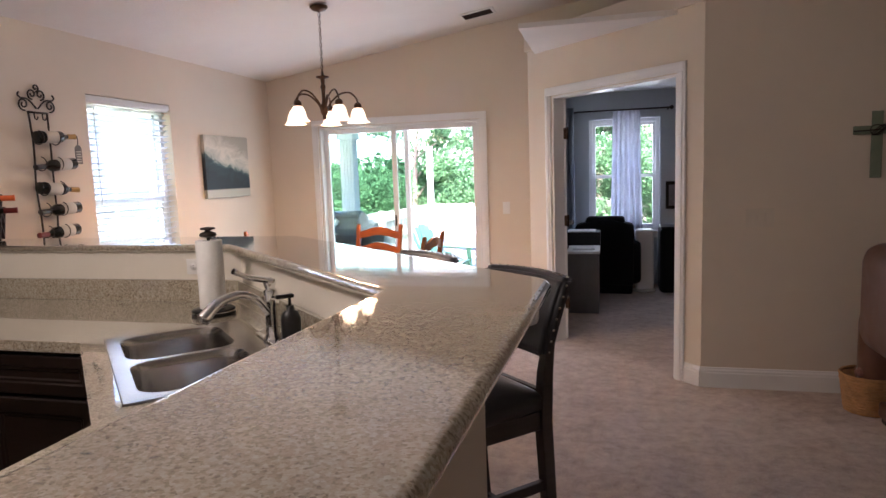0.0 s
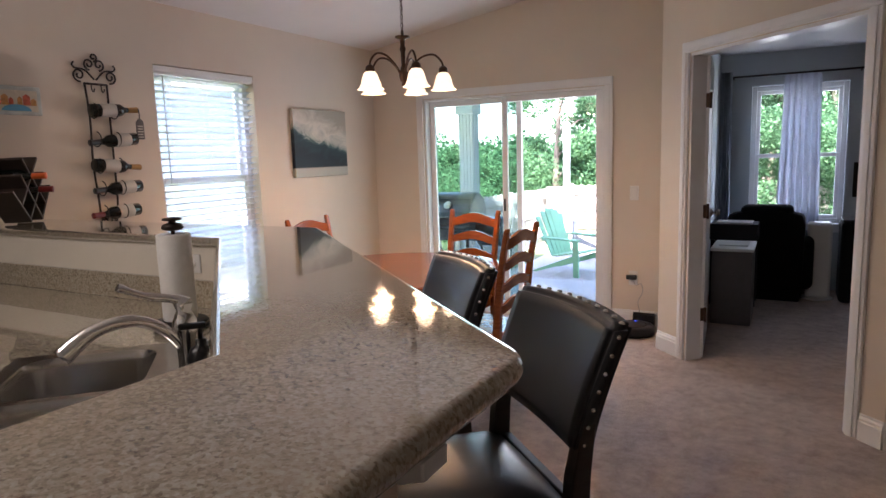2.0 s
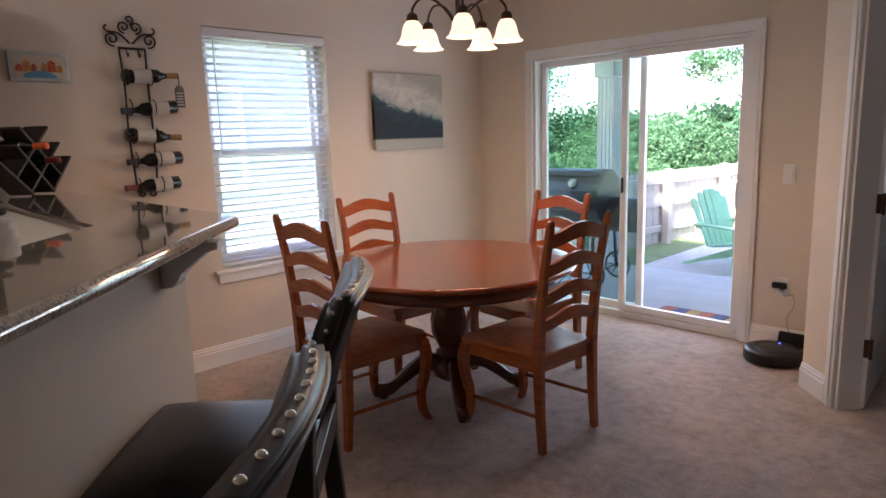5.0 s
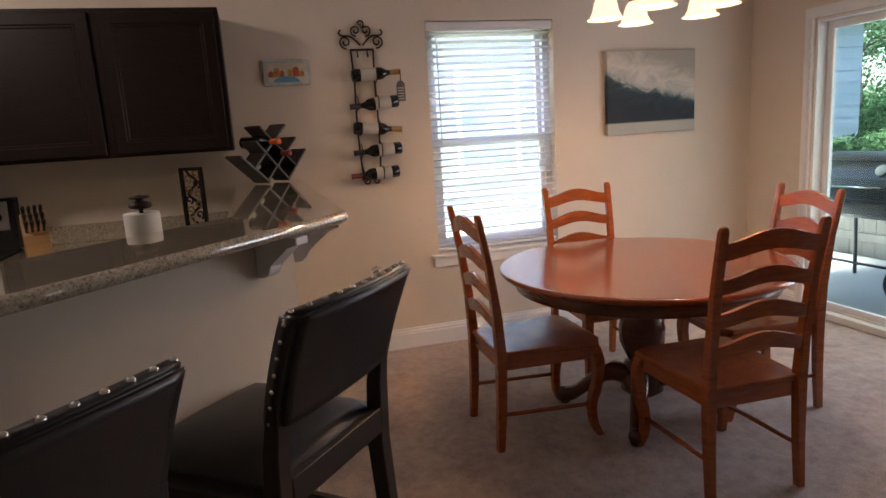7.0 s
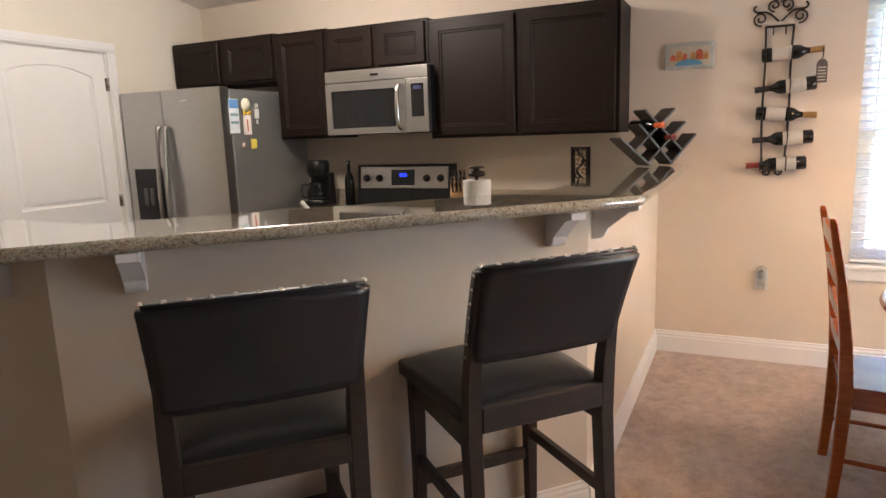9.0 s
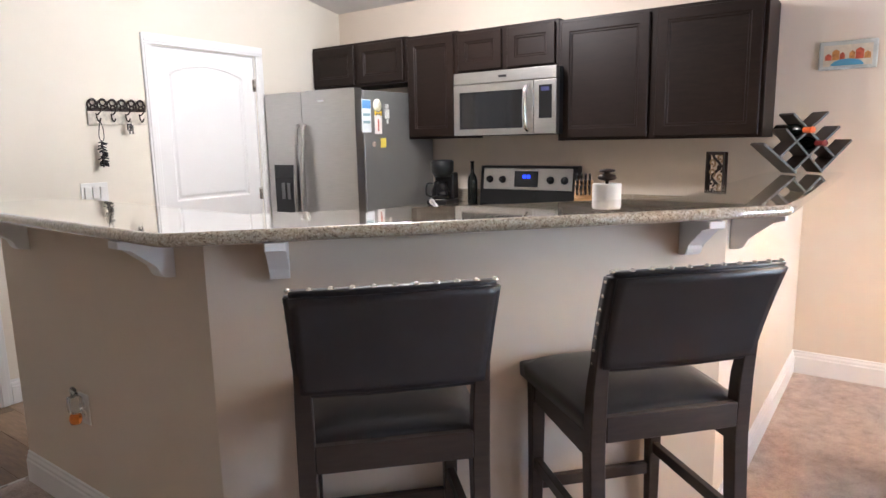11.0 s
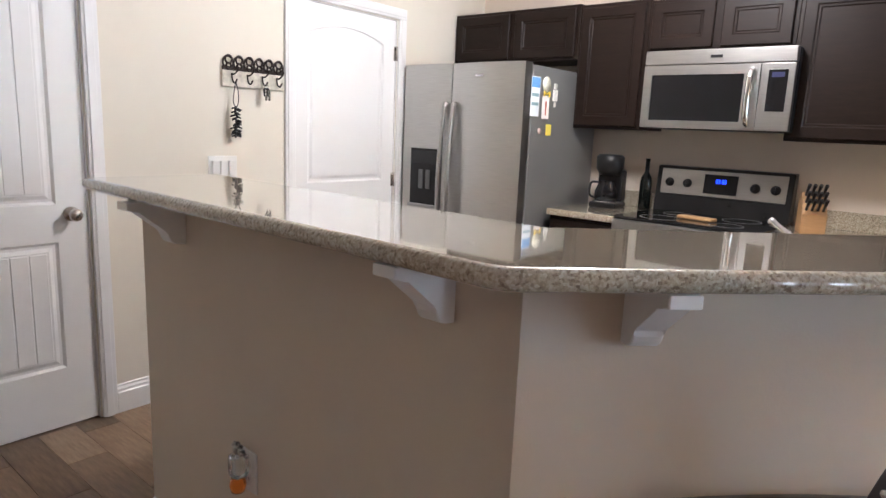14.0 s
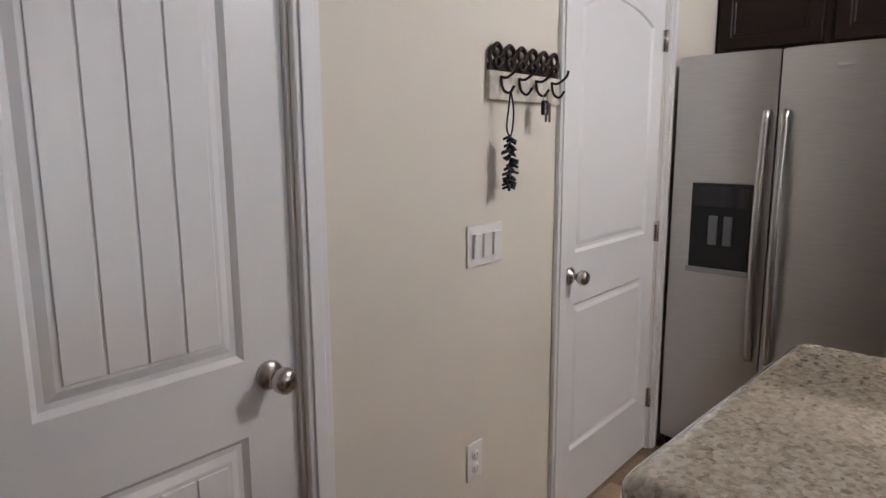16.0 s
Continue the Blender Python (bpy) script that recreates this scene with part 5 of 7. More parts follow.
    sharp = [e for e in bm.edges if len(e.link_faces) == 2 and e.calc_face_angle() > 0.9]
    bmesh.ops.bevel(bm, geom=sharp, offset=0.012, segments=4, affect="EDGES")
    back = part("backrest", bm, leather, t, "black leather padded backrest", smooth=True)
    studs = [(2 * k / 10 - 1, 1.0) for k in range(11)]
    side = [(s, v) for s in (-1, 1) for v in [0.07 + 0.84 * k / 6 for k in range(7)]]
    head = None
    for u, v in studs + side:
        on_top = v == 1.0
        p = back_point(u * (0.955 if on_top else 1), v, 0.004)
        if head is None:
            bm = B()
            lathe(bm, [(0.0052, 0), (0.0046, 0.002), (0.0026, 0.0035), (0, 0.004)], 10)
            head = part("nailhead", bm, nail, back, smooth=True)
            ob = head
        else:
            ob = head.copy()
            scene.collection.objects.link(ob)
        ob.matrix_basis = Matrix.Translation(p) @ (pose(0, 0, 0.0005, 14, 0, 0) @ Matrix.Scale(1.35, 4) if on_top else pose(0, 0, 0, 0, 90 if u > 0 else -90, 0))
    return t


stool = bar_stool()


def stool_pose(l, r):
    """Stands a stool so that the top of its back runs from l to r."""
    l, r = Vector(l), Vector(r)
    mid, d = (l + r) / 2, (r - l)
    a = math.degrees(math.atan2(d.y, d.x))
    m = pose(0, 0, 0, 0, 0, a)
    off = m @ Vector((0, -0.305, 0))
    return Matrix.Translation((mid.x - off.x, mid.y - off.y, 0)) @ m


stool.matrix_basis = stool_pose((-0.145, 2.135), (-0.466, 2.445))
copy_thing(stool, stool_pose((-0.636, 2.612), (-0.983, 2.920)))


# ---------------------------------------------------------------- outside: patio, fence, garden
G = -0.10
concrete = surface("patio_concrete", (0.44, 0.43, 0.415), 0.85, scale=3, vary=0.12, bump=0.4, bump_scale=90, depth=0.002)
grass_ground = surface("lawn", (0.12, 0.165, 0.07), 0.95, scale=6, vary=0.4, bump=0.8, bump_scale=60, depth=0.02)
gravel = surface("gravel_bed", (0.44, 0.42, 0.40), 0.95, scale=40, vary=0.45, bump=1.0, bump_scale=60, depth=0.02)
fence_wood = surface("weathered_fence_boards", (0.38, 0.345, 0.31), 0.85, scale=9, vary=0.2, bump=0.4, bump_scale=60, depth=0.002, stretch=(1, 1, 0.15))
white_siding = surface("white_siding", (0.62, 0.63, 0.65), 0.6, scale=2, vary=0.04, bump=0.1)
grill_black = surface("grill_enamel", (0.06, 0.066, 0.072), 0.38, 0.3, scale=8, vary=0.25, bump=0.15, bump_scale=80)
green_plastic = surface("green_plastic", (0.22, 0.46, 0.26), 0.45, scale=6, vary=0.1, bump=0.1)
grey_plastic = surface("grey_plastic", (0.33, 0.35, 0.38), 0.5, scale=6, vary=0.1, bump=0.1)
bark = surface("bark", (0.13, 0.10, 0.08), 0.9, scale=14, vary=0.35, bump=0.9, bump_scale=40, depth=0.02, stretch=(1, 1, 0.3))
leaf_a = leaf_material("leaves", (0.030, 0.078, 0.036), (0.075, 0.155, 0.070))
leaf_b = leaf_material("bright_leaves", (0.036, 0.092, 0.042), (0.092, 0.185, 0.082))

bm = B()
bmesh.ops.create_grid(bm, x_segments=2, y_segments=2, size=600)
structure("ground", bm, grass_ground, "green lawn", "ground").location = (0, 0, G - 0.04)
bm = B()
box(bm, -6.2, N + 0.16, G - 0.03, 1.6, 8.3, G, 0.01)
structure("patio", bm, concrete, "pale concrete patio slab", "patio")
bm = B()
box(bm, -3.1, 8.305, G - 0.03, 2.5, 12.3, G - 0.008)
structure("gravel_bed", bm, gravel, "pale gravel bed beyond the patio", "gravel")
bm = B()
box(bm, -6.4, N + 0.16, 2.34, 1.7, 8.45, 2.44)
box(bm, -6.4, 8.20, 2.16, 1.7, 8.42, 2.339)
structure("porch_roof", bm, paint_white, "white porch ceiling with beam", "porch roof")


def porch_column(x, y):
    t = thing("porch_column", "white fluted square porch column", "column")
    bm = B()
    pts = []
    h = 0.09
    for sx, sy, dx, dy in ((-1, -1, 1, 0), (1, -1, 0, 1), (1, 1, -1, 0), (-1, 1, 0, -1)):
        for k in range(4):
            u0 = -h + 2 * h * (k + 0.2) / 4
            u1 = -h + 2 * h * (k + 0.8) / 4
            nx, ny = dy, -dx
            for u, d in ((-h + 2 * h * k / 4, 0), (u0, 0), (u0 + 0.004, -0.010), (u1 - 0.004, -0.010), (u1, 0)):
                pts.append((dx * u + nx * (h + d), dy * u + ny * (h + d)))
    prism(bm, pts, 0.12, 2.02)
    part("shaft", bm, white_siding, t)
    for z0, z1, nm in ((0, 0.1195, "base"), (2.0205, 2.255, "capital")):
        bm = B()
        box(bm, -0.12, -0.12, z0, 0.12, 0.12, z1, 0.01)
        part(nm, bm, white_siding, t)
    t.matrix_basis = pose(x, y, G)


porch_column(-3.36, 8.08)


def fence_run(x0, y0, x1, y1):
    t = thing("garden_fence", "pale weathered wooden garden fence with rails and posts", "fence")
    p, q = Vector((x0, y0)), Vector((x1, y1))
    d = q - p
    a = math.degrees(math.atan2(d.y, d.x))
    n = int(d.length / 0.145)
    first = None
    for k in range(n):
        if first is None:
            bm = B()
            prism(bm, [(0, 0), (0.138, 0), (0.138, 0.93), (0.11, 0.955), (0.028, 0.955), (0, 0.93)], 0, 0.016, m=pose(0, 0.016, 0, 90, 0, 0))
            first = part("board", bm, fence_wood, t)
            ob = first
        else:
            ob = first.copy()
            scene.collection.objects.link(ob)
        ob.matrix_basis = pose(k * 0.145, 0.002 * random.random(), 0.01 * random.random())
    for z in (0.16, 0.50, 0.80):
        bm = B()
        box(bm, 0, -0.036, z, n * 0.145, -0.001, z + 0.085, 0.004, 1)
        part("rail", bm, fence_wood, t)
    for k in range(int(d.length / 1.45) + 1):
        bm = B()
        box(bm, k * 1.45, -0.13, 0, k * 1.45 + 0.09, -0.037, 0.99, 0.006, 1)
        part("post", bm, fence_wood, t)
    t.matrix_basis = pose(x0, y0, G - 0.04, 0, 0, a)


fence_run(-3.85, 8.5, -3.45, 12.4)
fence_run(-3.45, 12.5, 4.0, 12.9)
fence_run(-9.5, 8.42, -3.95, 8.46)


def grill():
    t = thing("barrel_grill", "black barrel smoker grill with wheels on the patio", "grill")
    bm = B()
    n = 20
    prof = [(0.27 * math.cos(2 * math.pi * k / n), 0.27 * math.sin(2 * math.pi * k / n)) for k in range(n)]
    prism(bm, prof, -0.42, 0.42, 0.015, m=pose(0, 0, 0.84, 90, 0, 90))
    part("barrel", bm, grill_black, t)
    bm = B()
    pr = [(0.278 * math.cos(radians(a)), 0.278 * math.sin(radians(a))) for a in range(-10, 131, 10)]
    pr += [(0.271 * math.cos(radians(a)), 0.271 * math.sin(radians(a))) for a in range(130, -11, -10)]
    prism(bm, pr, -0.40, 0.40, m=pose(0, 0, 0.84, 90, 0, 90))
    lid = part("lid", bm, grill_black, t)
    bm = B()
    tube(bm, [(-0.2, -0.30, 0.86), (0.2, -0.30, 0.86)], 0.012, 8)
    for x in (-0.18, 0.18):
        tube(bm, [(x, -0.27, 0.86), (x, -0.30, 0.86)], 0.008, 6)
    part("handle", bm, chrome, lid)
    bm = B()
    lathe(bm, [(0, 0.0), (0.045, 0.0), (0.045, 0.012), (0, 0.014)], 20, m=pose(0.15, -0.235, 0.99, 55, 0, 0))
    part("thermometer", bm, plastic_white, lid, "round white thermometer")
    bm = B()
    box(bm, -0.42, -0.46, 0.74, 0.42, -0.24, 0.765, 0.004)
    part("front_shelf", bm, grill_black, t)
    bm = B()
    lathe(bm, [(0.15, -0.14), (0.165, -0.13), (0.165, 0.13), (0.15, 0.14), (0, 0.14)], 20, m=pose(0.555, 0.04, 0.68, 0, 90, 0))
    lathe(bm, [(0, -0.14), (0.15, -0.14)], 20, m=pose(0.555, 0.04, 0.68, 0, 90, 0))
    part("firebox", bm, grill_black, t)
    for x in (-0.36, 0.36):
        for y in (-0.2, 0.2):
            bm = B()
            tube(bm, [(x, y, 0.64), (x * 1.05, y * 1.25, 0.03 if x < 0 else 0.12)], 0.016, 8)
            part("leg", bm, grill_black, t)
    for y in (-0.27, 0.27):
        bm = B()
        ring = [(0.38 + 0.13 * math.cos(u), y, 0.14 + 0.13 * math.sin(u)) for u in [2 * math.pi * k / 24 for k in range(25)]]
        tube(bm, ring, 0.012, 6)
        for k in range(6):
            u = math.pi * k / 3
            tube(bm, [(0.38, y, 0.14), (0.38 + 0.125 * math.cos(u), y, 0.14 + 0.125 * math.sin(u))], 0.005, 5)
        part("wheel", bm, grill_black, t)
    bm = B()
    tube(bm, [(0.36, -0.26, 0.14), (0.36, 0.26, 0.14)], 0.012, 8)
    tube(bm, [(-0.38, -0.24, 0.25), (0.38, -0.24, 0.25)], 0.012, 8)
    part("axle", bm, grill_black, t)
    t.matrix_basis = pose(-3.34, 7.35, G, 0, 0, 4)


grill()


def adirondack(name_label, material, m):
    t = thing("adirondack_chair", name_label, "garden chair", "garden chairs")
    for k in range(6):
        x = -0.24 + 0.096 * k
        top = 0.98 - 0.018 * (k - 2.5) ** 2
        bm = B()
        bar4(bm, [(x * 0.85, -0.22, 0.27), (x * 1.05, -0.48, top - 0.03), (x * 1.05, -0.49, top)], [(0.075, 0.02), (0.092, 0.02), (0.06, 0.02)])
        part("back_slat", bm, material, t)
    for k in range(5):
        bm = B()
        y = -0.2 + 0.11 * k
        box(bm, -0.26, y, 0.27 + 0.02 * k, 0.26, y + 0.095, 0.29 + 0.02 * k, 0.004, 1)
        part("seat_slat", bm, material, t)
    for s in (-1, 1):
        bm = B()
        box(bm, s * 0.34 - 0.06, -0.32, 0.545, s * 0.34 + 0.06, 0.36, 0.567, 0.006)
        part("armrest", bm, material, t)
        bm = B()
        bar4(bm, [(s * 0.31, 0.30, 0), (s * 0.31, 0.29, 0.5445)], [(0.03, 0.09), (0.03, 0.09)])
        part("front_leg", bm, material, t)
        bm = B()
        prism(bm, [(0.30, 0.34), (0.34, 0.26), (-0.50, 0.0), (-0.60, 0.0)], s * 0.285 - 0.012, s * 0.285 + 0.012, m=Matrix(((0, 0, 1, 0), (1, 0, 0, 0), (0, 1, 0, 0), (0, 0, 0, 1))))
        part("back_leg", bm, material, t)
    bm = B()
    box(bm, -0.31, -0.36, 0.50, 0.31, -0.335, 0.57, 0.004)
    part("back_rail", bm, material, t)
    t.matrix_basis = m


adirondack("green plastic adirondack chair on the gravel", green_plastic, pose(-2.27, 8.82, G - 0.008, 0, 0, -112) @ Matrix.Scale(0.84, 4))
adirondack("grey adirondack chair near the fence", grey_plastic, pose(-2.2, 10.1, G - 0.008, 0, 0, 165))

bm = B()
box(bm, -0.045, -0.045, 0, 0.045, 0.045, 2.05, 0.006)
ob = tagged(part("garden_post", bm, white_siding), "slim white wooden post in the garden", "post")
ob.location = (-3.1, 11.2, G - 0.04)

# door mat, checked in warm colours
bm = B()
box(bm, -0.38, -0.22, 0, 0.38, 0.22, 0.012, 0.004)
mat_ob = tagged(part("door_mat", bm, surface("mat_weave", (0.20, 0.13, 0.10), 0.95, scale=18, vary=0.5, bump=0.6, bump_scale=200)), "woven door mat with coloured squares on the patio", "door mat")
mat_ob.matrix_basis = pose(-1.72, 6.72, G)
for k in range(7):
    bm = B()
    box(bm, -0.36 + 0.105 * k, -0.2, 0.0125, -0.27 + 0.105 * k, 0.2, 0.0155)
    part("square", bm, surface("mat_patch", ((0.45, 0.12, 0.08), (0.10, 0.10, 0.2), (0.45, 0.28, 0.10))[k % 3], 0.95, bump=0.4), mat_ob)


def leaf_cloud(count, centres, size, rng):
    """Many small bent leaves scattered in clumps."""
    vs, fs = [], []
    cs = np.array([c[:3] for c in centres])
    rs = np.array([c[3] for c in centres])
    pick = rng.integers(0, len(cs), count)
    d = rng.normal(size=(count, 3))
    d /= np.linalg.norm(d, axis=1)[:, None]
    rad = rs[pick] * rng.uniform(0.35, 1.0, count) ** 0.6
    pos = cs[pick] + d * rad[:, None] * np.array([1, 1, 0.8])
    a = rng.normal(size=(count, 3))
    a /= np.linalg.norm(a, axis=1)[:, None]
    b = np.cross(a, rng.normal(size=(count, 3)))
    b /= np.linalg.norm(b, axis=1)[:, None]
    s = size * rng.uniform(0.6, 1.4, count)[:, None]
    quad = np.stack([pos - a * s, pos + b * s * 0.45, pos + a * s, pos - b * s * 0.45], 1).reshape(-1, 3)
    me = bpy.data.meshes.new("crown")
    me.from_pydata(quad.tolist(), [], np.arange(count * 4).reshape(-1, 4).tolist())
    return me


def tree(x, y, h, spread, material, leaves, seed, label, leaf=0.06):
    rng = np.random.default_rng(seed)
    t = thing("tree", label, "tree")
    bm = B()
    lean = rng.uniform(-0.3, 0.3, 2)
    trunk = [(float(lean[0] * u * u), float(lean[1] * u * u), float(h * 0.8 * u)) for u in np.linspace(0, 1, 7)]
    tube(bm, trunk, [float(0.13 * (1 - 0.75 * u) * h / 6 + 0.015) for u in np.linspace(0, 1, 7)], 8)
    centres = []
    for k in range(9):
        u = float(rng.uniform(0.25, 0.95))
        p = Vector(trunk[int(u * 6)])
        a = float(rng.uniform(0, 6.28))
        r = float(spread * rng.uniform(0.45, 0.95))
        e = p + Vector((math.cos(a) * r, math.sin(a) * r, float(rng.uniform(0.1, 0.6)) * spread))
        mid = (p + e) / 2 + Vector((0, 0, 0.15 * spread))
        tube(bm, curve_pts([p, mid, e], 3), [0.04 * h / 6, 0.035 * h / 6, 0.03 * h / 6, 0.025 * h / 6, 0.02 * h / 6, 0.016 * h / 6, 0.01], 6)
        for j in range(3):
            w = mid.lerp(e, float(rng.uniform(0.2, 1.1)))
            centres.append((w.x + rng.uniform(-0.3, 0.3), w.y + rng.uniform(-0.3, 0.3), w.z + rng.uniform(-0.2, 0.4), spread * rng.uniform(0.2, 0.42)))
    part("trunk", bm, bark, t)
    me = leaf_cloud(leaves, centres, leaf, rng)
    me.materials.append(material)
    new("crown", me).parent = t
    t.matrix_basis = pose(x, y, G - 0.05)


rng = np.random.default_rng(4)
k = 0
for x, y, h, s in ((-10.5, 14.5, 6.5, 2.4), (-8.0, 15.5, 1.5, 1.0), (-6.2, 14.2, 1.2, 0.9), (-4.5, 14.8, 3.6, 1.15), (-2.4, 15.0, 4.6, 2.0), (-0.6, 16.5, 6.0, 2.4),
                   (1.4, 15.2, 5.2, 2.2), (3.6, 16.6, 6.4, 2.5), (6.2, 16.0, 6.0, 2.5), (-13.0, 12.0, 7.0, 2.6), (-12.5, 17.5, 7.5, 2.8), (-0.2, 13.6, 3.4, 1.3), (0.9, 13.4, 3.2, 1.2)):
    tree(x, y, h, s, (leaf_a, leaf_b)[k % 2], 16000, 20 + k, "leafy green tree beyond the fence", 0.04)
    k += 1
centres = [(rng.uniform(-13, 9), rng.uniform(13.3, 15.5), rng.uniform(0.1, 1.1), rng.uniform(0.4, 0.75)) for _ in range(150)]
centres += [(rng.uniform(-7.5, -5.0), rng.uniform(9.3, 12.5), rng.uniform(0.1, 0.9), rng.uniform(0.4, 0.6)) for _ in range(30)]
centres += [(rng.uniform(-1.3, 1.8), rng.uniform(10.9, 12.2), rng.uniform(0.0, 1.7), rng.uniform(0.4, 0.6)) for _ in range(34)]
me = leaf_cloud(190000, centres, 0.034, rng)
me.materials.append(leaf_b)
tagged(new("shrubs", me), "dense green shrubs along the garden fence", "shrubs", kind="stuff")
centres = [(rng.uniform(-28, 22), rng.uniform(21, 27), rng.uniform(0.3, 1.6), rng.uniform(0.8, 1.3)) for _ in range(150)]
me = leaf_cloud(90000, centres, 0.095, rng)
me.materials.append(leaf_a)
tagged(new("far_woods", me), "distant green woods behind the garden", "woods", kind="stuff")


def neighbour_house():
    t = thing("neighbour_house", "neighbouring house with pale blue lap siding and grey roof", "house")
    x, y0, y1 = -7.6, -2.0, 12.0
    wall = None
    bm = B()
    box(bm, x - 5.0, y0, G - 0.04, x - 0.03, y1, 2.75)
    pale_siding = surface("pale_blue_siding", (0.36, 0.40, 0.44), 0.6, scale=2, vary=0.05, bump=0.1)
    wall = part("wall", bm, pale_siding, t)
    for k in range(15):
        bm = B()
        prism(bm, [(0, 0), (0.022, 0), (0.006, 0.18), (0, 0.18)], y0, y1, m=Matrix(((1, 0, 0, x - 0.0295), (0, 0, 1, 0), (0, 1, 0, G + 0.02 + 0.181 * k), (0, 0, 0, 1))))
        part("siding_board", bm, pale_siding, wall)
    bm = B()
    prism(bm, [(x + 0.5, 2.72), (x - 2.5, 4.1), (x - 5.6, 2.72), (x - 5.6, 2.84), (x - 2.5, 4.25), (x + 0.5, 2.84)], y0 - 0.4, y1 + 0.4, m=Matrix(((1, 0, 0, 0), (0, 0, 1, 0), (0, 1, 0, 0), (0, 0, 0, 1))))
    part("roof", bm, surface("grey_shingles", (0.30, 0.29, 0.28), 0.9, scale=12, vary=0.25, bump=0.6, bump_scale=40, depth=0.01), t)
    for yy in (5.2, 8.6):
        bm = B()
        for a, c, z0, z1 in ((yy, yy + 0.07, 0.75, 2.1), (yy + 0.83, yy + 0.9, 0.75, 2.1), (yy + 0.07, yy + 0.83, 0.75, 0.82), (yy + 0.07, yy + 0.83, 2.03, 2.1)):
            box(bm, x - 0.002, a, z0, x + 0.03, c, z1)
        wn = part("window", bm, vinyl, t)
        bm = B()
        box(bm, x - 0.004, yy + 0.07, 0.82, x + 0.012, yy + 0.83, 2.03)
        part("pane", bm, surface("reflecting_pane", (0.35, 0.42, 0.48), 0.15, scale=3, vary=0.2, bump=0), wn)


neighbour_house()


# ---------------------------------------------------------------- things on the walls
def plate(name, m, gangs, label, rocker=True, plastic=None):
    t = thing(name, label, "switch" if rocker else "outlet")
    w = 0.07 + 0.046 * (gangs - 1)
    bm = B()
    box(bm, -w / 2, -0.006, -0.058, w / 2, 0, 0.058, 0.003)
    part("cover_plate", bm, plastic or plastic_white, t)
    for k in range(gangs):
        x = (k - (gangs - 1) / 2) * 0.046
        if rocker:
            bm = B()
            prism(bm, [(-0.0005, -0.033), (-0.0075, -0.033), (-0.0115, 0.033), (-0.0005, 0.033)], x - 0.0165, x + 0.0165, 0.001, 1, m=Matrix(((0, 0, 1, 0), (1, 0, 0, -0.0062), (0, 1, 0, 0), (0, 0, 0, 1))))
            part("rocker", bm, plastic or plastic_white, t)
        else:
            for z in (-0.020, 0.020):
                bm = B()
                lathe(bm, [(0, 0), (0.0165, 0), (0.0165, 0.002), (0, 0.002)], 18, m=pose(x, -0.0062, z, 90, 0, 0))
                sock = part("socket", bm, plastic or plastic_white, t)
                for dx in (-0.006, 0.006):
                    bm = B()
                    box(bm, x + dx - 0.0012, -0.0088, z - 0.004, x + dx + 0.0012, -0.0083, z + 0.005)
                    part("slot", bm, plastic_black, sock)
    t.matrix_basis = m
    return t


plate("light_switch", SOUTH_FACE(-1.205) @ pose(0, -0.001, 1.112), 3, "white triple rocker switch on the kitchen wall")
plate("wall_outlet", SOUTH_FACE(-1.16) @ pose(0, -0.001, 0.478), 1, "white wall outlet below the switch", False)
plate("light_switch", pose(0.90, 4.351, 1.10), 3, "almond triple light switch on the living room wall", True, surface("almond_plastic", (0.66, 0.585, 0.49), 0.45, scale=6, vary=0.02, bump=0))
plate("light_switch", pose(-0.955, N - 0.001, 1.09), 1, "white light switch beside the sliding door")
plate("wall_outlet", WEST_FACE(3.262) @ pose(0, -0.001, 0.49), 1, "white wall outlet with a night light", False)
plate("wall_outlet", pose(-0.955, N - 0.001, 0.40), 1, "white wall outlet with a charger", False)
plate("wall_outlet", Matrix.Translation((FACE[0][0] + 0.001, 0.79, 0.45)) @ pose(0, 0, 0, 0, 0, 90), 1, "white outlet on the half wall", False)
plate("wall_outlet", Matrix.Translation((-1.80, BACK[3][1] - 0.001, 1.068)) @ pose(0, 0, 0, 0, 90, 0), 1, "white sideways outlet above the backsplash", False)

amber = glass("amber_oil", 0.02, (0.95, 0.32, 0.06))
clear_glass = glass("clear_glass", 0.02, (0.92, 0.95, 0.93))


def air_freshener(m, oil, label):
    t = thing("air_freshener", label, "air freshener")
    bm = B()
    box(bm, -0.022, -0.045, -0.02, 0.022, -0.0015, 0.045, 0.012, 3)
    part("housing", bm, clear_glass, t)
    bm = B()
    lathe(bm, [(0, -0.06), (0.018, -0.058), (0.022, -0.04), (0.018, -0.022), (0, -0.0205)], 16, (0, -0.026, 0))
    part("oil_bottle", bm, oil, t, "small oil bottle")
    for k in range(5):
        bm = B()
        a = radians(-60 + 30 * k)
        lathe(bm, [(0, 0), (0.008, 0.01), (0.006, 0.028), (0, 0.034)], 8, m=pose(0, -0.024, 0.046) @ Matrix.Rotation(a, 4, "Y"))
        part("petal", bm, clear_glass, t)
    t.matrix_basis = m


air_freshener(Matrix.Translation((FACE[0][0] + 0.012, 0.79, 0.465)) @ pose(0, 0, 0, 0, 0, 90), amber, "glass plug-in air freshener with amber oil")
air_freshener(WEST_FACE(3.262) @ pose(0, -0.010, 0.50), clear_glass, "clear plug-in night light on the wall outlet")


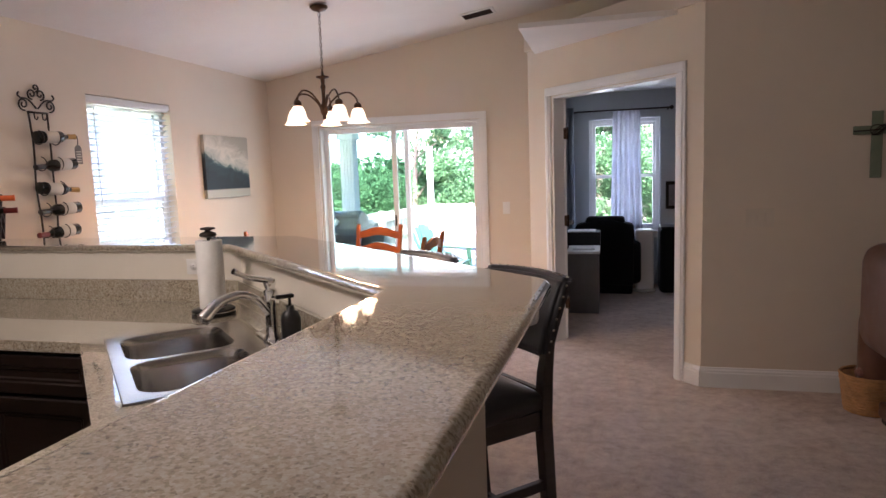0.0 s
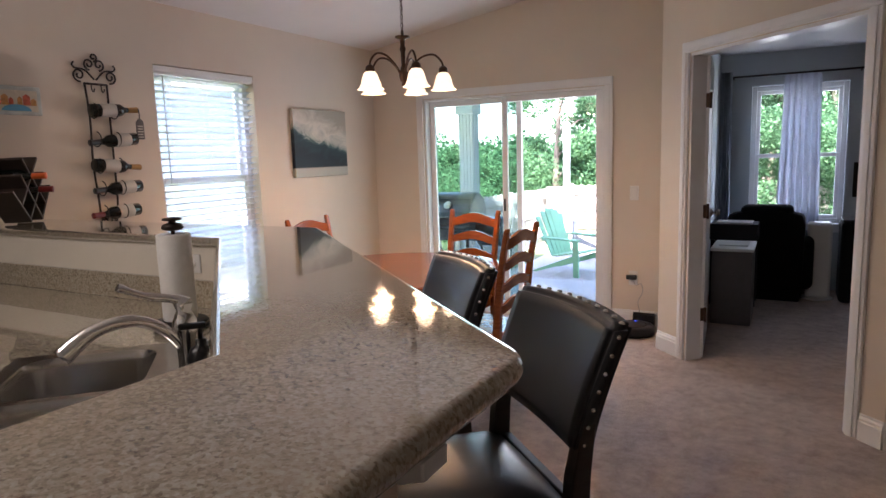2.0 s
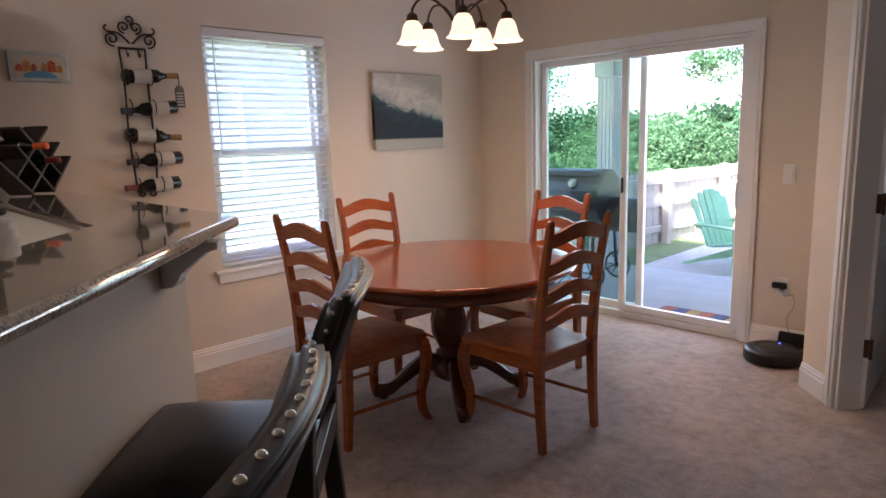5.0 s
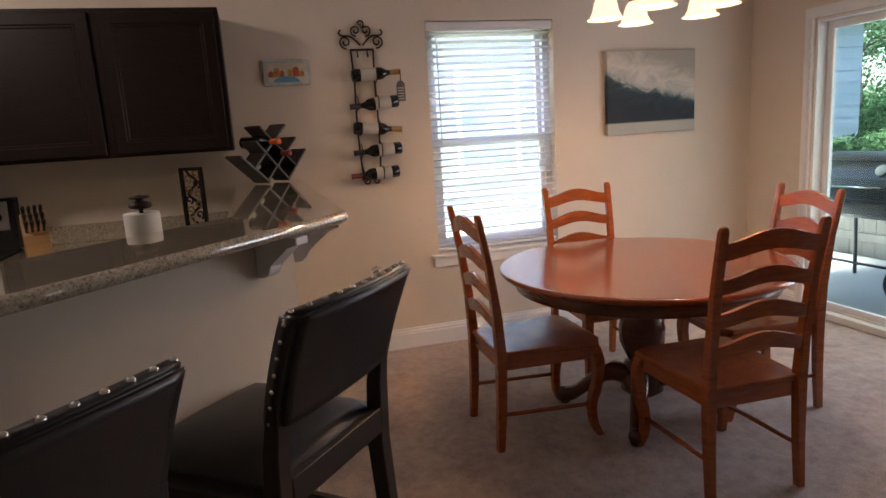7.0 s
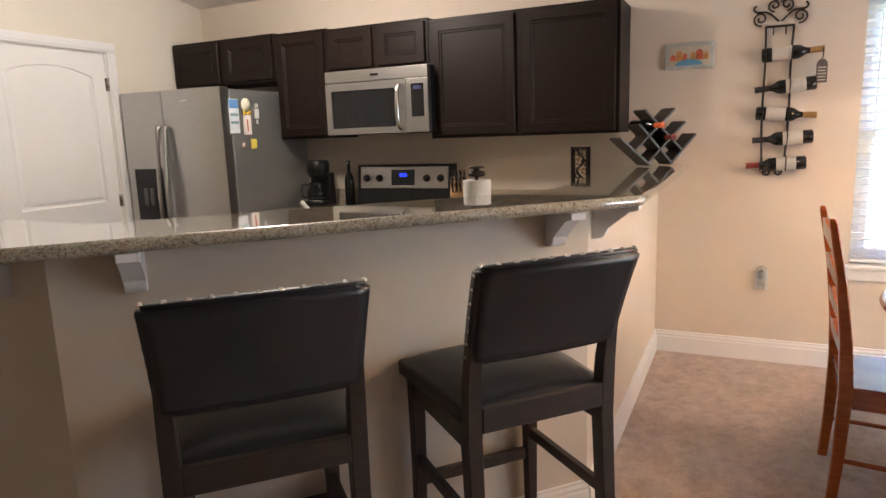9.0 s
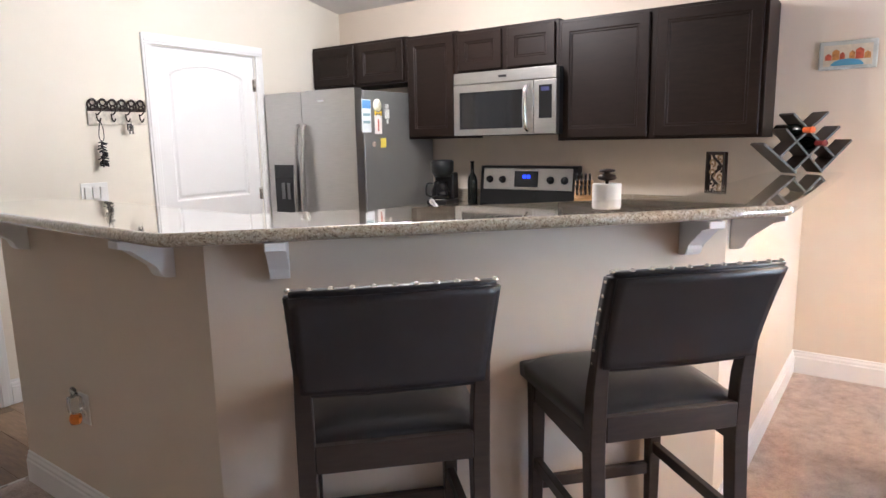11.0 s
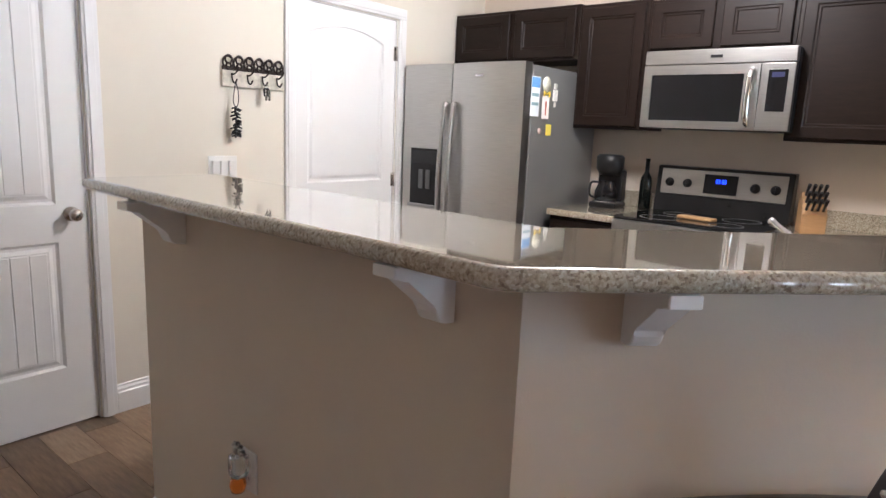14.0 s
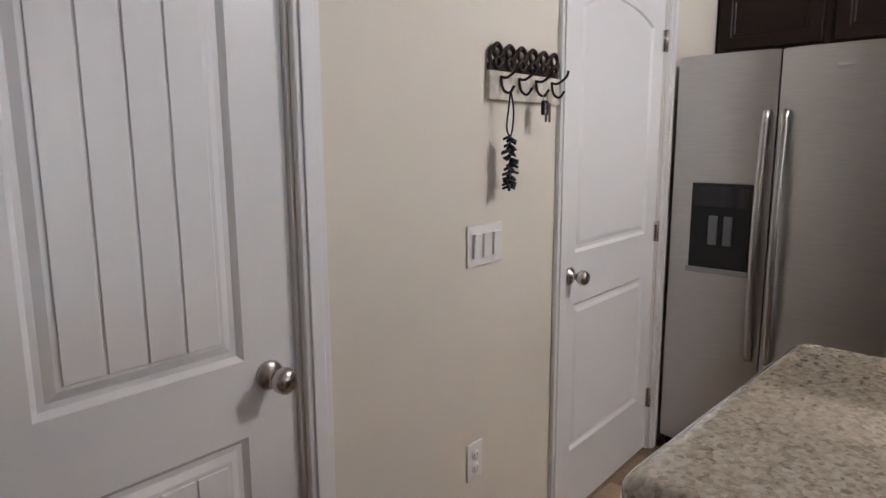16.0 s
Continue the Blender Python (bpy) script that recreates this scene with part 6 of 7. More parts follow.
def wine_bottle(length, r, body, label_colour, capsule):
    """A lying bottle along +x, its base at the origin. Returns its parts' meshes."""
    bm = B()
    lathe(bm, [(0, 0.004), (r * 0.8, 0), (r, 0.006), (r, length * 0.58), (r * 0.92, length * 0.63), (r * 0.55, length * 0.70), (r * 0.40, length * 0.76), (r * 0.38, length * 0.985), (r * 0.44, length * 0.986), (r * 0.44, length), (0, length)], 22, m=pose(0, 0, 0, 0, 90, 0))
    bm2 = B()
    lathe(bm2, [(r + 0.0006, length * 0.17), (r + 0.0009, length * 0.175), (r + 0.0009, length * 0.49), (r + 0.0006, length * 0.495)], 22, m=pose(0, 0, 0, 0, 90, 0))
    bm3 = B()
    lathe(bm3, [(r * 0.42, length * 0.78), (r * 0.43, length * 0.785), (r * 0.43, length * 0.98), (r * 0.475, length * 0.985), (r * 0.475, length * 1.004), (0, length * 1.006)], 18, m=pose(0, 0, 0, 0, 90, 0))
    return bm, bm2, bm3


dark_bottle = surface("dark_green_glass", (0.006, 0.008, 0.007), 0.06, scale=5, vary=0.2, bump=0, rough_vary=0.02)
label_paper = surface("bottle_label", (0.52, 0.49, 0.43), 0.7, scale=20, vary=0.08, bump=0.05)
cap_red = surface("red_capsule", (0.20, 0.025, 0.02), 0.35, vary=0.1, bump=0)
cap_gold = surface("gold_capsule", (0.45, 0.27, 0.10), 0.4, 0.3, vary=0.1, bump=0)
cap_orange = surface("orange_capsule", (0.75, 0.14, 0.03), 0.4, vary=0.1, bump=0)
cap_black = surface("black_capsule", (0.02, 0.016, 0.016), 0.35, vary=0.1, bump=0)


def bottle(m, cap, label, length=0.295, r=0.037, tag="bottles in the wall rack", labelled=True):
    t = thing("wine_bottle", label, "wine bottle", tag)
    a, b2, c = wine_bottle(length, r, None, None, None)
    part("glass_body", a, dark_bottle, t, smooth=False)
    if labelled:
        part("paper_label", b2, label_paper, t, "cream paper label")
    else:
        b2.free()
    part("capsule", c, cap, t)
    t.matrix_basis = m
    return t


def wall_wine_rack():
    t = thing("wall_wine_rack", "dark wrought-iron wall rack with scrolled crest", "wine rack")

    def rod(pts, r=0.006):
        bm = B()
        tube(bm, pts, r, 7)
        return bm

    def spiral(cy, cz, r0, r1, a0, turns, flip=1):
        n = 22
        return [(0.0, cy + flip * (r0 + (r1 - r0) * k / n) * math.cos(radians(a0) + turns * 2 * math.pi * k / n), cz + (r0 + (r1 - r0) * k / n) * math.sin(radians(a0) + turns * 2 * math.pi * k / n)) for k in range(n + 1)]
    for s in (-1, 1):
        part("upright", rod(curve_pts([(0, s * 0.068, 1.90), (0.008, s * 0.062, 1.7), (0.0, s * 0.066, 1.45), (0.006, s * 0.06, 1.25), (0, s * 0.052, 1.13)])), iron, t)
        for pts in (spiral(s * 0.095, 1.945, 0.038, 0.010, -100, 1.4, s), spiral(s * 0.03, 2.01, 0.033, 0.008, -90, 1.3, s), spiral(s * 0.028, 1.115, 0.022, 0.006, 60, -1.3, s)):
            part("scroll", rod(pts, 0.0048), iron, t)
        part("scroll", rod(curve_pts([(0, s * 0.006, 1.925), (0, s * 0.06, 1.975), (0, s * 0.115, 1.982), (0, s * 0.13, 2.0), (0, s * 0.118, 2.015)]), 0.005), iron, t)
        part("hook", rod(curve_pts([(0.003, s * 0.03, 1.90), (0.006, s * 0.03, 1.865), (0.022, s * 0.03, 1.855), (0.03, s * 0.03, 1.872)]), 0.0035), iron, t)
    part("finial", rod(spiral(0, 2.05, 0.024, 0.006, -90, 1.2), 0.005), iron, t)
    part("crossbar", rod([(0, -0.07, 1.90), (0, 0.07, 1.90)], 0.0065), iron, t)
    part("crossbar", rod([(0, -0.054, 1.135), (0, 0.054, 1.135)], 0.0055), iron, t)
    for z in (1.745, 1.585, 1.435, 1.305, 1.165):
        for s in (-1, 1):
            ring = [(0.05 + 0.042 * math.cos(u), s * 0.062, z + 0.042 * math.sin(u)) for u in [math.pi * (0.95 + 1.5 * k / 14) for k in range(15)]]
            part("cradle", rod(ring, 0.0032), iron, t)
    t.matrix_basis = pose(W + 0.010, 3.288, 0)


wall_wine_rack()
# bottles of the wall rack: place along the wall, height, way, tilt
for y, z, way, tilt, cap, text in ((3.205, 1.745, 1, 3, cap_gold, "dark wine bottle with cream label and gold capsule"),
                                   (3.475, 1.590, -1, -5, cap_black, "dark wine bottle with white label and black capsule"),
                                   (3.19, 1.440, 1, -4, cap_gold, "dark wine bottle with pale label and gold capsule"),
                                   (3.475, 1.308, -1, -3, cap_black, "dark wine bottle with round white label"),
                                   (3.45, 1.168, -1, -3, cap_red, "dark wine bottle with red capsule")):
    bottle(Matrix.Translation((W + 0.062, y, z)) @ pose(0, 0, 0, 0, 0, 90 * way) @ pose(0, 0, 0, 0, -tilt, 0), cap, text)


def hanging_tag():
    t = thing("hanging_tag", "small slate tag with pale lines hanging from a bottle neck", "tag")
    bm = B()
    prism(bm, [(-0.026, -0.15), (0.026, -0.15), (0.026, -0.05), (0.012, -0.03), (-0.012, -0.03), (-0.026, -0.05)], -0.003, 0.003, 0.001, 1, m=pose(0, 0, 0, 90, 0, 90))
    part("board", bm, surface("slate_tag", (0.10, 0.09, 0.085), 0.6, scale=20, vary=0.2, bump=0.2), t)
    for k in range(5):
        bm = B()
        box(bm, 0.0032, -0.019, -0.075 - 0.016 * k, 0.0042, 0.019 - 0.004 * (k % 2), -0.069 - 0.016 * k)
        part("text_line", bm, label_paper, t, "pale unreadable line of writing")
    bm = B()
    tube(bm, curve_pts([(0, 0, -0.03), (0, 0.003, 0.0), (0, -0.002, 0.03)]), 0.003, 6)
    part("strap", bm, plastic_black, t)
    t.matrix_basis = pose(W + 0.088, 3.492, 1.735)


hanging_tag()


def lattice_rack():
    t = thing("wine_rack", "dark wooden lattice wine rack on the bar", "wine rack")
    boards = ((-0.235, 0.165, -0.040, 0.006), (-0.115, 0.240, 0.112, 0.006), (-0.078, 0.320, 0.178, 0.083), (0.122, 0.325, -0.145, 0.088), (0.195, 0.248, -0.054, 0.020), (0.270, 0.175, 0.104, 0.010))
    for u0, z0, u1, z1 in boards:
        d = Vector((u1 - u0, 0, z1 - z0))
        a = math.degrees(math.atan2(d.z, d.x))
        bm = B()
        box(bm, 0, -0.062, -0.007, d.length, 0.062, 0.007, 0.002, 1)
        part("board", bm, stool_wood, t, m=pose(u0, 0, z0) @ Matrix.Rotation(radians(-a), 4, "Y"))
    t.matrix_basis = pose(-3.16, 2.660, BAR + 0.004, 0, 0, 132) @ Matrix.Scale(0.96, 4)
    m = t.matrix_basis.copy()
    bottle(m @ pose(-0.020, 0.15, 0.232) @ pose(0, 0, 0, 0, 0, -90), cap_orange, "dark wine bottle with orange capsule", 0.29, 0.036, "bottles in the lattice rack", False)
    bottle(m @ pose(0.055, 0.15, 0.162) @ pose(0, 0, 0, 0, 0, -90), cap_red, "dark wine bottle with red capsule in the lattice", 0.29, 0.036, "bottles in the lattice rack", False)


lattice_rack()


def picture():
    t = thing("wall_picture", "canvas print of a dark wave under pale clouds", "picture")
    w, h = 0.695, 0.555
    m, n, p = nodes_of("wave_print")
    c = n.nodes.new("ShaderNodeTexCoord")
    sep = n.nodes.new("ShaderNodeSeparateXYZ")
    n.links.new(c.outputs["Object"], sep.inputs[0])
    cloud = put_noise(n, 4.5, 7, 0.6, (1, 1, 1.7))
    cloud.inputs["Distortion"].default_value = 0.9
    add = n.nodes.new("ShaderNodeMath")
    add.operation = "MULTIPLY_ADD"
    add.inputs[1].default_value = 0.55
    n.links.new(cloud.outputs["Fac"], add.inputs[0])
    up = n.nodes.new("ShaderNodeMath")
    up.operation = "MULTIPLY_ADD"
    up.inputs[1].default_value, up.inputs[2].default_value = 1.35, 0.0
    n.links.new(sep.outputs[2], up.inputs[0])
    slope = n.nodes.new("ShaderNodeMath")
    slope.operation = "MULTIPLY_ADD"
    slope.inputs[1].default_value, slope.inputs[2].default_value = 0.42, -0.13
    n.links.new(sep.outputs[0], slope.inputs[0])
    n.links.new(slope.outputs[0], up.inputs[2])
    n.links.new(up.outputs[0], add.inputs[2])
    r = ramp(n, add.outputs[0], [(0.48, (0.006, 0.012, 0.020)), (0.62, (0.014, 0.034, 0.042)), (0.66, (0.06, 0.11, 0.105)), (0.71, (0.40, 0.40, 0.35)), (0.82, (0.66, 0.60, 0.51)), (1.0, (0.40, 0.36, 0.29))])
    foam = ramp(n, sep.outputs[2], [(0.070, (0, 0, 0)), (0.082, (1, 1, 1))])
    shore = n.nodes.new("ShaderNodeMix")
    shore.data_type = "RGBA"
    shore.inputs[6].default_value = (0.45, 0.44, 0.37, 1)
    n.links.new(foam.outputs[0], shore.inputs[0])
    n.links.new(r.outputs[0], shore.inputs[7])
    n.links.new(shore.outputs[2], p.inputs["Base Color"])
    p.inputs["Roughness"].default_value = 0.6
    bm = B()
    box(bm, 0, -0.034, 0, w, -0.001, h, 0.003)
    part("canvas", bm, m, t)
    t.matrix_basis = WEST_FACE(4.925) @ pose(0, 0, 1.29)


picture()


def wall_plaque():
    t = thing("wall_plaque", "small glass plaque with red houses over a blue arch", "plaque")
    w, h = 0.265, 0.148
    bm = B()
    box(bm, 0, -0.016, 0, w, -0.001, h, 0.006)
    part("plate", bm, surface("frosted_plate", (0.50, 0.53, 0.50), 0.25, scale=12, vary=0.12, bump=0.1), t)
    bm = B()
    box(bm, 0.022, -0.0185, 0.018, w - 0.022, -0.0165, h - 0.022, 0.001)
    part("print", bm, surface("cream_print", (0.58, 0.52, 0.40), 0.4, scale=40, vary=0.1, bump=0), t)
    red = surface("red_print", (0.48, 0.10, 0.05), 0.4, scale=60, vary=0.4, bump=0)
    ochre = surface("ochre_print", (0.50, 0.24, 0.07), 0.4, scale=60, vary=0.4, bump=0)
    for k, (x0, x1, z1) in enumerate(((0.03, 0.06, 0.085), (0.062, 0.095, 0.105), (0.097, 0.12, 0.09), (0.140, 0.165, 0.095), (0.168, 0.205, 0.108), (0.207, 0.235, 0.088))):
        bm = B()
        prism(bm, [(x0, 0.05), (x1, 0.05), (x1, z1 - 0.012), ((x0 + x1) / 2, z1), (x0, z1 - 0.012)], 0.0187, 0.0197, m=pose(0, 0, 0, 90, 0, 0))
        part("house_shape", bm, (red, ochre)[k % 2], t)
    bm = B()
    arc = [(0.132 + 0.075 * math.cos(radians(a)), 0.02 + 0.034 * math.sin(radians(a))) for a in range(0, 181, 15)]
    prism(bm, arc, 0.0199, 0.0207, m=pose(0, 0, 0, 90, 0, 0))
    part("arch_shape", bm, surface("blue_print", (0.10, 0.32, 0.48), 0.4, bump=0), t)
    t.matrix_basis = WEST_FACE(2.70) @ pose(0, 0, 1.708)


wall_plaque()


def key_rack():
    t = thing("key_rack", "distressed white key rack with black iron scrollwork and hooks", "key rack")
    bm = B()
    box(bm, 0, -0.016, 0, 0.372, -0.001, 0.078, 0.002)
    part("board", bm, surface("distressed_white", (0.60, 0.56, 0.48), 0.7, scale=25, vary=0.3, bump=0.3), t)
    for k in range(6):
        bm = B()
        cx = 0.035 + 0.060 * k
        for r, cz in ((0.030, 0.115), (0.019, 0.13), (0.014, 0.098)):
            ring = [(cx + r * math.cos(u), -0.012 - 0.004 * (r < 0.02), cz + r * math.sin(u)) for u in [2 * math.pi * i / 16 for i in range(17)]]
            tube(bm, ring, 0.0055, 6)
        part("scroll", bm, iron, t)
    bm = B()
    box(bm, 0.004, -0.014, 0.0785, 0.368, -0.002, 0.098, 0.002)
    part("scroll_base", bm, iron, t)
    for k in range(4):
        x = 0.05 + 0.09 * k
        bm = B()
        tube(bm, curve_pts([(x, -0.017, 0.065), (x, -0.025, 0.03), (x, -0.045, 0.018), (x, -0.062, 0.036)]), 0.004, 7)
        tube(bm, curve_pts([(x, -0.017, 0.062), (x, -0.04, 0.06), (x, -0.068, 0.078), (x, -0.075, 0.095)]), 0.004, 7)
        part("hook", bm, iron, t)
    t.matrix_basis = SOUTH_FACE(-1.207) @ pose(0, 0, 1.508)
    m = t.matrix_basis.copy()
    ks = thing("lanyard", "black beaded lanyard hanging from a key hook", "lanyard")
    bm = B()
    for s in (-1, 1):
        tube(bm, curve_pts([(0, 0, 0), (s * 0.012, -0.002, -0.05), (s * 0.014, 0.002, -0.10), (0, 0, -0.125)]), 0.0025, 6)
    part("cord", bm, plastic_black, ks)
    rr = random.Random(3)
    for k in range(60):
        bm = B()
        a = rr.uniform(0, 360)
        l = rr.uniform(0.016, 0.034)
        tube(bm, [(0, 0, -0.12 - 0.0024 * k), (l * math.cos(radians(a)), 0.5 * l * math.sin(radians(a)), -0.128 - 0.0024 * k)], 0.004, 5)
        part("bead", bm, plastic_black, ks)
    ks.matrix_basis = m @ pose(0.05, -0.05, 0.024)
    ks = thing("key_bunch", "bunch of keys with a black fob", "keys")
    bm = B()
    box(bm, -0.016, -0.006, -0.055, 0.016, 0.006, -0.012, 0.005)
    part("fob", bm, plastic_black, ks)
    bm = B()
    tube(bm, [(0.012 * math.cos(u), 0, 0.012 * math.sin(u) - 0.005) for u in [2 * math.pi * i / 14 for i in range(15)]], 0.0015, 5)
    part("ring", bm, nickel, ks)
    for dx in (-0.008, 0.012):
        bm = B()
        box(bm, dx - 0.006, -0.009, -0.075, dx + 0.006, -0.0072, -0.02, 0.0005)
        part("key", bm, nickel, ks)
    ks.matrix_basis = m @ pose(0.23, -0.05, 0.018)


key_rack()


# ---------------------------------------------------------------- fridge magnets
def on_fridge(name, label, colour, x0, x1, z0, z1, cat="note"):
    bm = B()
    box(bm, x0, 0.1300, z0, x1, 0.1325, z1, 0.0008, 1)
    return tagged(part(name, bm, surface("paper_" + name, colour, 0.6, scale=25, vary=0.08, bump=0)), label, cat)


n1 = on_fridge("note", "blue and white printed note on the fridge side", (0.70, 0.74, 0.76), -2.665, -2.575, 1.44, 1.66)
bm = B()
box(bm, -2.662, 0.1327, 1.60, -2.578, 0.1335, 1.655)
part("picture_block", bm, surface("note_blue", (0.12, 0.30, 0.60), 0.6, bump=0), n1)
for z in (1.50, 1.55):
    bm = B()
    box(bm, -2.655, 0.1327, z, -2.585, 0.1335, z + 0.018)
    part("text_block", bm, surface("note_green", (0.22, 0.34, 0.36), 0.6, bump=0), n1)
n2 = on_fridge("note", "white card with a yellow bow and red figure", (0.78, 0.72, 0.68), -2.775, -2.70, 1.43, 1.56)
bm = B()
box(bm, -2.745, 0.1327, 1.45, -2.732, 0.1335, 1.53)
part("figure_bar", bm, surface("note_red", (0.55, 0.12, 0.08), 0.6, bump=0), n2)
on_fridge("sticky_note", "yellow sticky note on the fridge", (0.80, 0.66, 0.10), -2.815, -2.758, 1.335, 1.40)
bm = B()
lathe(bm, [(0, 0), (0.043, 0), (0.043, 0.003), (0, 0.0035)], 24, m=pose(-2.735, 0.130, 1.625, -90, 0, 0))
mg = tagged(part("magnet", bm, surface("round_magnet", (0.72, 0.70, 0.58), 0.5, scale=60, vary=0.35, bump=0)), "round pale printed magnet", "magnet")
bm = B()
for s in (-1, 1):
    tube(bm, [(-2.735, 0.136, 1.567), (-2.735 + s * 0.03, 0.137, 1.572 + 0.01), (-2.735 + s * 0.028, 0.137, 1.555)], 0.006, 6)
part("bow", bm, surface("yellow_bow", (0.80, 0.55, 0.05), 0.5, bump=0), mg, "yellow bow")
bm = B()
box(bm, -2.855, 0.1302, 1.535, -2.81, 0.1365, 1.60, 0.006)
box(bm, -2.85, 0.1302, 1.605, -2.815, 0.1365, 1.635, 0.004)
box(bm, -2.845, 0.1302, 1.50, -2.825, 0.1365, 1.53, 0.004)
tagged(part("magnet", bm, surface("snow_magnet", (0.66, 0.65, 0.62), 0.5, scale=60, vary=0.3, bump=0)), "small black and white stacked magnet", "magnet")
bm = B()
lathe(bm, [(0, 0), (0.018, 0), (0.018, 0.003), (0, 0.0035)], 16, m=pose(-2.69, 0.130, 1.36, -90, 0, 0))
tagged(part("magnet", bm, surface("brown_magnet", (0.45, 0.36, 0.32), 0.5, scale=90, vary=0.4, bump=0)), "small oval brown magnet", "magnet")


# ---------------------------------------------------------------- counter things
def coffee_maker():
    t = thing("coffee_maker", "black drip coffee maker with glass carafe", "coffee maker")
    bm = B()
    box(bm, -0.085, -0.10, 0, 0.085, 0.10, 0.035, 0.012, 3)
    part("base", bm, plastic_black, t)
    bm = B()
    box(bm, -0.08, 0.02, 0.036, 0.08, 0.10, 0.23, 0.012, 3)
    part("tank", bm, plastic_black, t)
    bm = B()
    lathe(bm, [(0, 0.20), (0.06, 0.20), (0.082, 0.24), (0.085, 0.31), (0.07, 0.325), (0, 0.328)], 24)
    part("filter_basket", bm, plastic_black, t)
    bm = B()
    lathe(bm, [(0, 0.037), (0.062, 0.037), (0.072, 0.06), (0.070, 0.10), (0.05, 0.15), (0.052, 0.165)], 24, (0, -0.03, 0))
    part("carafe", bm, black_glass, t, "glass carafe", smooth=True)
    bm = B()
    tube(bm, curve_pts([(-0.05, -0.06, 0.155), (-0.075, -0.10, 0.15), (-0.078, -0.105, 0.08), (-0.055, -0.075, 0.06)]), 0.007, 8)
    part("handle", bm, plastic_black, t)
    bm = B()
    lathe(bm, [(0.066, 0.036), (0.073, 0.038), (0.073, 0.042), (0.066, 0.043)], 24, (0, -0.03, 0))
    part("band", bm, chrome, t, "chrome band")
    t.matrix_basis = pose(-3.178, 0.355, CTR + 0.001, 0, 0, 96)


coffee_maker()
bm = B()
lathe(bm, [(0, 0.0), (0.034, 0.0), (0.036, 0.006), (0.036, 0.17), (0.030, 0.20), (0.013, 0.23), (0.0125, 0.30), (0.015, 0.302), (0.015, 0.312), (0, 0.312)], 22)
ob = tagged(part("oil_bottle", bm, dark_bottle), "dark glass bottle standing beside the stove", "bottle")
ob.location = (-3.28, 0.552, CTR + 0.001)


def knife_block():
    t = thing("knife_block", "light wooden knife block with black-handled knives", "knife block")
    block_wood = wood("block_wood", (0.34, 0.19, 0.08), (0.52, 0.32, 0.15), 0.4)
    bm = B()
    prism(bm, [(-0.09, 0), (0.07, 0), (0.07, 0.10), (-0.02, 0.205), (-0.09, 0.15)], -0.055, 0.055, 0.004, m=pose(0, 0, 0, 90, 0, 0))
    part("block", bm, block_wood, t)
    for r in range(3):
        for c in range(4):
            bm = B()
            p = Vector((0.052 - 0.03 * r, -0.038 + 0.025 * c, 0.123 + 0.034 * r))
            q = p + Vector((0.065, 0, 0.055))
            bar = [tuple(p), tuple(p.lerp(q, 0.5)), tuple(q)]
            tube(bm, bar, [0.007, 0.0075, 0.0085], 6)
            part("knife_handle", bm, plastic_black, t)
    t.matrix_basis = pose(-3.09, 1.505, CTR + 0.001, 0, 0, 20)


knife_block()


def carved_block():
    t = thing("carved_ornament", "dark brown carved ornament with gold scrolls", "ornament")
    h = 0.375
    gilt = surface("old_gilt", (0.30, 0.20, 0.10), 0.4, 0.4, scale=40, vary=0.4, bump=0.3)
    for x0, x1, z0, z1 in ((-0.066, -0.050, 0, h), (0.050, 0.066, 0, h), (-0.0495, 0.0495, 0, 0.018), (-0.0495, 0.0495, h - 0.018, h)):
        bm = B()
        box(bm, x0, -0.014, z0, x1, 0.014, z1, 0.004)
        part("frame_bar", bm, espresso, t)
    bm = B()
    tube(bm, curve_pts([(0.028 * math.sin(k * 1.25), 0, 0.012 + (h - 0.024) * k / 14) for k in range(15)], 4), 0.0075, 7)
    part("stem", bm, espresso, t)
    for k in range(12):
        bm = B()
        sx = 1 if k % 2 else -1
        cx, cz, r = sx * 0.026, 0.035 + (h - 0.07) * k / 11, 0.024
        pts = [(cx + r * (1 - 0.055 * i) * math.cos(sx * (0.5 * i - 1.2)), -0.004, cz + r * (1 - 0.055 * i) * math.sin(0.5 * i - 1.2)) for i in range(14)]
        tube(bm, pts, 0.0055, 6)
        part("scroll", bm, gilt if k % 3 else espresso, t)
    t.matrix_basis = pose(-3.17, 2.262, CTR + 0.001, 0, 0, 62)


carved_block()


def towel_holder():
    t = thing("paper_towel_holder", "paper towel roll on a black holder with round finial", "paper towels")
    bm = B()
    lathe(bm, [(0, 0), (0.083, 0), (0.086, 0.006), (0.080, 0.014), (0.086, 0.02), (0.080, 0.026), (0, 0.028)], 32)
    part("base", bm, plastic_black, t)
    bm = B()
    lathe(bm, [(0.083, 0.0145), (0.0875, 0.017), (0.083, 0.0195)], 32)
    part("chrome_band", bm, chrome, t)
    bm = B()
    lathe(bm, [(0.018, 0.029), (0.050, 0.029), (0.0515, 0.033), (0.0515, 0.298), (0.050, 0.302), (0.018, 0.302), (0.018, 0.029)], 36)
    part("paper_roll", bm, paper, t, "white paper towel roll")
    bm = B()
    lathe(bm, [(0.006, 0.028), (0.006, 0.312), (0.028, 0.316), (0.034, 0.322), (0.030, 0.332), (0.012, 0.338), (0.010, 0.342), (0.030, 0.346), (0.028, 0.352), (0, 0.356)], 24)
    part("finial", bm, iron, t)
    t.matrix_basis = pose(-1.567, 2.248, CTR + 0.001)


towel_holder()


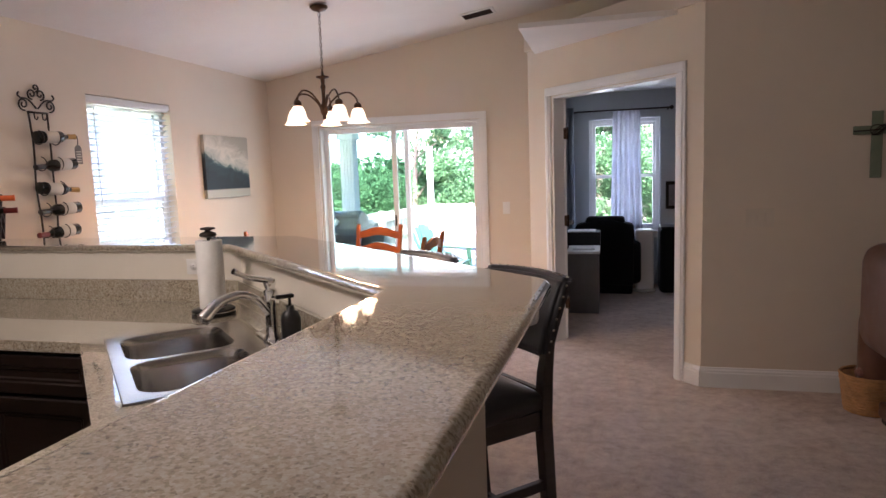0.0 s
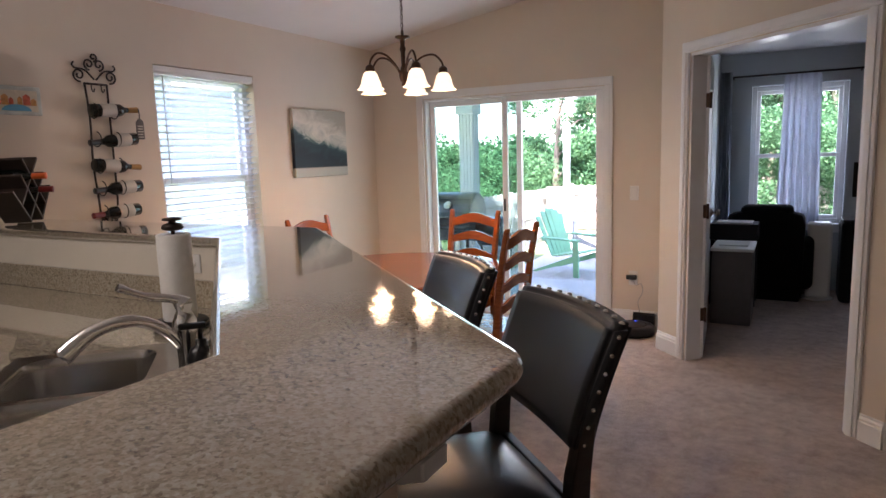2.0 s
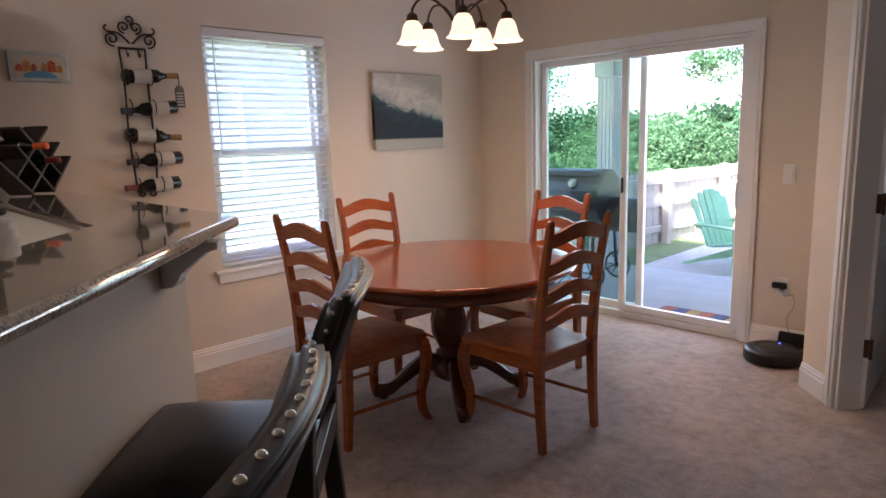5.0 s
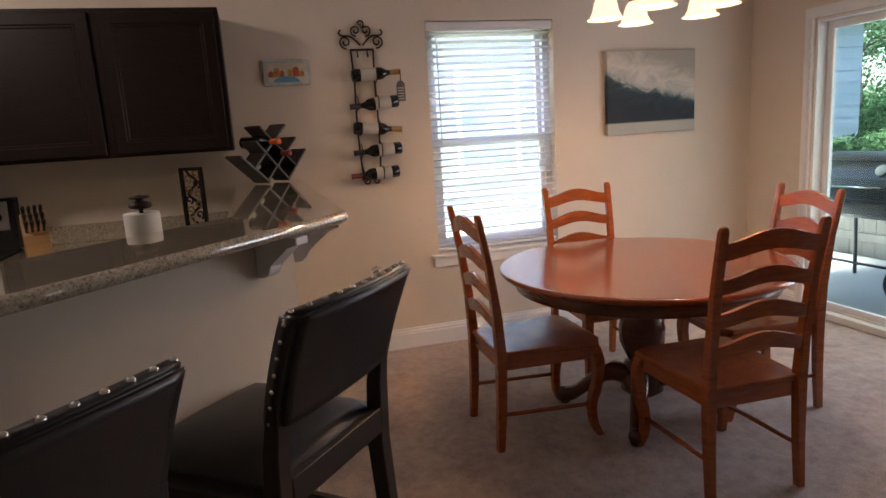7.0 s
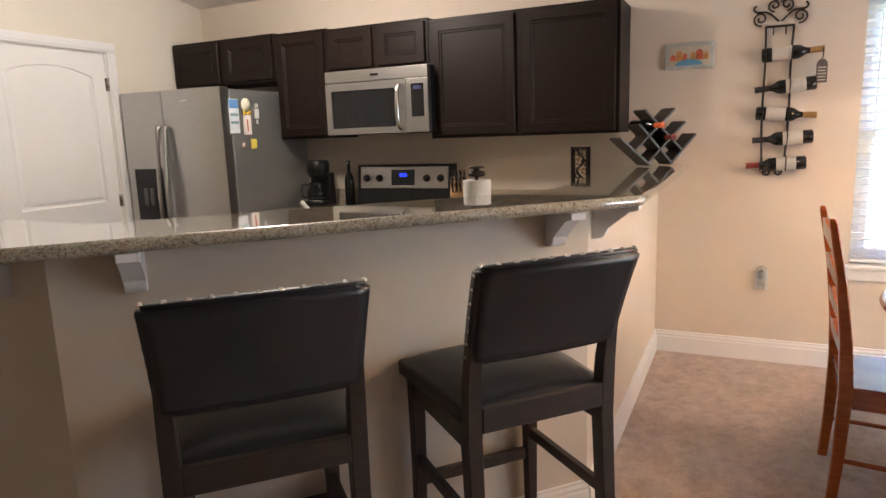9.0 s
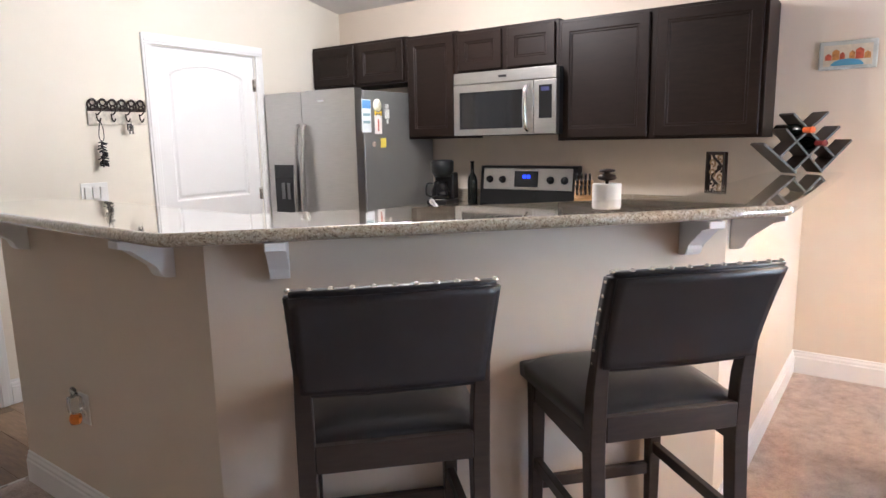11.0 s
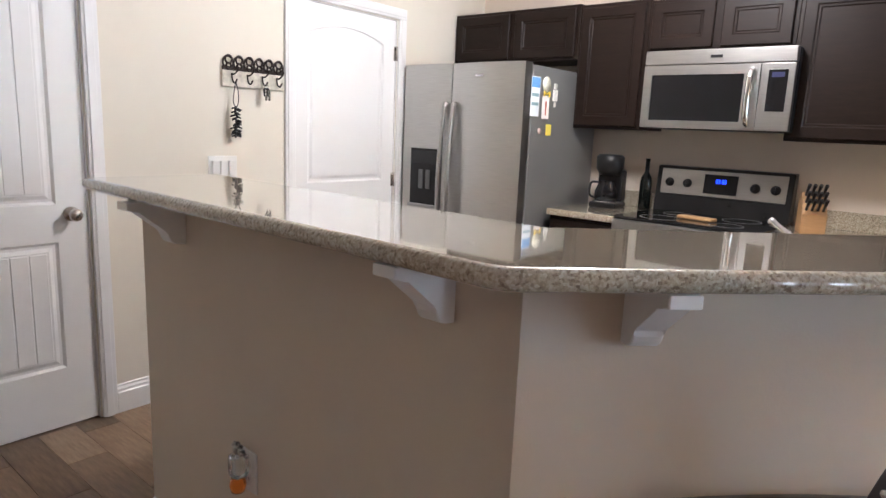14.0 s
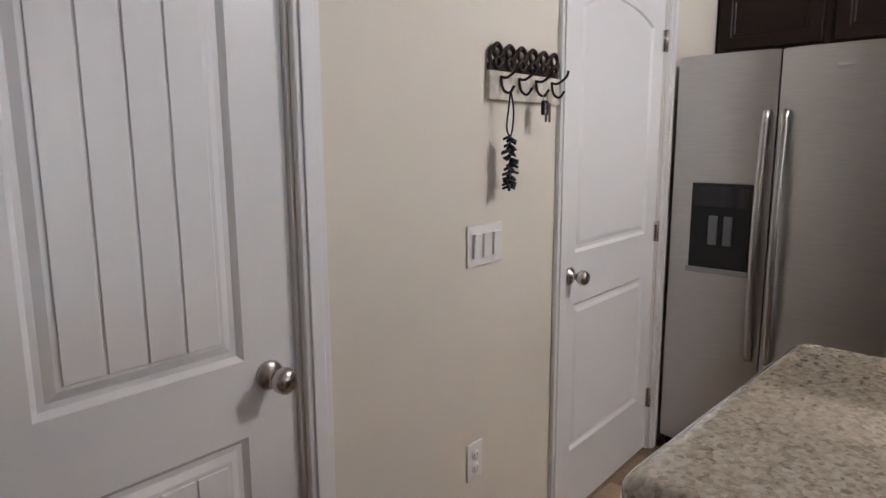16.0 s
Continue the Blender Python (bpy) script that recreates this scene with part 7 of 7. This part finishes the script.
def soap_dispenser():
    t = thing("soap_dispenser", "black pump soap dispenser by the sink", "soap dispenser")
    bm = B()
    lathe(bm, [(0, 0), (0.030, 0), (0.032, 0.006), (0.032, 0.09), (0.024, 0.11), (0.012, 0.116), (0.012, 0.13), (0, 0.131)], 22)
    part("bottle", bm, plastic_black, t)
    bm = B()
    tube(bm, [(0, 0, 0.13), (0, 0, 0.155)], 0.005, 8)
    box(bm, -0.045, -0.009, 0.155, 0.014, 0.009, 0.168, 0.004)
    part("pump", bm, plastic_black, t)
    t.matrix_basis = pose(-1.015, 1.855, CTR + 0.001, 0, 0, 45)


soap_dispenser()
bm = B()
box(bm, -0.10, -0.035, 0, 0.10, 0.035, 0.018, 0.006)
ob = tagged(part("spoon_rest", bm, wood("pale_wood", (0.38, 0.22, 0.09), (0.55, 0.36, 0.18), 0.5)), "small pale wooden board on the cooktop", "board")
ob.matrix_basis = pose(-2.98, 0.98, CTR + 0.0135, 0, 0, 80)


# ---------------------------------------------------------------- things on the floor
def robot_vacuum():
    t = thing("robot_vacuum", "round black robot vacuum docked at the wall", "robot vacuum")
    bm = B()
    lathe(bm, [(0, 0.006), (0.15, 0.006), (0.163, 0.012), (0.166, 0.03), (0.164, 0.066), (0.155, 0.075), (0.12, 0.079), (0, 0.080)], 44)
    part("body", bm, plastic_black, t)
    bm = B()
    lathe(bm, [(0.098, 0.0802), (0.100, 0.0815), (0.104, 0.0815), (0.106, 0.0802)], 40)
    part("ring", bm, black_glass, t)
    bm = B()
    lathe(bm, [(0, 0.0802), (0.008, 0.0802), (0.008, 0.0822), (0, 0.0825)], 12, (0, 0.10, 0))
    part("button", bm, glow("blue_button", (0.05, 0.1, 1.0), 0.3), t, "blue lit button")
    bm = B()
    lathe(bm, [(0, 0), (0.03, 0), (0.03, 0.0058), (0, 0.0058)], 14, (0.08, 0, 0))
    lathe(bm, [(0, 0), (0.03, 0), (0.03, 0.0058), (0, 0.0058)], 14, (-0.08, 0, 0))
    part("wheel", bm, plastic_black, t)
    t.matrix_basis = pose(-0.905, 5.88, 0)
    d = thing("charging_dock", "black charging dock of the robot vacuum", "dock")
    bm = B()
    prism(bm, [(0, 0), (-0.12, 0), (-0.12, 0.006), (-0.05, 0.012), (-0.035, 0.11), (-0.01, 0.125), (0, 0.12)], -0.085, 0.085, 0.002, m=Matrix(((0, 0, 1, 0), (1, 0, 0, 0), (0, 1, 0, 0), (0, 0, 0, 1))))
    part("housing", bm, plastic_black, d)
    d.matrix_basis = pose(-0.86, N - 0.02, 0)
    c = thing("power_cord", "thin cord from the outlet charger to the dock", "cord")
    bm = B()
    box(bm, -0.05, -0.035, -0.018, 0.03, 0, 0.018, 0.005)
    part("charger", bm, plastic_black, c, "black plug charger")
    bm = B()
    tube(bm, curve_pts([(0.0, -0.02, -0.017), (0.03, -0.03, -0.06), (0.07, -0.02, -0.05), (0.08, -0.02, -0.12), (0.045, -0.02, -0.2), (0.06, -0.02, -0.3), (0.02, -0.04, -0.405)]), 0.0028, 6)
    part("cable", bm, surface("grey_cable", (0.35, 0.33, 0.31), 0.5, bump=0), c)
    c.matrix_basis = pose(-0.955, N - 0.0105, 0.41)


robot_vacuum()


def recliner():
    t = thing("recliner", "rounded dark brown leather recliner", "armchair")
    brown = surface("brown_leather", (0.10, 0.045, 0.028), 0.4, scale=6, vary=0.25, bump=0.4, bump_scale=140)
    for nm, b in (("back", (0, 0.0, 0.42, 0.30, 0.78, 1.0)), ("seat", (0.25, 0.02, 0.12, 0.95, 0.76, 0.46)), ("base", (0.12, 0.05, 0.03, 0.92, 0.74, 0.1195))):
        bm = B()
        box(bm, *b, 0.10 if nm != "base" else 0.02, 5)
        part(nm, bm, brown, t, smooth=True)
    for y in (-0.16, 0.77):
        bm = B()
        box(bm, 0.06, y, 0.06, 0.95, y + 0.19, 0.62, 0.085, 5)
        part("armrest", bm, brown, t, smooth=True)
    for x in (0.14, 0.85):
        for y in (0.1, 0.68):
            bm = B()
            box(bm, x, y, 0, x + 0.05, y + 0.05, 0.0295)
            part("foot", bm, plastic_black, t)
    t.matrix_basis = pose(1.30, 3.15, 0, 0, 0, 0)


recliner()


def basket():
    t = thing("wicker_basket", "round wicker basket filled with dried pods on the carpet", "basket")
    wick = surface("wicker", (0.42, 0.22, 0.09), 0.7, scale=20, vary=0.3, bump=0.4, bump_scale=120)
    for k in range(14):
        bm = B()
        z = 0.012 + 0.016 * k
        r = 0.115 + 0.0022 * k
        ring = [((r + 0.003 * math.cos(12 * u + math.pi * k)) * math.cos(u), (r + 0.003 * math.cos(12 * u + math.pi * k)) * math.sin(u), z) for u in [2 * math.pi * i / 36 for i in range(37)]]
        tube(bm, ring, 0.009, 6)
        part("strand", bm, wick, t)
    bm = B()
    lathe(bm, [(0, 0.003), (0.11, 0.003), (0.135, 0.21), (0.125, 0.21), (0.10, 0.012), (0, 0.012)], 24)
    part("lining", bm, wick, t)
    rr = random.Random(5)
    pod = surface("dried_pods", (0.20, 0.10, 0.085), 0.8, scale=30, vary=0.4, bump=0.6)
    for k in range(22):
        bm = B()
        a, r = rr.uniform(0, 6.28), 0.095 * math.sqrt(rr.random())
        bmesh.ops.create_icosphere(bm, subdivisions=1, radius=rr.uniform(0.022, 0.034), matrix=pose(r * math.cos(a), r * math.sin(a), 0.20 + rr.uniform(0, 0.05), rr.uniform(0, 90), rr.uniform(0, 90), 0))
        part("pod", bm, pod, t)
    t.matrix_basis = pose(1.43, 4.05, 0)


basket()


def cross():
    t = thing("wall_cross", "pale green glass cross with wire wrapped at its middle", "cross")
    gl = surface("green_glass_cross", (0.20, 0.24, 0.17), 0.2, scale=8, vary=0.15, bump=0.1)
    bm = B()
    box(bm, -0.03, -0.014, 0, 0.03, -0.002, 0.39, 0.004)
    part("upright", bm, gl, t)
    bm = B()
    box(bm, -0.13, -0.027, 0.255, 0.13, -0.0145, 0.305, 0.004)
    part("arm", bm, gl, t)
    bm = B()
    for k in range(3):
        ring = [(0.035 * math.cos(u) + 0.01 * k - 0.01, -0.032, 0.28 + 0.03 * math.sin(u + k)) for u in [2 * math.pi * i / 14 for i in range(15)]]
        tube(bm, ring, 0.003, 5)
    tube(bm, [(-0.13, -0.031, 0.275), (0.13, -0.031, 0.285)], 0.004, 6)
    part("wire", bm, iron, t)
    t.matrix_basis = pose(1.52, 4.351, 1.33)


cross()


def ceiling_vent():
    t = thing("ceiling_vent", "square white ceiling vent, slats coloured dark for the shade in its slots", "vent")
    bm = B()
    for x0, y0, x1, y1 in ((-0.15, -0.10, -0.125, 0.10), (0.125, -0.10, 0.15, 0.10), (-0.125, -0.10, 0.125, -0.078), (-0.125, 0.078, 0.125, 0.10)):
        box(bm, x0, y0, -0.010, x1, y1, 0, 0.002, 1)
    part("frame", bm, plastic_white, t)
    # backing and slats are dark: the slots' shade is put into their colour
    bm = B()
    box(bm, -0.125, -0.078, -0.002, 0.125, 0.078, 0)
    part("backing", bm, plastic_black, t)
    for k in range(8):
        bm = B()
        box(bm, -0.125, -0.001, -0.008, 0.125, 0.001, 0.004)
        part("slat", bm, iron, t, m=pose(0, -0.068 + 0.0195 * k, -0.004, 40, 0, 0))
    t.matrix_basis = Matrix.Translation((-1.10, 5.66, ceil_z(-1.10) - 0.003)) @ Matrix.Rotation(-math.atan(0.158), 4, "Y")


ceiling_vent()


# ---------------------------------------------------------------- bedroom things
def curtain(x0, x1, z0, z1, y, label):
    t = thing("curtain", label, "curtain", "bedroom curtains")
    bm = B()
    n, k = 60, 8
    rows = []
    for j in range(k + 1):
        v = j / k
        row = []
        for i in range(n + 1):
            u = i / n
            w = 0.82 + 0.18 * v
            x = (x0 + x1) / 2 + (u - 0.5) * (x1 - x0) * w
            row.append(bm.verts.new((x, y + 0.035 * math.sin(u * 34 + 0.4 * math.sin(6 * v)) * (0.6 + 0.5 * v) + 0.008 * math.sin(u * 75), z1 + (z0 - z1) * v)))
        rows.append(row)
    for a, c in zip(rows, rows[1:]):
        for i in range(n):
            f = bm.faces.new((a[i], a[i + 1], c[i + 1], c[i]))
            f.smooth = True
    bmesh.ops.solidify(bm, geom=list(bm.faces), thickness=0.003)
    part("fabric", bm, surface("grey_curtain", (0.50, 0.52, 0.57), 0.85, scale=10, vary=0.1, bump=0.4, bump_scale=300, depth=0.001, spec=0.2), t, smooth=True)


curtain(0.02, 0.40, 0.66, 2.10, BN - 0.075, "grey curtain panel hanging before the bedroom window")
curtain(-0.515, -0.39, 0.35, 2.16, BN - 0.15, "grey curtain panel gathered at the bedroom corner")
t = thing("curtain_rod", "black curtain rod with ball ends on brackets", "curtain rod")
bm = B()
tube(bm, [(-0.42, BN - 0.075, 2.115), (0.70, BN - 0.075, 2.115)], 0.010, 10)
part("rod", bm, iron, t)
for x in (-0.40, 0.68):
    bm = B()
    tube(bm, [(x, BN - 0.002, 2.10), (x, BN - 0.06, 2.10), (x, BN - 0.075, 2.104)], 0.008, 8)
    part("bracket", bm, iron, t)
bm = B()
bmesh.ops.create_uvsphere(bm, u_segments=14, v_segments=8, radius=0.024, matrix=pose(0.72, BN - 0.075, 2.115))
part("ball_end", bm, iron, t)


def bedroom_things():
    t = thing("storage_cabinet", "low grey storage cabinet with white top", "cabinet")
    bm = B()
    box(bm, 0, 0, 0, 0.30, 0.5, 0.60, 0.005)
    part("body", bm, surface("grey_laminate", (0.16, 0.155, 0.16), 0.5, bump=0.1), t)
    bm = B()
    box(bm, -0.01, -0.01, 0.6005, 0.31, 0.51, 0.625, 0.004)
    part("top", bm, plastic_white, t)
    t.matrix_basis = pose(-0.40, 6.44, 0)
    ob = tagged(part("papers", box(B(), -0.36, 6.57, 0.6255, -0.14, 6.85, 0.637, 0.001, 1), paper), "white papers lying on the grey cabinet", "papers")
    t = thing("armchair", "black upholstered armchair in the bedroom", "armchair")
    cloth = surface("black_cloth", (0.008, 0.008, 0.009), 0.9, scale=8, vary=0.2, bump=0.4, spec=0.2)
    bm = B()
    top = [(0.31 + 0.33 * math.cos(a), 0.70 + 0.15 * max(0.0, math.sin(a)) ** 0.6 + 0.012 * math.sin(5 * a)) for a in [math.pi * k / 16 for k in range(17)]]
    prism(bm, [(-0.01, 0.1), (0.63, 0.1)] + top, 0.02, 0.26, 0.03, 3, m=Matrix(((1, 0, 0, 0), (0, 0, 1, 0), (0, 1, 0, 0), (0, 0, 0, 1))))
    part("backrest", bm, cloth, t, smooth=True)
    for x in (-0.095, 0.575):
        bm = B()
        box(bm, x, 0.10, 0.1, x + 0.14, 0.72, 0.60, 0.06, 4)
        part("armrest", bm, cloth, t, smooth=True)
    bm = B()
    box(bm, 0.10, 0.03, 0.78, 0.54, 0.24, 0.885, 0.05, 4)
    part("head_cushion", bm, cloth, t, smooth=True)
    for nm, b in (("seat", (0.02, 0.262, 0.1, 0.60, 0.55, 0.45)), ("base", (0.0, 0.02, 0.0, 0.62, 0.5, 0.0995))):
        bm = B()
        box(bm, *b, 0.09 if nm != "base" else 0.02, 4)
        part(nm, bm, cloth, t, smooth=True)
    t.matrix_basis = pose(-0.365, 7.48, 0, 0, 0, -3)
    t = thing("side_table", "small black side table with a drawer in the bedroom", "side table")
    bm = B()
    box(bm, 0, 0, 0.60, 0.40, 0.30, 0.745, 0.008)
    part("drawer_case", bm, plastic_black, t)
    for x in (0.01, 0.355):
        for y in (0.01, 0.255):
            bm = B()
            box(bm, x, y, 0, x + 0.035, y + 0.035, 0.5995, 0.003, 1)
            part("leg", bm, plastic_black, t)
    t.matrix_basis = pose(-0.49, 7.135, 0)
    tagged(part("papers", box(B(), -0.44, 7.17, 0.7455, -0.14, 7.40, 0.757, 0.001, 1), paper), "pale papers lying on the black side table", "papers")
    t = thing("air_purifier", "white tower air purifier below the window", "air purifier")
    bm = B()
    box(bm, -0.10, -0.10, 0.02, 0.10, 0.10, 0.72, 0.03, 3)
    part("tower", bm, plastic_white, t)
    bm = B()
    lathe(bm, [(0, 0), (0.13, 0), (0.13, 0.015), (0.10, 0.0195), (0, 0.0195)], 24)
    part("foot", bm, plastic_white, t)
    t.matrix_basis = pose(0.40, 7.72, 0)
    t = thing("hamper", "tall black fabric hamper in the bedroom", "hamper")
    bm = B()
    box(bm, 0.0, 0.0, 0.0, 0.36, 0.38, 0.74, 0.04, 3)
    part("bag", bm, cloth, t)
    bm = B()
    box(bm, 0.01, 0.01, 0.7405, 0.35, 0.37, 0.755, 0.004)
    part("lid", bm, plastic_black, t)
    t.matrix_basis = pose(0.56, 7.55, 0)
    t = thing("framed_photo", "dark framed landscape photo on the bedroom wall", "picture")
    bm = B()
    box(bm, 0, -0.025, 0, 0.24, -0.001, 0.33, 0.005)
    part("frame", bm, espresso, t)
    bm = B()
    box(bm, 0.035, -0.0275, 0.04, 0.205, -0.0255, 0.29)
    part("print", bm, surface("photo_print", (0.16, 0.14, 0.16), 0.4, scale=9, vary=0.6, bump=0), t)
    t.matrix_basis = pose(0.665, BN, 0.92)


bedroom_things()


# ---------------------------------------------------------------- plank tiles of the kitchen floor
tile_m, tt, tp = nodes_of("wood_look_tile")
ta = put_noise(tt, 3.0, 6, 0.7, (18, 2.5, 3))
oi = tt.nodes.new("ShaderNodeObjectInfo")
mixn = tt.nodes.new("ShaderNodeMix")
mixn.inputs[0].default_value = 0.45
tt.links.new(ta.outputs["Fac"], mixn.inputs[2])
tt.links.new(oi.outputs["Random"], mixn.inputs[3])
tr = ramp(tt, mixn.outputs[0], [(0.25, (0.085, 0.05, 0.026)), (0.5, (0.21, 0.135, 0.078)), (0.75, (0.38, 0.28, 0.185))])
tt.links.new(tr.outputs[0], tp.inputs["Base Color"])
tp.inputs["Roughness"].default_value = 0.35
put_bump(tt, tp, ta.outputs["Fac"], 0.1, 0.001)
plank_mesh = {}
PW = 0.15
col = 0
x = -2.7
while x < 1.9:
    y = S - 0.10 - (0.37 * col) % 0.6
    lim = 1.75 if x < -0.95 else 0.2
    while y < lim - 0.01:
        y0, y1 = max(y, S + 0.042 * (x + 1.0) + 0.002), min(y + 0.6, lim)
        if y1 - y0 > 0.03:
            key = round(y1 - y0, 3)
            if key not in plank_mesh:
                bm = B()
                box(bm, 0.001, 0.001, -0.009, PW - 0.001, y1 - y0 - 0.001, -0.0005, 0.0008, 1)
                ob = part("plank", bm, tile_m, kitchen_floor)
                plank_mesh[key] = ob.data
            else:
                ob = new("plank", plank_mesh[key])
                ob.parent = kitchen_floor
            ob.location = (x, y0, 0)
        y += 0.6
    x += PW
    col += 1
bm = B()
box(bm, -0.34, 0.192, -0.009, EAST, 0.208, 0.004, 0.003)
structure("trim_threshold", bm, nickel, "slim metal strip between carpet and tile", "threshold")
